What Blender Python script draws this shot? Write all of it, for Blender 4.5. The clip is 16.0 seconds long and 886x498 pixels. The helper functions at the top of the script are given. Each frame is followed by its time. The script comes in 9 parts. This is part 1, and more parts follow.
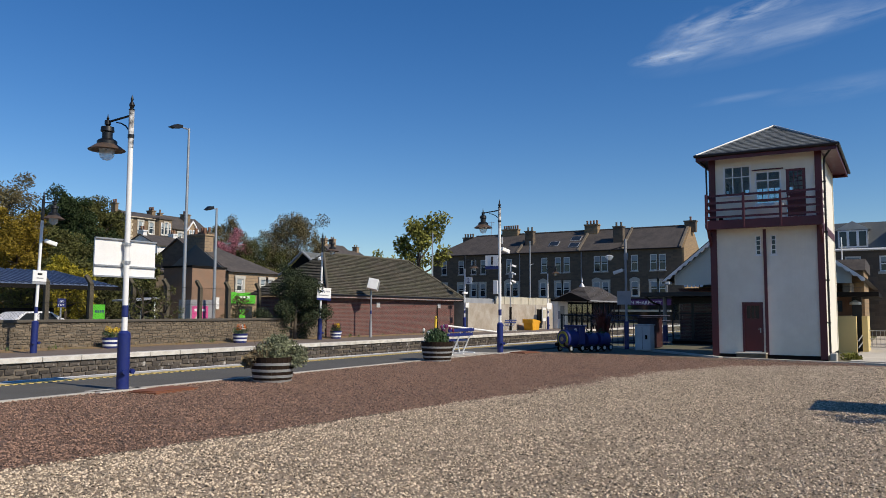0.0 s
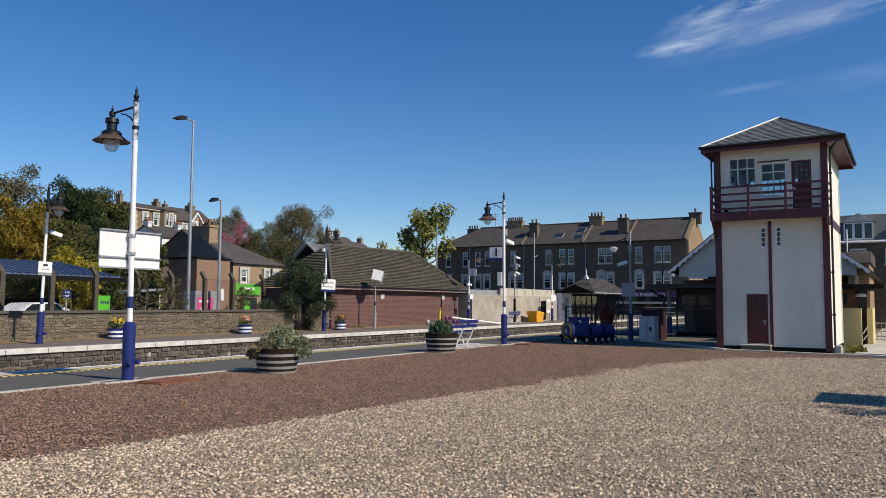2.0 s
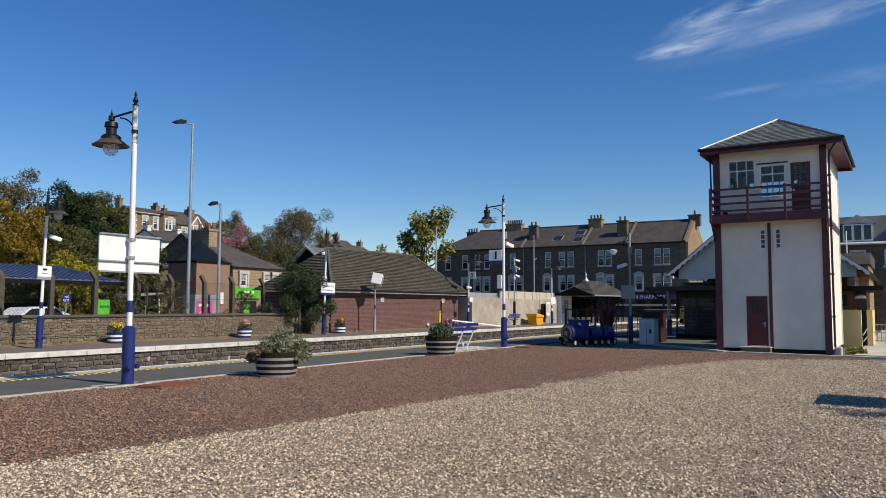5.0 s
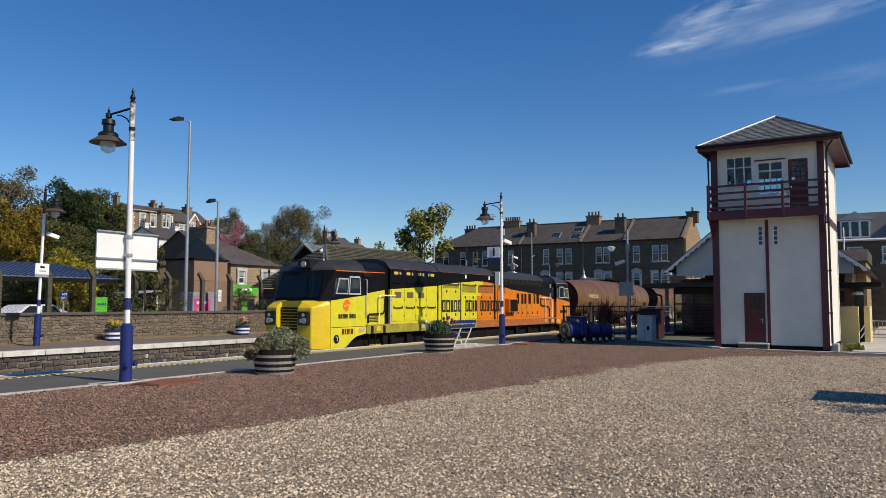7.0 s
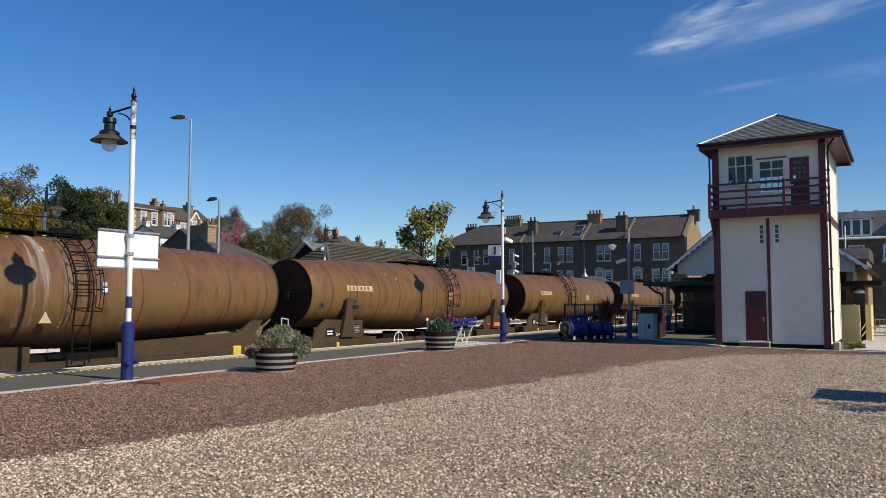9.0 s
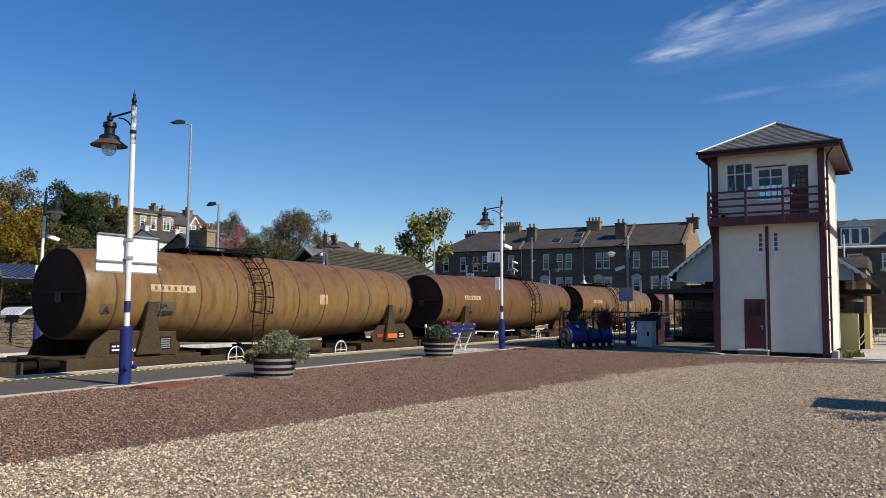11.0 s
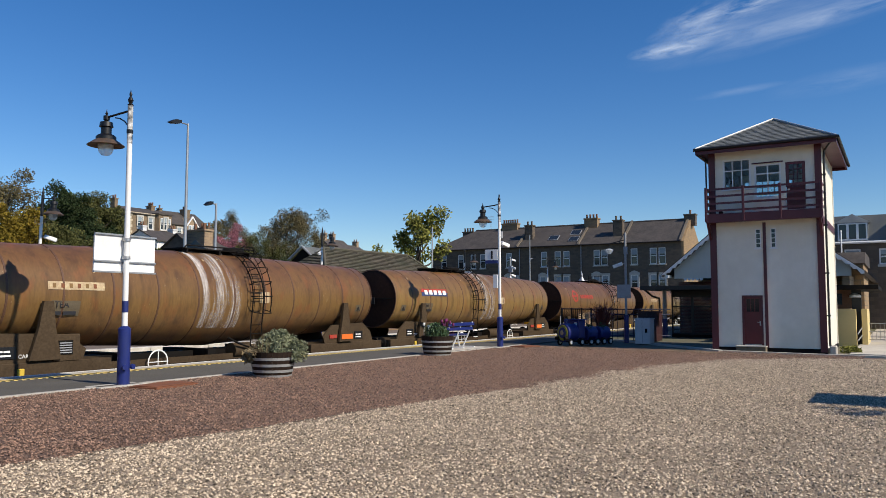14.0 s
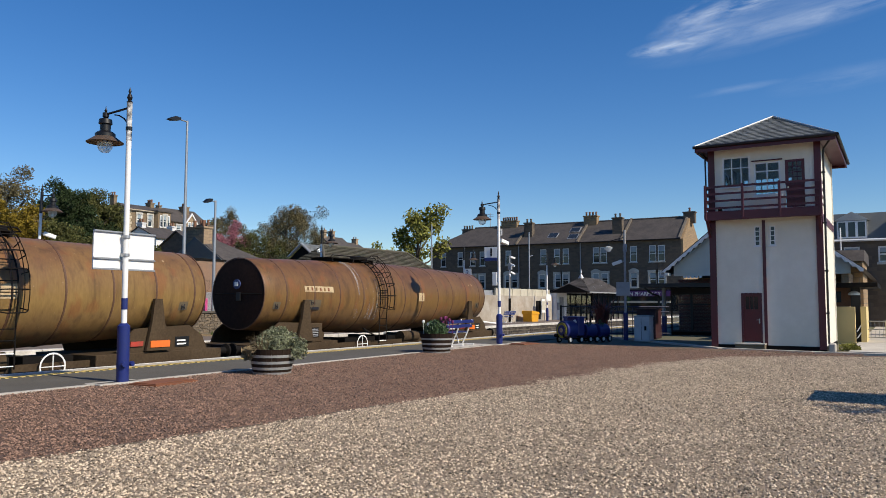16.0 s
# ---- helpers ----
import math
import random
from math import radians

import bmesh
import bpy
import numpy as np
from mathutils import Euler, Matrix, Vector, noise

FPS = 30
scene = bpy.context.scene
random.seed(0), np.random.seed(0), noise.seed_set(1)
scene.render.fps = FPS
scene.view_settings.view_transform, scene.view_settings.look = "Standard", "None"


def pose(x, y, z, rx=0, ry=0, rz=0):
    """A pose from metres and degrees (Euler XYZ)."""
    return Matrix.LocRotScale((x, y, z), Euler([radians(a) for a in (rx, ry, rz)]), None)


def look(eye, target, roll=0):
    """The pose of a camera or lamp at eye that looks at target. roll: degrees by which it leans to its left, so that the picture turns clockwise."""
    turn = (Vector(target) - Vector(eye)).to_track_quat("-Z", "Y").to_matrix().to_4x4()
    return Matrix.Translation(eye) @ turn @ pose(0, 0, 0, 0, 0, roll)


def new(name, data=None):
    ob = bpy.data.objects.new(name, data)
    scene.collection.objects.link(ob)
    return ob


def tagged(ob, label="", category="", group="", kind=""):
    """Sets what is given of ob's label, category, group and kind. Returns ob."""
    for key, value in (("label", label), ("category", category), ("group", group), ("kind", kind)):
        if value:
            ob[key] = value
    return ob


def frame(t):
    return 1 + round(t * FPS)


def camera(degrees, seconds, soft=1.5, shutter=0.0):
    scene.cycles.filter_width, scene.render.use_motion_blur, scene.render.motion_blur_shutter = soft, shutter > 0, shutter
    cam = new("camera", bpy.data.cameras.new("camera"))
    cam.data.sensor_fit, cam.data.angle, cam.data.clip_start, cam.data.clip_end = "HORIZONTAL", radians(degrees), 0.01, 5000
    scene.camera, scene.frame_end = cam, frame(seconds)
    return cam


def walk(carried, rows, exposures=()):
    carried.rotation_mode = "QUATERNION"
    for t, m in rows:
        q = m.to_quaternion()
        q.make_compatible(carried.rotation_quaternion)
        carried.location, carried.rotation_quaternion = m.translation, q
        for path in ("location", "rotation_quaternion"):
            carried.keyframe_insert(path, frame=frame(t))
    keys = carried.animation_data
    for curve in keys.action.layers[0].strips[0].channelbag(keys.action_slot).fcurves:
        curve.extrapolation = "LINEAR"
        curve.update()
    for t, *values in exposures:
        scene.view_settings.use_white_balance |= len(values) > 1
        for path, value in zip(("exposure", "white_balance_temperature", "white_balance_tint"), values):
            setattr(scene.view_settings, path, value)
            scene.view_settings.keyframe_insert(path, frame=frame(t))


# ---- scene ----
# A railway station: the camera stands on the gravel; x runs along the track, y across it, z up from the platform.
cam = camera(60.44, 16.0, soft=0.55)
EYE = Vector((0.0, 0.0, 1.53))


def aim(yaw, pitch, roll):
    a, b = radians(yaw), radians(pitch)
    way = Vector((math.cos(b) * math.cos(a), math.cos(b) * math.sin(a), math.sin(b)))
    return look(EYE, EYE + way, roll)


walk(cam, [(t, aim(a, b, c)) for t, a, b, c in (
    (0.0, 31.055, 4.679, 0.311), (0.5, 31.136, 4.544, 0.291), (1.0, 31.256, 4.274, 0.319), (1.5, 31.318, 4.121, 0.369),
    (2.0, 31.37, 4.048, 0.401), (2.5, 31.37, 4.048, 0.381), (3.0, 31.304, 4.105, 0.274), (3.5, 31.272, 4.191, 0.219),
    (4.0, 31.348, 4.276, 0.208), (6.5, 31.263, 4.218, 0.183), (7.0, 31.183, 4.053, 0.124), (7.5, 31.134, 3.957, 0.109),
    (8.0, 31.132, 3.896, 0.072), (8.5, 31.157, 3.861, 0.091), (9.0, 31.261, 3.928, 0.129), (11.5, 31.161, 4.454, 0.476),
    (12.0, 31.136, 4.409, 0.366), (12.5, 31.13, 4.342, 0.274), (13.0, 31.12, 4.317, 0.196), (13.5, 31.076, 4.289, 0.111),
    (14.0, 31.034, 4.254, 0.106), (14.5, 31.019, 4.193, 0.093), (15.0, 31.009, 4.113, 0.157), (15.5, 31.013, 4.066, 0.169),
    (16.0, 30.987, 4.059, 0.15))], exposures=((0.0, 0.14), (1.0, 0.17), (2.0, 0.2), (3.0, 0.18), (4.0, 0.18), (6.5, 0.22), (7.0, 0.14), (7.5, 0.14), (8.0, 0.27), (9.0, 0.24), (12.5, 0.28), (14.5, 0.3), (16.0, 0.3)))

# ---- light ----
SUN_AZ, SUN_EL = -92.0, 39.5
world = bpy.data.worlds.new("sky")
scene.world = world
world.use_nodes = True
wt = world.node_tree
sky = wt.nodes.new("ShaderNodeTexSky")
sky.sky_type, sky.sun_disc = "NISHITA", False
sky.sun_elevation, sky.sun_rotation = radians(SUN_EL), radians(182.0)
sky.altitude, sky.air_density, sky.dust_density, sky.ozone_density = 50, 1.0, 0.0, 4.0
deep = wt.nodes.new("ShaderNodeHueSaturation")
deep.inputs["Hue"].default_value, deep.inputs["Saturation"].default_value = 0.508, 1.29
wt.links.new(sky.outputs[0], deep.inputs["Color"])
wt.links.new(deep.outputs[0], wt.nodes["Background"].inputs["Color"])
wt.nodes["Background"].inputs["Strength"].default_value = 0.094
sun = new("sun", bpy.data.lights.new("sun", "SUN"))
sun.data.energy, sun.data.angle, sun.data.color = 4.5, radians(0.55), (1.0, 0.9, 0.75)
sun_way = Vector((math.cos(radians(SUN_EL)) * math.cos(radians(SUN_AZ)), math.cos(radians(SUN_EL)) * math.sin(radians(SUN_AZ)),
                  math.sin(radians(SUN_EL))))
sun.matrix_world = look(sun_way * 60, (0, 0, 0))


# ---- mesh helpers ----
def box(bm, x0, x1, y0, y1, z0, z1, bev=0.0):
    v = [bm.verts.new((x, y, z)) for z in (z0, z1) for y in (y0, y1) for x in (x0, x1)]
    f = [bm.faces.new([v[i] for i in q]) for q in ((0, 2, 3, 1), (4, 5, 7, 6), (0, 1, 5, 4), (2, 6, 7, 3), (0, 4, 6, 2), (1, 3, 7, 5))]
    if bev:
        edges = list({e for q in f for e in q.edges})
        bmesh.ops.bevel(bm, geom=edges, offset=bev, segments=1, affect="EDGES")
    return bm


def cyl(bm, p0, p1, r0, r1=None, n=12, caps=True):
    p0, p1 = Vector(p0), Vector(p1)
    r1 = r0 if r1 is None else r1
    q = (p1 - p0).to_track_quat("Z", "Y")
    rings = []
    for p, r in ((p0, r0), (p1, r1)):
        rings.append([bm.verts.new(p + q @ Vector((r * math.cos(2 * math.pi * i / n), r * math.sin(2 * math.pi * i / n), 0))) for i in range(n)])
    for i in range(n):
        j = (i + 1) % n
        bm.faces.new((rings[0][i], rings[0][j], rings[1][j], rings[1][i]))
    if caps:
        bm.faces.new(rings[0][::-1])
        bm.faces.new(rings[1])
    return bm


def tube(bm, pts, r, n=8):
    for a, b in zip(pts[:-1], pts[1:]):
        cyl(bm, a, b, r, r, n)
    return bm


def lathe(bm, prof, c=(0, 0, 0), n=20, axis="z"):
    """Turn a profile of (radius, height) about an upright (or lengthwise) axis through c."""
    rings = []
    for r, h in prof:
        ring = []
        for i in range(n):
            a = 2 * math.pi * i / n
            p = (r * math.cos(a), r * math.sin(a), h) if axis == "z" else (h, r * math.cos(a), r * math.sin(a))
            ring.append(bm.verts.new((p[0] + c[0], p[1] + c[1], p[2] + c[2])))
        rings.append(ring)
    for a, b in zip(rings[:-1], rings[1:]):
        for i in range(n):
            j = (i + 1) % n
            bm.faces.new((a[i], a[j], b[j], b[i]))
    bm.faces.new(rings[0][::-1])
    bm.faces.new(rings[-1])
    return bm


def prism(bm, poly, axis, a0, a1):
    """Extrude a polygon: axis x takes (y, z), axis y takes (x, z), axis z takes (x, y)."""
    put = {"x": lambda p, a: (a, p[0], p[1]), "y": lambda p, a: (p[0], a, p[1]), "z": lambda p, a: (p[0], p[1], a)}[axis]
    lo = [bm.verts.new(put(p, a0)) for p in poly]
    hi = [bm.verts.new(put(p, a1)) for p in poly]
    n = len(poly)
    bm.faces.new(lo[::-1])
    bm.faces.new(hi)
    for i in range(n):
        j = (i + 1) % n
        bm.faces.new((lo[i], lo[j], hi[j], hi[i]))
    return bm


def quad(bm, *pts):
    bm.faces.new([bm.verts.new(p) for p in pts])
    return bm


def part(name, bm, material, parent=None, label="", smooth=False, fix=True):
    me = bpy.data.meshes.new(name)
    if fix:
        bmesh.ops.recalc_face_normals(bm, faces=bm.faces)
    bm.to_mesh(me)
    bm.free()
    me.materials.append(material)
    if smooth:
        me.shade_smooth()
        me.set_sharp_from_angle(angle=radians(38))
    ob = new(name, me)
    ob.parent = parent
    if label:
        ob["label"] = label
    return ob


def thing(name, label, category, loc=(0, 0, 0), group="", kind=""):
    ob = new(name)
    ob.empty_display_size = 0.2
    ob.location = loc
    return tagged(ob, label, category, group, kind)


def B():
    return bmesh.new()


def holed(bm, axis, at, thick, u0, u1, z0, z1, holes):
    """A wall at x (or y) = at .. at + thick, with rectangular openings (u0, u1, z0, z1)."""
    us = sorted({u0, u1, *[h[0] for h in holes], *[h[1] for h in holes]})
    zs = sorted({z0, z1, *[h[2] for h in holes], *[h[3] for h in holes]})
    for a, b in zip(us[:-1], us[1:]):
        run = None
        for c, d in zip(zs[:-1], zs[1:]):
            m, k = (a + b) / 2, (c + d) / 2
            if any(h[0] < m < h[1] and h[2] < k < h[3] for h in holes):
                if run:
                    slab(bm, axis, at, thick, a, b, *run)
                run = None
            else:
                run = (run[0], d) if run else (c, d)
        if run:
            slab(bm, axis, at, thick, a, b, *run)
    bmesh.ops.remove_doubles(bm, verts=bm.verts, dist=0.0005)
    return bm


def slab(bm, axis, at, thick, a, b, c, d):
    if axis == "x":
        box(bm, at, at + thick, a, b, c, d)
    else:
        box(bm, a, b, at, at + thick, c, d)


def text_mesh(name, body, size, m, material, parent=None, depth=0.004):
    cu = bpy.data.curves.new(name, "FONT")
    cu.body, cu.size, cu.extrude, cu.align_x = body, size, depth, "LEFT"
    cu.resolution_u = 3
    tmp = new(name + "_tmp", cu)
    dg = bpy.context.evaluated_depsgraph_get()
    me = bpy.data.meshes.new_from_object(tmp.evaluated_get(dg))
    bpy.data.objects.remove(tmp)
    bpy.data.curves.remove(cu)
    me.transform(m)
    me.materials.clear()
    me.materials.append(material)
    ob = new(name, me)
    ob.parent = parent
    return ob


FACE_Y = pose(0, 0, 0, 90, 0, 0)            # lettering that is read by someone looking along +y
FACE_X = pose(0, 0, 0, 90, 0, -90)          # and by someone looking along +x


def lettering(name, body, size, x, y, z, material, parent, face="y", sx=1.0):
    rot = FACE_Y if face == "y" else FACE_X
    return text_mesh(name, body, size, Matrix.Translation((x, y, z)) @ rot @ Matrix.Diagonal((sx, 1, 1, 1)), material, parent)


# ---- materials ----
def mat(name, col, rough=0.7, metal=0.0, var=0.25, fine=35.0, coarse=1.3, bump=0.15, tint=None, amount=0.5, rnd=0.0, stretch=(1, 1, 1),
        dist=0.01, spec=0.5, edge=(0.38, 0.66)):
    m = bpy.data.materials.new(name)
    m.use_nodes = True
    nt = m.node_tree
    N, L = nt.nodes, nt.links
    bs = N["Principled BSDF"]
    bs.inputs["Metallic"].default_value = metal
    bs.inputs["Specular IOR Level"].default_value = spec
    tc = N.new("ShaderNodeTexCoord")
    mp = N.new("ShaderNodeMapping")
    mp.inputs["Scale"].default_value = stretch
    L.new(tc.outputs["Object"], mp.inputs["Vector"])

    def noise_node(scale, detail):
        n = N.new("ShaderNodeTexNoise")
        n.inputs["Scale"].default_value, n.inputs["Detail"].default_value = scale, detail
        n.inputs["Roughness"].default_value = 0.62
        L.new(mp.outputs[0], n.inputs["Vector"])
        return n
    nf, nc = noise_node(fine, 5), noise_node(coarse, 6)
    ramp = N.new("ShaderNodeValToRGB")
    ramp.color_ramp.elements[0].position, ramp.color_ramp.elements[1].position = edge
    L.new(nc.outputs["Fac"], ramp.inputs["Fac"])
    mix = N.new("ShaderNodeMix")
    mix.data_type = "RGBA"
    mix.inputs["A"].default_value = (*col, 1)
    mix.inputs["B"].default_value = (*(tint or [c * 0.6 for c in col]), 1)
    sc = N.new("ShaderNodeMath")
    sc.operation = "MULTIPLY"
    sc.inputs[1].default_value = amount
    L.new(ramp.outputs["Color"], sc.inputs[0])
    L.new(sc.outputs[0], mix.inputs["Factor"])
    hs = N.new("ShaderNodeHueSaturation")
    mr = N.new("ShaderNodeMapRange")
    mr.inputs["From Min"].default_value, mr.inputs["From Max"].default_value = 0.25, 0.75
    mr.inputs["To Min"].default_value, mr.inputs["To Max"].default_value = 1 - var, 1 + var
    L.new(nf.outputs["Fac"], mr.inputs["Value"])
    val = mr.outputs[0]
    if rnd:
        oi = N.new("ShaderNodeObjectInfo")
        m2 = N.new("ShaderNodeMapRange")
        m2.inputs["To Min"].default_value, m2.inputs["To Max"].default_value = 1 - rnd, 1 + rnd
        L.new(oi.outputs["Random"], m2.inputs["Value"])
        mu = N.new("ShaderNodeMath")
        mu.operation = "MULTIPLY"
        L.new(val, mu.inputs[0])
        L.new(m2.outputs[0], mu.inputs[1])
        val = mu.outputs[0]
    L.new(val, hs.inputs["Value"])
    L.new(mix.outputs["Result"], hs.inputs["Color"])
    L.new(hs.outputs[0], bs.inputs["Base Color"])
    rr = N.new("ShaderNodeMapRange")
    rr.inputs["To Min"].default_value, rr.inputs["To Max"].default_value = max(rough - 0.1, 0.02), min(rough + 0.1, 1)
    L.new(nc.outputs["Fac"], rr.inputs["Value"])
    L.new(rr.outputs[0], bs.inputs["Roughness"])
    if bump:
        bp = N.new("ShaderNodeBump")
        bp.inputs["Strength"].default_value, bp.inputs["Distance"].default_value = bump, dist
        L.new(nf.outputs["Fac"], bp.inputs["Height"])
        L.new(bp.outputs[0], bs.inputs["Normal"])
    m["hs"] = hs.name
    return m


def island(m, spread):
    """Let every loose piece of a joined mesh differ a little in value."""
    N, L = m.node_tree.nodes, m.node_tree.links
    hs = N[m["hs"]]
    old = hs.inputs["Value"].links[0].from_socket
    ge, mr, mu = N.new("ShaderNodeNewGeometry"), N.new("ShaderNodeMapRange"), N.new("ShaderNodeMath")
    mr.inputs["To Min"].default_value, mr.inputs["To Max"].default_value = 1 - spread, 1 + spread
    mu.operation = "MULTIPLY"
    L.new(ge.outputs["Random Per Island"], mr.inputs["Value"])
    L.new(mr.outputs[0], mu.inputs[0])
    L.new(old, mu.inputs[1])
    L.new(mu.outputs[0], hs.inputs["Value"])
    return m


def masonry(name, c1, c2, mortar, w, h, gap=0.012, axis="xz", bump=0.5, rough=0.85):
    """Courses of bricks or blocks, in metres, for walls that stay far off."""
    m = mat(name, c1, rough, fine=25, bump=0)
    N, L = m.node_tree.nodes, m.node_tree.links
    bs, tc = N["Principled BSDF"], N["Texture Coordinate"]
    br = N.new("ShaderNodeTexBrick")
    for k, v in (("Scale", 1.0), ("Brick Width", w), ("Row Height", h), ("Mortar Size", gap), ("Mortar Smooth", 0.2), ("Bias", -0.1)):
        br.inputs[k].default_value = v
    br.inputs["Color1"].default_value, br.inputs["Color2"].default_value, br.inputs["Mortar"].default_value = (*c1, 1), (*c2, 1), (*mortar, 1)
    sp, cb, ad = N.new("ShaderNodeSeparateXYZ"), N.new("ShaderNodeCombineXYZ"), N.new("ShaderNodeMath")
    ad.operation = "ADD"
    L.new(tc.outputs["Object"], sp.inputs[0])
    L.new(sp.outputs["X"], ad.inputs[0])
    L.new(sp.outputs["Y"], ad.inputs[1])
    L.new(ad.outputs[0], cb.inputs["X"])
    L.new(sp.outputs["Z"], cb.inputs["Y"])
    L.new(cb.outputs[0], br.inputs["Vector"])
    L.new(br.outputs["Color"], N[m["hs"]].inputs["Color"])
    bp = N.new("ShaderNodeBump")
    bp.inputs["Strength"].default_value, bp.inputs["Distance"].default_value, bp.invert = bump, 0.02, True
    L.new(br.outputs["Fac"], bp.inputs["Height"])
    L.new(bp.outputs[0], bs.inputs["Normal"])
    return m


def glass_mat(name, col=(0.02, 0.025, 0.03), rough=0.05):
    m = bpy.data.materials.new(name)
    m.use_nodes = True
    b = m.node_tree.nodes["Principled BSDF"]
    b.inputs["Base Color"].default_value, b.inputs["Roughness"].default_value = (*col, 1), rough
    b.inputs["Specular IOR Level"].default_value = 0.6
    return m


def clear_glass(name):
    m = bpy.data.materials.new(name)
    m.use_nodes = True
    N, L = m.node_tree.nodes, m.node_tree.links
    tr, gl, mx, fr = N.new("ShaderNodeBsdfTransparent"), N.new("ShaderNodeBsdfGlossy"), N.new("ShaderNodeMixShader"), N.new("ShaderNodeFresnel")
    tr.inputs["Color"].default_value = (0.86, 0.9, 0.9, 1)
    gl.inputs["Roughness"].default_value = 0.03
    fr.inputs["IOR"].default_value = 1.45
    L.new(fr.outputs[0], mx.inputs["Fac"])
    L.new(tr.outputs[0], mx.inputs[1])
    L.new(gl.outputs[0], mx.inputs[2])
    L.new(mx.outputs[0], N["Material Output"].inputs["Surface"])
    return m


M_WHITE = mat("white_paint", (0.78, 0.78, 0.77), 0.5, var=0.06, tint=(0.6, 0.58, 0.54), amount=0.35, bump=0.05)
M_BLUE = mat("blue_enamel", (0.012, 0.022, 0.14), 0.4, var=0.1, tint=(0.02, 0.03, 0.11), bump=0.05)
M_BLACK = mat("black_paint", (0.0049, 0.0049, 0.0056), 0.45, var=0.2, bump=0.08)
M_FLAKE = mat("flaking_black_paint", (0.012, 0.012, 0.014), 0.6, fine=60, coarse=9.0, tint=(0.75, 0.75, 0.74), amount=1.0, bump=0.1)
M_DARK = mat("dark_metal", (0.008, 0.0066, 0.0056), 0.75, metal=0.0, bump=0.1, spec=0.15)
M_STEEL = mat("galvanised_steel", (0.42, 0.43, 0.44), 0.42, metal=0.6, var=0.12, bump=0.06)
M_GREYP = mat("grey_paint", (0.3, 0.31, 0.33), 0.5, var=0.1, bump=0.05)
M_MAROON = mat("maroon_paint", (0.085, 0.012, 0.02), 0.42, var=0.12, tint=(0.055, 0.008, 0.014), bump=0.06)
M_TARMAC = mat("tarmac", (0.078, 0.072, 0.06), 0.95, var=0.3, fine=160, coarse=0.8, tint=(0.1, 0.095, 0.082), amount=0.7, bump=0.3, dist=0.004)
M_TARMAC2 = mat("worn_gritty_tarmac", (0.16, 0.125, 0.1), 0.92, var=0.35, fine=60, coarse=0.7, tint=(0.09, 0.08, 0.07), bump=0.3)
M_COPE = mat("weathered_white_coping", (0.62, 0.6, 0.55), 0.8, var=0.15, fine=30, coarse=2.2, tint=(0.36, 0.33, 0.28), amount=0.7, rnd=0.1)
M_CONC = mat("concrete", (0.46, 0.43, 0.38), 0.85, var=0.14, fine=22, coarse=0.9, tint=(0.32, 0.29, 0.25), amount=0.6)
M_YELLOW = mat("yellow_paint", (0.62, 0.42, 0.04), 0.6, var=0.1, tint=(0.42, 0.3, 0.05))
M_CREAM = mat("cream_line_paint", (0.68, 0.5, 0.16), 0.7, var=0.15)
M_STONE = mat("rubble_stone", (0.125, 0.098, 0.068), 0.9, var=0.3, fine=22, coarse=2.0, tint=(0.19, 0.15, 0.105), amount=0.8, rnd=0.3, bump=0.6, dist=0.02)
M_STONE_I = island(mat("rubble_stone_far", (0.125, 0.098, 0.068), 0.9, var=0.3, fine=22, coarse=2.0, tint=(0.19, 0.15, 0.105), amount=0.8, bump=0.6, dist=0.02), 0.3)
M_STONE_T = mat("sooty_platform_stone", (0.065, 0.055, 0.046), 0.9, var=0.3, fine=22, coarse=2.6, tint=(0.42, 0.4, 0.37), amount=0.75, rnd=0.45, bump=0.5, dist=0.02, edge=(0.56, 0.7))
M_STONE_TI = island(mat("sooty_platform_stone_far", (0.065, 0.055, 0.046), 0.9, var=0.3, fine=22, coarse=2.6, tint=(0.42, 0.4, 0.37), amount=0.75, bump=0.5, dist=0.02, edge=(0.56, 0.7)), 0.45)
M_MORTAR = mat("old_mortar", (0.15, 0.125, 0.095), 0.95, var=0.3, fine=18, coarse=1.2)
M_SOIL = mat("ground_soil", (0.13, 0.11, 0.075), 0.95, var=0.3, fine=6, coarse=0.15, tint=(0.07, 0.085, 0.035), amount=0.8)
M_BALLAST = mat("track_ballast", (0.16, 0.13, 0.11), 0.95, var=0.5, fine=24, coarse=0.6, bump=0.9, dist=0.04)
M_RED = mat("red_gravel", (0.19, 0.117, 0.079), 0.95, var=0.7, fine=70, coarse=0.55, tint=(0.142, 0.088, 0.063), amount=0.7, bump=1.0, dist=0.03)
M_BEIGE = mat("beige_gravel", (0.345, 0.265, 0.185), 0.95, var=0.65, fine=68, coarse=0.5, tint=(0.25, 0.19, 0.13), amount=0.8, bump=1.0, dist=0.03)
M_RED_S = island(mat("red_chips", (0.235, 0.142, 0.1), 0.9, var=0.2, fine=60, bump=0), 0.72)
M_BEIGE_S = island(mat("beige_chips", (0.455, 0.365, 0.265), 0.9, var=0.2, fine=60, bump=0), 0.75)
M_GLASS = glass_mat("window_glass")
M_CLEAR = clear_glass("clear_glass")
M_RUSTY = mat("rusty_iron_plate", (0.2, 0.07, 0.03), 0.85, var=0.3, tint=(0.1, 0.04, 0.02))
M_TIMBER = mat("dark_oak_staves", (0.026, 0.016, 0.011), 0.75, var=0.3, fine=30, coarse=3, stretch=(4, 4, 0.4), spec=0.15)
M_HOOP = mat("hoop_steel", (0.42, 0.42, 0.41), 0.55, metal=0.5, var=0.2)
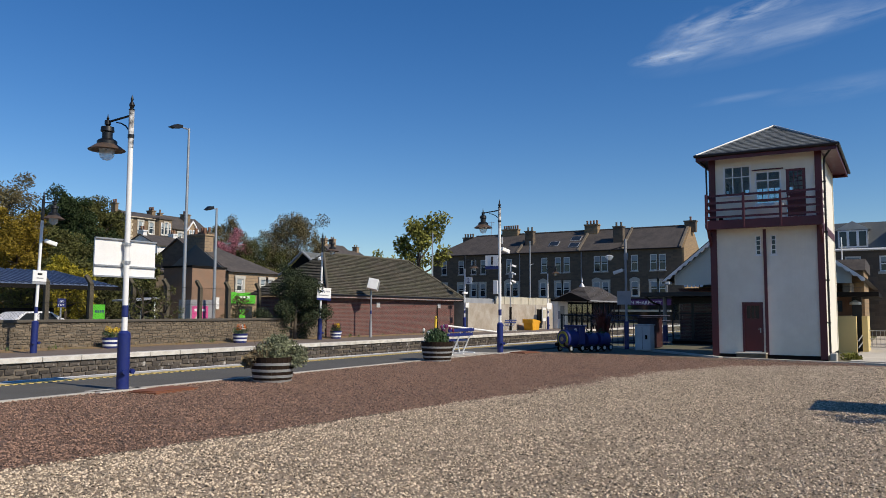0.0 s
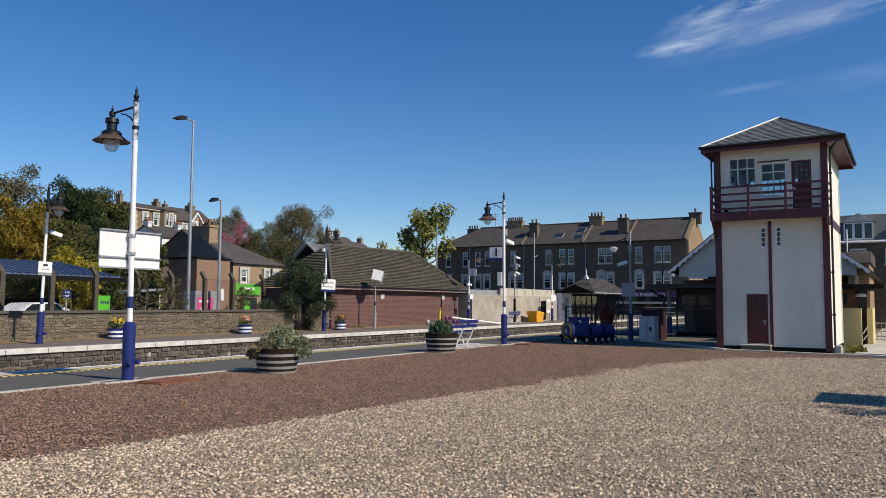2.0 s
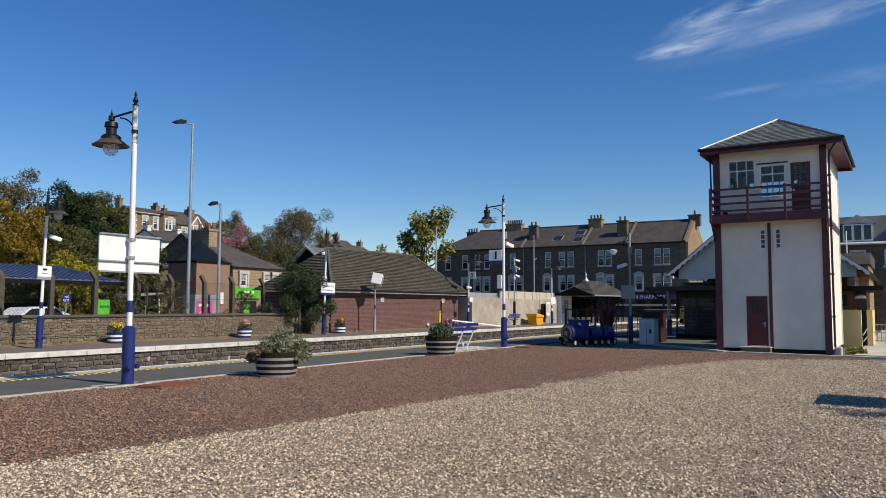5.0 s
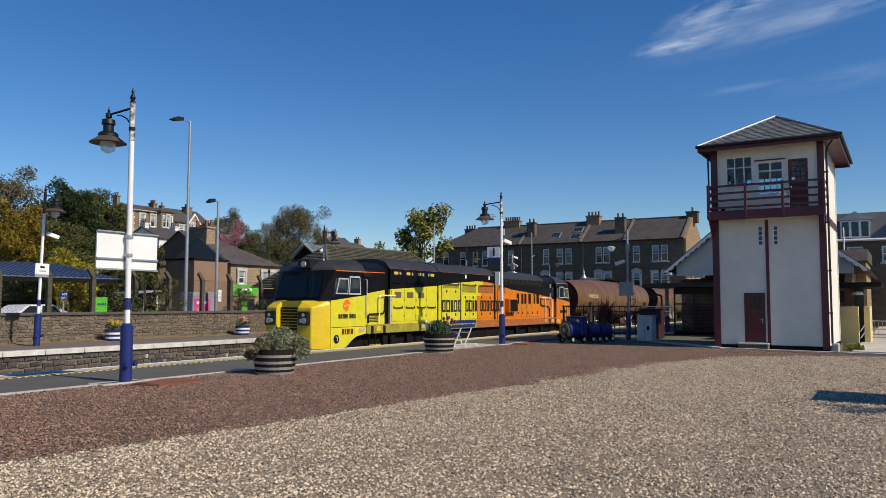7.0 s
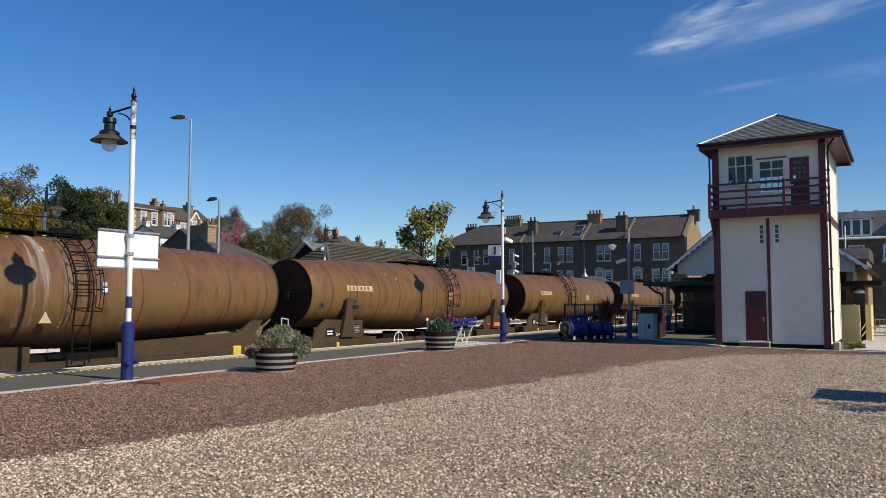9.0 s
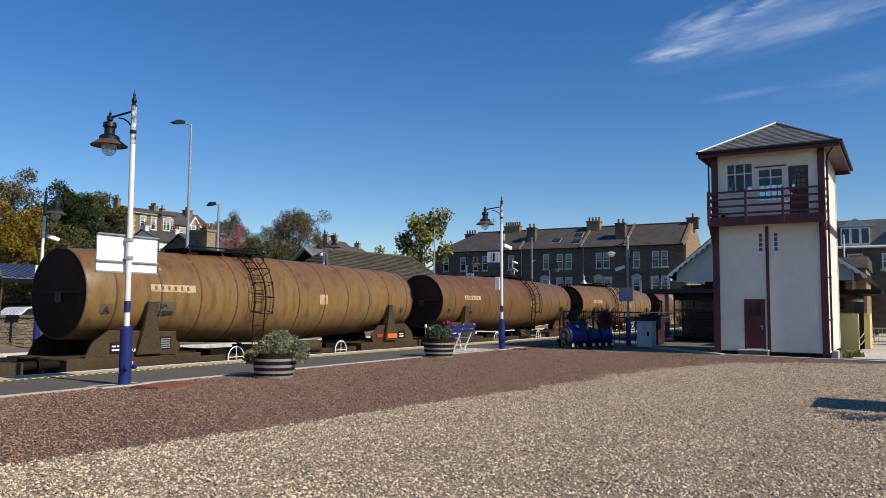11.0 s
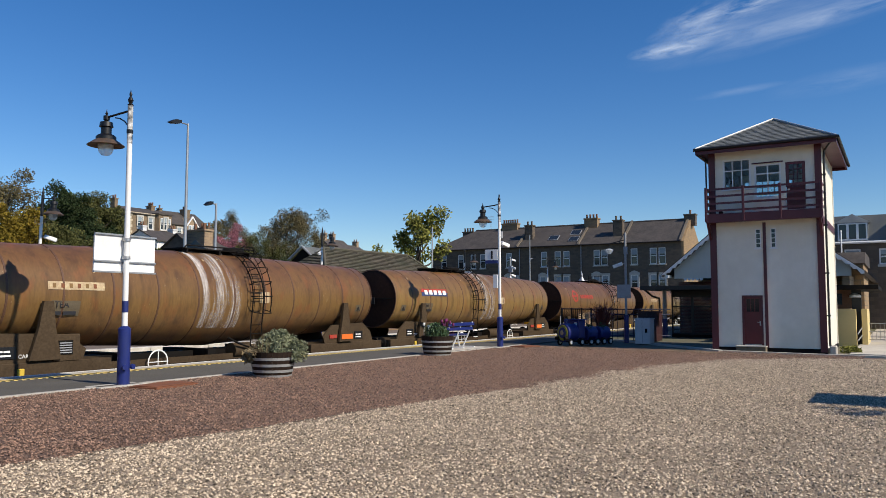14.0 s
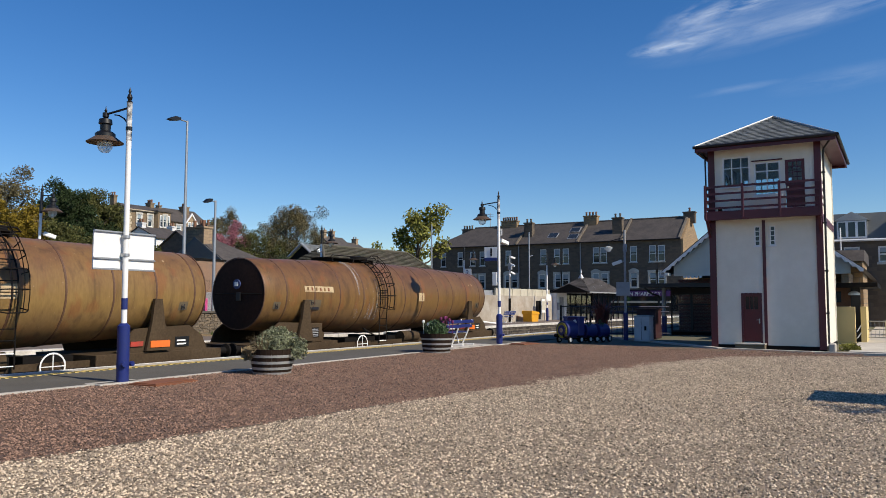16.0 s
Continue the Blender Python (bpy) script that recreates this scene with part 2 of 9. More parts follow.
M_LEAF = island(mat("grey_green_leaves", (0.19, 0.205, 0.115), 0.6, var=0.2, bump=0), 0.5)
M_GRASSY = island(mat("rosemary_leaves", (0.045, 0.085, 0.03), 0.6, var=0.2, bump=0), 0.5)
M_DRY = island(mat("dry_stalks", (0.2, 0.15, 0.08), 0.8, var=0.2, bump=0), 0.4)
M_RAIL = mat("rail_steel", (0.2, 0.13, 0.09), 0.5, metal=0.6)

# ---- ground and gravel ----
def hill(x, y):
    start = 44 + 34 * min(max((x - 55) / 40, 0), 1)
    u = min(max((y - start) / (112 - start), 0), 1)
    w = min(max((y - 120) / 400, 0), 1)
    return 12.0 * u * u * (3 - 2 * u) + 10 * w


def make_ground():
    xs = [-3000, -900, -300, -120, -60, -30] + list(range(-20, 220, 10)) + [240, 300, 400, 600, 1000, 2000, 4000]
    ys = [-3000, -800, -200, -60, -20, 0, 14.2, 14.4, 25.0, 25.2, 30, 36, 42] + list(range(46, 130, 6)) + [140, 170, 210, 300, 420, 600, 1000, 2000, 4000]
    bm = B()
    grid = []
    for y in ys:
        row = []
        for x in xs:
            z = -1.12 if 14.3 < y < 25.1 else -0.03
            if y > 40:
                z += hill(x, y)
            row.append(bm.verts.new((x, y, z)))
        grid.append(row)
    for a, b in zip(grid[:-1], grid[1:]):
        for i in range(len(xs) - 1):
            bm.faces.new((a[i], a[i + 1], b[i + 1], b[i]))
    tagged(part("ground", bm, M_SOIL), "earth and rough grass rising to a hill", "ground", kind="structure")


def edge_line(x):
    """Where the red chips meet the beige gravel."""
    pts = ((-8, 8.4), (4.1, 7.35), (7.0, 6.92), (11.0, 6.48), (13.4, 6.07), (17.4, 5.73), (20.5, 5.2), (23.2, 4.2), (24.6, 2.6), (25.6, 0.0), (26.2, -8))
    for (a, b), (c, d) in zip(pts[:-1], pts[1:]):
        if x <= c:
            k = (x - a) / (c - a)
            return b + (d - b) * k
    return -8.0


def wobble(x):
    return (0.02 if x < 13 else 0.09) * math.sin(x * 2.3) + 0.02 * math.sin(x * 5.1 + 1)


def make_gravel():
    xs = [-8 + 0.25 * i for i in range(137)]
    for name, material, label, lo, hi, z in (("gravel_bed", M_RED, "bed of dark red stone chips behind the platform", lambda x: edge_line(x) + wobble(x) - 0.25, lambda x: 12.8, 0.0),
                                             ("gravel_yard", M_BEIGE, "pale beige loose gravel forecourt", lambda x: -9.0, lambda x: max(edge_line(x) + wobble(x), -8.9), 0.006)):
        bm = B()
        rows = []
        for x in xs:
            a, b = lo(x), hi(x)
            n = 10
            rows.append([bm.verts.new((x, a + (b - a) * i / n, z)) for i in range(n + 1)])
        for r, s in zip(rows[:-1], rows[1:]):
            for i in range(10):
                bm.faces.new((r[i], s[i], s[i + 1], r[i + 1]))
        tagged(part(name, bm, material), label, "gravel", kind="structure")


def chips(name, label, material, n, inside, seed, size, box_):
    rng = np.random.default_rng(seed)
    pts = []
    x0, x1, y0, y1 = box_
    # denser near the camera
    while len(pts) < n:
        k = rng.random((n, 3))
        x = x0 + (x1 - x0) * k[:, 0] ** 1.5
        y = y0 + (y1 - y0) * k[:, 1]
        for a, b in zip(x, y):
            if inside(a, b, rng):
                pts.append((a, b))
    pts = np.array(pts[:n])
    base = np.array([(1, 0, 0), (-1, 0, 0), (0, 1, 0), (0, -1, 0), (0, 0, 0.75), (0, 0, -0.5)], float)
    tri = np.array([(0, 2, 4), (2, 1, 4), (1, 3, 4), (3, 0, 4), (2, 0, 5), (1, 2, 5), (3, 1, 5), (0, 3, 5)])
    v = base[None] * (0.65 + 0.7 * rng.random((n, 6, 1)))
    a = rng.random(n) * 6.28
    c, s = np.cos(a)[:, None], np.sin(a)[:, None]
    v = np.stack([v[..., 0] * c - v[..., 1] * s, v[..., 0] * s + v[..., 1] * c, v[..., 2] + 0.3 * v[..., 0]], -1)
    v *= (size * (0.6 + 0.8 * rng.random((n, 1, 1))))
    v[..., 0] += pts[:, 0:1]
    v[..., 1] += pts[:, 1:2]
    v[..., 2] += 0.012
    f = tri[None] + 6 * np.arange(n)[:, None, None]
    me = bpy.data.meshes.new(name)
    me.from_pydata(v.reshape(-1, 3).tolist(), [], f.reshape(-1, 3).tolist())
    me.materials.append(material)
    tagged(new(name, me), label, "gravel", kind="stuff")


def rim(x, rng):
    return edge_line(x) + wobble(x) + (0.05 if x < 13 else 0.24) * rng.normal()


make_ground()
make_gravel()
# thin concrete edging between the two gravels
bm = B()
for i in range(11):
    xa, xb = 3.0 + 0.6 * i, 3.59 + 0.6 * i
    ya, yb = edge_line(xa), edge_line(xb)
    prism(bm, [(xa, ya), (xb, yb), (xb, yb + 0.024), (xa, ya + 0.024)], "z", -0.05, 0.016)
tagged(part("edging_strip", bm, mat("weathered_timber_edging", (0.12, 0.095, 0.07), 0.9, var=0.3)), "thin weathered edging strip between the gravels", "edging", kind="structure")
chips("red_chippings", "loose dark red stone chips", M_RED_S, 84000, lambda x, y, r: y > rim(x, r) and y < 12.72, 3, 0.0132, (3.0, 27.0, 1.0, 12.8))
chips("beige_chippings", "loose beige and white gravel stones", M_BEIGE_S, 105000, lambda x, y, r: y < rim(x, r) and y < x * 1.9 + 1, 4, 0.0135, (3.0, 25.0, -1.5, 7.8))

# ---- platforms and track ----
NEAR, FAR, TRACK = 16.08, 23.4, 17.72


def make_platforms():
    p = thing("platform_1", "tarmac railway platform with a concrete edge and tactile strip", "platform", kind="structure")
    part("surface", box(B(), -40, 140, 12.78, 15.45, -1.1, 0.02), M_TARMAC, p)
    part("edging_kerb", box(B(), -40, 27.0, 12.66, 12.78, -0.2, 0.03), M_CONC, p)
    part("edge_slab", box(B(), -40, 140, 15.45, NEAR - 0.12, -1.1, 0.022), M_CONC, p)
    part("white_edge_line", box(B(), -40, 140, NEAR - 0.12, NEAR, -0.14, 0.024), M_WHITE, p)
    proto = None
    for i in range(290):
        x = 4.6 + 0.165 * i
        if proto is None:
            proto = part("tactile_block", box(B(), -0.045, 0.045, -0.14, 0.14, 0.018, 0.034), M_CREAM, p)
            proto.location = (x, 15.3, 0)
            continue
        o = new("tactile_block", proto.data)
        o.parent, o.location = p, (x, 15.3, 0)
    part("yellow_line", box(B(), 52.4, 140, 15.2, 15.4, 0.0, 0.0235), M_YELLOW, p)
    q = thing("platform_2", "old stone platform with white painted coping", "platform", kind="structure")
    part("surface", box(B(), -40, 140, FAR + 0.42, 27.62, -1.1, 0.0), M_TARMAC2, q)
    part("wall_core", box(B(), -40, 140, FAR + 0.1, FAR + 0.5, -1.1, -0.14), M_MORTAR, q)
    proto = None
    for i in range(95):
        x = -10 + 1.35 * i
        if proto is None:
            proto = part("coping_stone", box(B(), 0.005, 1.342, 0, 0.44, -0.15, 0.015, 0.012), M_COPE, q)
            proto.location = (x, FAR, 0)
        else:
            o = new("coping_stone", proto.data)
            o.parent, o.location = q, (x, FAR, 0)
    return p, q


def make_track():
    for k, yc in enumerate((TRACK, 21.1)):
        t = thing("railway_track", "rusty running rails on sleepers", "track", kind="structure")
        for s in (-0.75, 0.75):
            b = B()
            prism(b, [(yc + s - 0.07, -1.07), (yc + s + 0.07, -1.07), (yc + s + 0.015, -1.05), (yc + s + 0.03, -0.94), (yc + s + 0.035, -0.915),
                      (yc + s - 0.035, -0.915), (yc + s - 0.03, -0.94), (yc + s - 0.015, -1.05)], "x", -60, 600)
            part("rail", b, M_RAIL, t)
        b = B()
        for i in range(120):
            box(b, -20 + i * 0.7, -19.75 + i * 0.7, yc - 1.25, yc + 1.25, -1.12, -1.06)
        part("sleepers", b, M_CONC, t)["kind"] = "stuff"
    tagged(part("ballast", box(B(), -60, 600, 16.3, 23.4, -1.2, -1.08), M_BALLAST), "grey-brown stone ballast between the rails", "ballast", kind="structure")


PLAT1, PLAT2 = make_platforms()
make_track()

# ---- the train ----
M_TANK = mat("rusty_brown_tank", (0.15, 0.077, 0.03), 0.42, var=0.16, fine=14, coarse=0.8, tint=(0.1, 0.047, 0.026), amount=0.9, bump=0.05, stretch=(1.6, 1, 0.35), spec=0.28)
M_TANK2 = mat("olive_brown_tank", (0.18, 0.1, 0.038), 0.42, var=0.16, fine=14, coarse=0.7, tint=(0.125, 0.064, 0.033), amount=0.9, bump=0.05, stretch=(1.6, 1, 0.35), spec=0.28)
M_TANK3 = mat("dark_brown_tank", (0.135, 0.07, 0.032), 0.43, var=0.16, fine=14, coarse=0.8, tint=(0.095, 0.047, 0.029), amount=0.9, bump=0.05, stretch=(1.6, 1, 0.35), spec=0.28)
for m_, gold in ((M_TANK, (0.175, 0.103, 0.036)), (M_TANK2, (0.235, 0.15, 0.052)), (M_TANK3, (0.17, 0.102, 0.04))):
    # yellower dust settles on the flank
    N_, L_ = m_.node_tree.nodes, m_.node_tree.links
    sep, rmp, mx_, ns, ad = (N_.new("ShaderNode" + k_) for k_ in ("SeparateXYZ", "ValToRGB", "Mix", "TexNoise", "Math"))
    L_.new(N_["Texture Coordinate"].outputs["Object"], sep.inputs[0])
    ns.inputs["Scale"].default_value, ns.inputs["Detail"].default_value = 1.1, 4
    ad.operation = "MULTIPLY_ADD"
    ad.inputs[1].default_value = 1.1
    L_.new(N_["Mapping"].outputs[0], ns.inputs["Vector"])
    L_.new(ns.outputs["Fac"], ad.inputs[0])
    L_.new(sep.outputs["Z"], ad.inputs[2])
    mr_ = N_.new("ShaderNodeMapRange")
    mr_.inputs["From Min"].default_value, mr_.inputs["From Max"].default_value = 0.6, 4.0
    L_.new(ad.outputs[0], mr_.inputs["Value"])
    L_.new(mr_.outputs[0], rmp.inputs["Fac"])
    e_ = rmp.color_ramp.elements
    e_[0].position, e_[0].color = 0.15, (0.1, 0.1, 0.1, 1)
    e_[1].position, e_[1].color = 0.75, (0, 0, 0, 1)
    e_.new(0.45).color = (0.85, 0.85, 0.85, 1)
    mx_.data_type = "RGBA"
    old = N_[m_["hs"]].inputs["Color"].links[0].from_socket
    L_.new(old, mx_.inputs["A"])
    mx_.inputs["B"].default_value = (*gold, 1)
    L_.new(rmp.outputs["Color"], mx_.inputs["Factor"])
    # long drips of soot, and small flakes of bare primer
    out = mx_.outputs["Result"]
    for scale_, st_, lo_, hi_, colour, f_ in ((1.0, (5.0, 5.0, 0.18), 0.5, 0.72, (0.045, 0.024, 0.016), 0.55), (1.0, (2.2, 2.2, 1.2), 0.56, 0.68, (0.2, 0.075, 0.028), 0.5), (17.0, (1, 1, 0.45), 0.7, 0.74, (0.4, 0.3, 0.2), 0.5)):
        mp2, n2, r2, x2, k2 = (N_.new("ShaderNode" + k_) for k_ in ("Mapping", "TexNoise", "ValToRGB", "Mix", "Math"))
        mp2.inputs["Scale"].default_value = st_
        n2.inputs["Scale"].default_value, n2.inputs["Detail"].default_value = scale_, 6
        L_.new(N_["Texture Coordinate"].outputs["Object"], mp2.inputs["Vector"])
        L_.new(mp2.outputs[0], n2.inputs["Vector"])
        r2.color_ramp.elements[0].position, r2.color_ramp.elements[1].position = lo_, hi_
        L_.new(n2.outputs["Fac"], r2.inputs["Fac"])
        k2.operation = "MULTIPLY"
        k2.inputs[1].default_value = f_
        L_.new(r2.outputs["Color"], k2.inputs[0])
        x2.data_type = "RGBA"
        x2.inputs["B"].default_value = (*colour, 1)
        L_.new(k2.outputs[0], x2.inputs["Factor"])
        L_.new(out, x2.inputs["A"])
        out = x2.outputs["Result"]
    L_.new(out, N_[m_["hs"]].inputs["Color"])
# tank brown darkened: the shade on the ends is put into the colour
M_TEND = mat("shaded_tank_end", (0.034, 0.016, 0.01), 0.7, var=0.3, fine=10, coarse=1.0, tint=(0.02, 0.01, 0.007), spec=0.15)
M_FRAME = mat("grimy_brown_frame", (0.05, 0.034, 0.02), 0.8, var=0.3, fine=16, coarse=1.3, tint=(0.085, 0.06, 0.036), spec=0.12)
M_LIME = mat("lime_yellow_paint", (0.6, 0.55, 0.022), 0.42, var=0.12, fine=5, coarse=1.2, tint=(0.54, 0.47, 0.03), amount=0.6, bump=0.03)
M_NOSE = mat("warning_yellow_paint", (0.66, 0.47, 0.008), 0.4, var=0.1, fine=6, coarse=1.4, tint=(0.5, 0.34, 0.02), bump=0.03)
M_ORANGE = mat("orange_paint", (0.62, 0.185, 0.008), 0.45, var=0.1, fine=6, coarse=1.2, tint=(0.45, 0.11, 0.01), bump=0.03)
M_COAL = mat("black_body_paint", (0.005, 0.005, 0.006), 0.4, var=0.2, fine=8, coarse=1.0, tint=(0.009, 0.008, 0.008), bump=0.04, spec=0.16)
M_ROOF = mat("dusty_black_roof", (0.018, 0.018, 0.018), 0.55, var=0.2, fine=8, coarse=0.8, tint=(0.045, 0.042, 0.038))
M_SOLE = mat("grimy_yellow_solebar", (0.3, 0.27, 0.02), 0.6, var=0.3, fine=10, coarse=1.5, tint=(0.1, 0.085, 0.03))
M_SOLEO = mat("grimy_orange_solebar", (0.36, 0.11, 0.02), 0.6, var=0.3, fine=10, coarse=1.5, tint=(0.12, 0.05, 0.025))
M_INK = mat("dark_lettering", (0.014, 0.013, 0.016), 0.5, var=0.1, bump=0)
M_CABGLASS = glass_mat("cab_glass", (0.012, 0.02, 0.03), 0.06)
M_ALU = mat("bright_frame", (0.6, 0.61, 0.62), 0.4, metal=0.3, var=0.06)
M_FADED = mat("faded_red_marking", (0.25, 0.045, 0.026), 0.55, var=0.3, fine=12, coarse=4, tint=(0.15, 0.06, 0.035), amount=1.0)
M_REDMARK = mat("red_marking", (0.42, 0.035, 0.02), 0.55, var=0.2, fine=12, coarse=5, tint=(0.2, 0.05, 0.03), amount=0.8)
M_NAVY = mat("navy_marking", (0.03, 0.05, 0.15), 0.55, var=0.2)
M_PATCH = mat("cream_patch", (0.5, 0.4, 0.24), 0.7, var=0.2, fine=20, coarse=6, tint=(0.3, 0.18, 0.1), amount=0.8)
M_PLATE = mat("data_panel", (0.07, 0.045, 0.03), 0.7, var=0.2)
M_GREYPLATE = mat("grey_green_panel", (0.115, 0.09, 0.055), 0.6, var=0.15)
M_ORANGEP = mat("orange_plate", (0.75, 0.16, 0.02), 0.5, var=0.08)
M_SPRAY = mat("pale_spray_outline", (0.36, 0.3, 0.19), 0.7, var=0.25, fine=14, coarse=3)
M_PINKP = mat("faded_red_spray", (0.33, 0.12, 0.075), 0.7, var=0.2, coarse=3)
M_SEAM = mat("dark_weld_seam", (0.1, 0.048, 0.026), 0.6, var=0.3, fine=20, coarse=2.0)
M_SMEAR = mat("white_powder_smear", (0.6, 0.56, 0.53), 0.8, var=0.2, fine=9, coarse=3.0, tint=(0.36, 0.3, 0.27), amount=0.8)
N_, L_ = M_SMEAR.node_tree.nodes, M_SMEAR.node_tree.links
mp_, ns_, rp_ = (N_.new("ShaderNode" + k_) for k_ in ("Mapping", "TexNoise", "ValToRGB"))
mp_.inputs["Scale"].default_value = (6.5, 0.35, 0.5)
ns_.inputs["Scale"].default_value, ns_.inputs["Detail"].default_value, ns_.inputs["Roughness"].default_value = 1.0, 6, 0.65
rp_.color_ramp.elements[0].position, rp_.color_ramp.elements[1].position = 0.44, 0.72
L_.new(N_["Texture Coordinate"].outputs["Object"], mp_.inputs["Vector"])
L_.new(mp_.outputs[0], ns_.inputs["Vector"])
L_.new(ns_.outputs["Fac"], rp_.inputs["Fac"])
L_.new(rp_.outputs["Color"], N_["Principled BSDF"].inputs["Alpha"])
M_RUNS = M_SMEAR.copy()
M_RUNS.name = "faint_powder_runs"
M_RUNS.node_tree.nodes[rp_.name].color_ramp.elements[0].position, M_RUNS.node_tree.nodes[rp_.name].color_ramp.elements[1].position = 0.52, 0.95
M_LAMP = glass_mat("headlamp_glass", (0.5, 0.5, 0.45), 0.1)

YS = -1.27          # the side of the train that faces the camera, in the train's own space


def side_plate(name, x0, x1, z0, z1, material, parent, y=None, label="", t=0.02):
    y = YS - 0.05 if y is None else y
    return part(name, box(B(), x0, x1, y, y + t, z0, z1), material, parent, label)


def blocks(name, x, z, h, widths, gap, material, parent, y, t=0.012):
    """Plain bars that stand for lettering."""
    for w in widths:
        if w > 0:
            part(name, box(B(), x, x + w, y, y + t, z, z + h), material, parent)
        x += abs(w) + gap


def wheelset(parent, x, r=0.46):
    b = B()
    for s in (-1, 1):
        cyl(b, (x, s * 0.66, -0.915 + r), (x, s * 0.80, -0.915 + r), r, r, 20)
    cyl(b, (x, -0.66, -0.915 + r), (x, 0.66, -0.915 + r), 0.09, n=8)
    part("wheelset", b, M_DARK, parent, smooth=True)


def bogie(parent, x, wb=2.0, side=0.98):
    for s in (-1, 1):
        b = B()
        prism(b, [(x - wb / 2 - 0.45, -0.5), (x - wb / 2 - 0.3, -0.25), (x - 0.5, -0.12), (x + 0.5, -0.12), (x + wb / 2 + 0.3, -0.25), (x + wb / 2 + 0.45, -0.5),
                  (x + wb / 2 + 0.2, -0.62), (x + 0.4, -0.5), (x - 0.4, -0.5), (x - wb / 2 - 0.2, -0.62)], "y", s * side - 0.06, s * side + 0.06)
        part("bogie_frame", b, M_DARK, parent)
    for d in (-wb / 2, wb / 2):
        wheelset(parent, x + d)


def railing(parent, pts, r=0.022, material=None, name="handrail"):
    return part(name, tube(B(), pts, r, 6), material or M_WHITE, parent, smooth=True)


def loco():
    """Local x runs from the leading end (0) back to the trailing end (22.8)."""
    L = thing("diesel_locomotive", "yellow, orange and black diesel freight locomotive", "locomotive", (0, TRACK, 0))
    W, W2, END = 1.30, 1.27, 22.8

    def hull(pts):
        b = B()
        for p in pts:
            b.verts.new(p)
        r = bmesh.ops.convex_hull(b, input=b.verts[:])
        bmesh.ops.delete(b, geom=list({g for g in r["geom_interior"] if isinstance(g, bmesh.types.BMVert)}), context="VERTS")
        return b

    def cab(x0, sgn, lower, name):
        c = new(name)
        c.parent = L
        c["label"] = "driving cab with a sloping windscreen"
        X = lambda d: x0 + sgn * d
        span = lambda a, b: sorted((X(a), X(b)))
        part("cab_body", prism(B(), [(X(0.75), -0.03), (X(1.4), -0.03), (X(1.6), 0.03), (X(1.85), 0.2), (X(2.15), 0.36), (X(2.72), 0.44), (X(2.72), 1.80), (X(0.75), 1.60)], "y", -W, W), lower, c)
        part("panel_seam", box(B(), *span(0.78, 2.7), -W - 0.004, -W, 0.69, 0.705), M_DARK, c)
        # nose: two boxes that carry the lamps, a sunk grille between
        for s in (-1, 1):
            b = hull([(X(d), s * y, z) for d, y, z in ((0.75, 1.3, -0.03), (0.08, 1.02, -0.03), (0.02, 0.44, -0.03), (0.76, 0.44, -0.03), (0.75, 1.3, 1.5), (0.1, 1.0, 1.36), (0.03, 0.46, 1.36), (0.76, 0.44, 1.6),
                                                    (0.72, 1.22, 1.6), (0.3, 0.44, 1.6))])
            bmesh.ops.bevel(b, geom=b.edges[:], offset=0.025, segments=1, affect="EDGES")
            nb = part("nose_box", b, M_NOSE, c)
            part("light_cluster", box(B(), *span(-0.02, 0.12), s * 0.74 - 0.23, s * 0.74 + 0.23, 0.78, 1.24, 0.02), M_BLACK, nb)
            for y, z, r in ((0.8, 0.93, 0.1), (0.66, 0.93, 0.07), (0.76, 1.12, 0.06)):
                h0, h1 = span(-0.035, 0.0)
                part("headlight", cyl(B(), (h0, s * y, z), (h1, s * y, z), r, n=14), M_LAMP, nb)
        part("nose_centre", box(B(), *span(0.25, 0.75), -0.45, 0.45, 0.3, 1.59), M_NOSE, c)
        for i in range(9):
            part("grille_bar", box(B(), *span(0.19, 0.25), -0.42, 0.42, 0.52 + i * 0.1, 0.57 + i * 0.1), M_DARK, c)
        part("coupling_pocket", box(B(), *span(0.06, 0.5), -0.44, 0.44, -0.06, 0.34), M_BLACK, c)
        # upper cab, windscreen and roof
        part("cab_upper", hull([(X(d), s * y, z) for s in (-1, 1) for d, y, z in ((0.76, 1.3, 1.60), (0.5, 1.0, 1.60), (2.72, 1.3, 1.6), (1.0, 1.29, 2.62), (2.72, 1.29, 2.62), (0.86, 0.95, 2.62))]), M_COAL, c)
        part("cab_roof", hull([(X(d), s * y, z) for s in (-1, 1) for d, y, z in ((1.0, 1.27, 2.63), (0.86, 0.95, 2.63), (2.72, 1.27, 2.63), (1.02, 1.1, 2.8), (2.72, 1.12, 2.86), (1.4, 0.75, 3.0), (2.72, 0.8, 3.06))]), M_ROOF, c, smooth=True)
        part("cantrail_line", box(B(), *span(1.0, 2.72), -1.305, -1.26, 2.605, 2.635), M_ORANGEP, c)
        b = B()
        quad(b, (X(0.5), -0.98, 1.7), (X(0.5), 0.98, 1.7), (X(0.76), 0.93, 2.48), (X(0.76), -0.93, 2.48))
        bmesh.ops.solidify(b, geom=b.faces[:], thickness=0.04)
        part("windscreen", b, M_CABGLASS, c)
        part("wiper", tube(B(), [(X(0.74), -0.5, 2.6), (X(0.5), -0.72, 1.95)], 0.014, 5), M_BLACK, c)
        part("roof_lamp_box", box(B(), *span(0.84, 1.3), -0.32, 0.32, 2.7, 3.02, 0.03), M_BLACK, c)
        h0, h1 = span(0.8, 0.86)
        part("roof_lamp", cyl(B(), (h0, 0, 2.86), (h1, 0, 2.86), 0.1, n=14), M_LAMP, c)
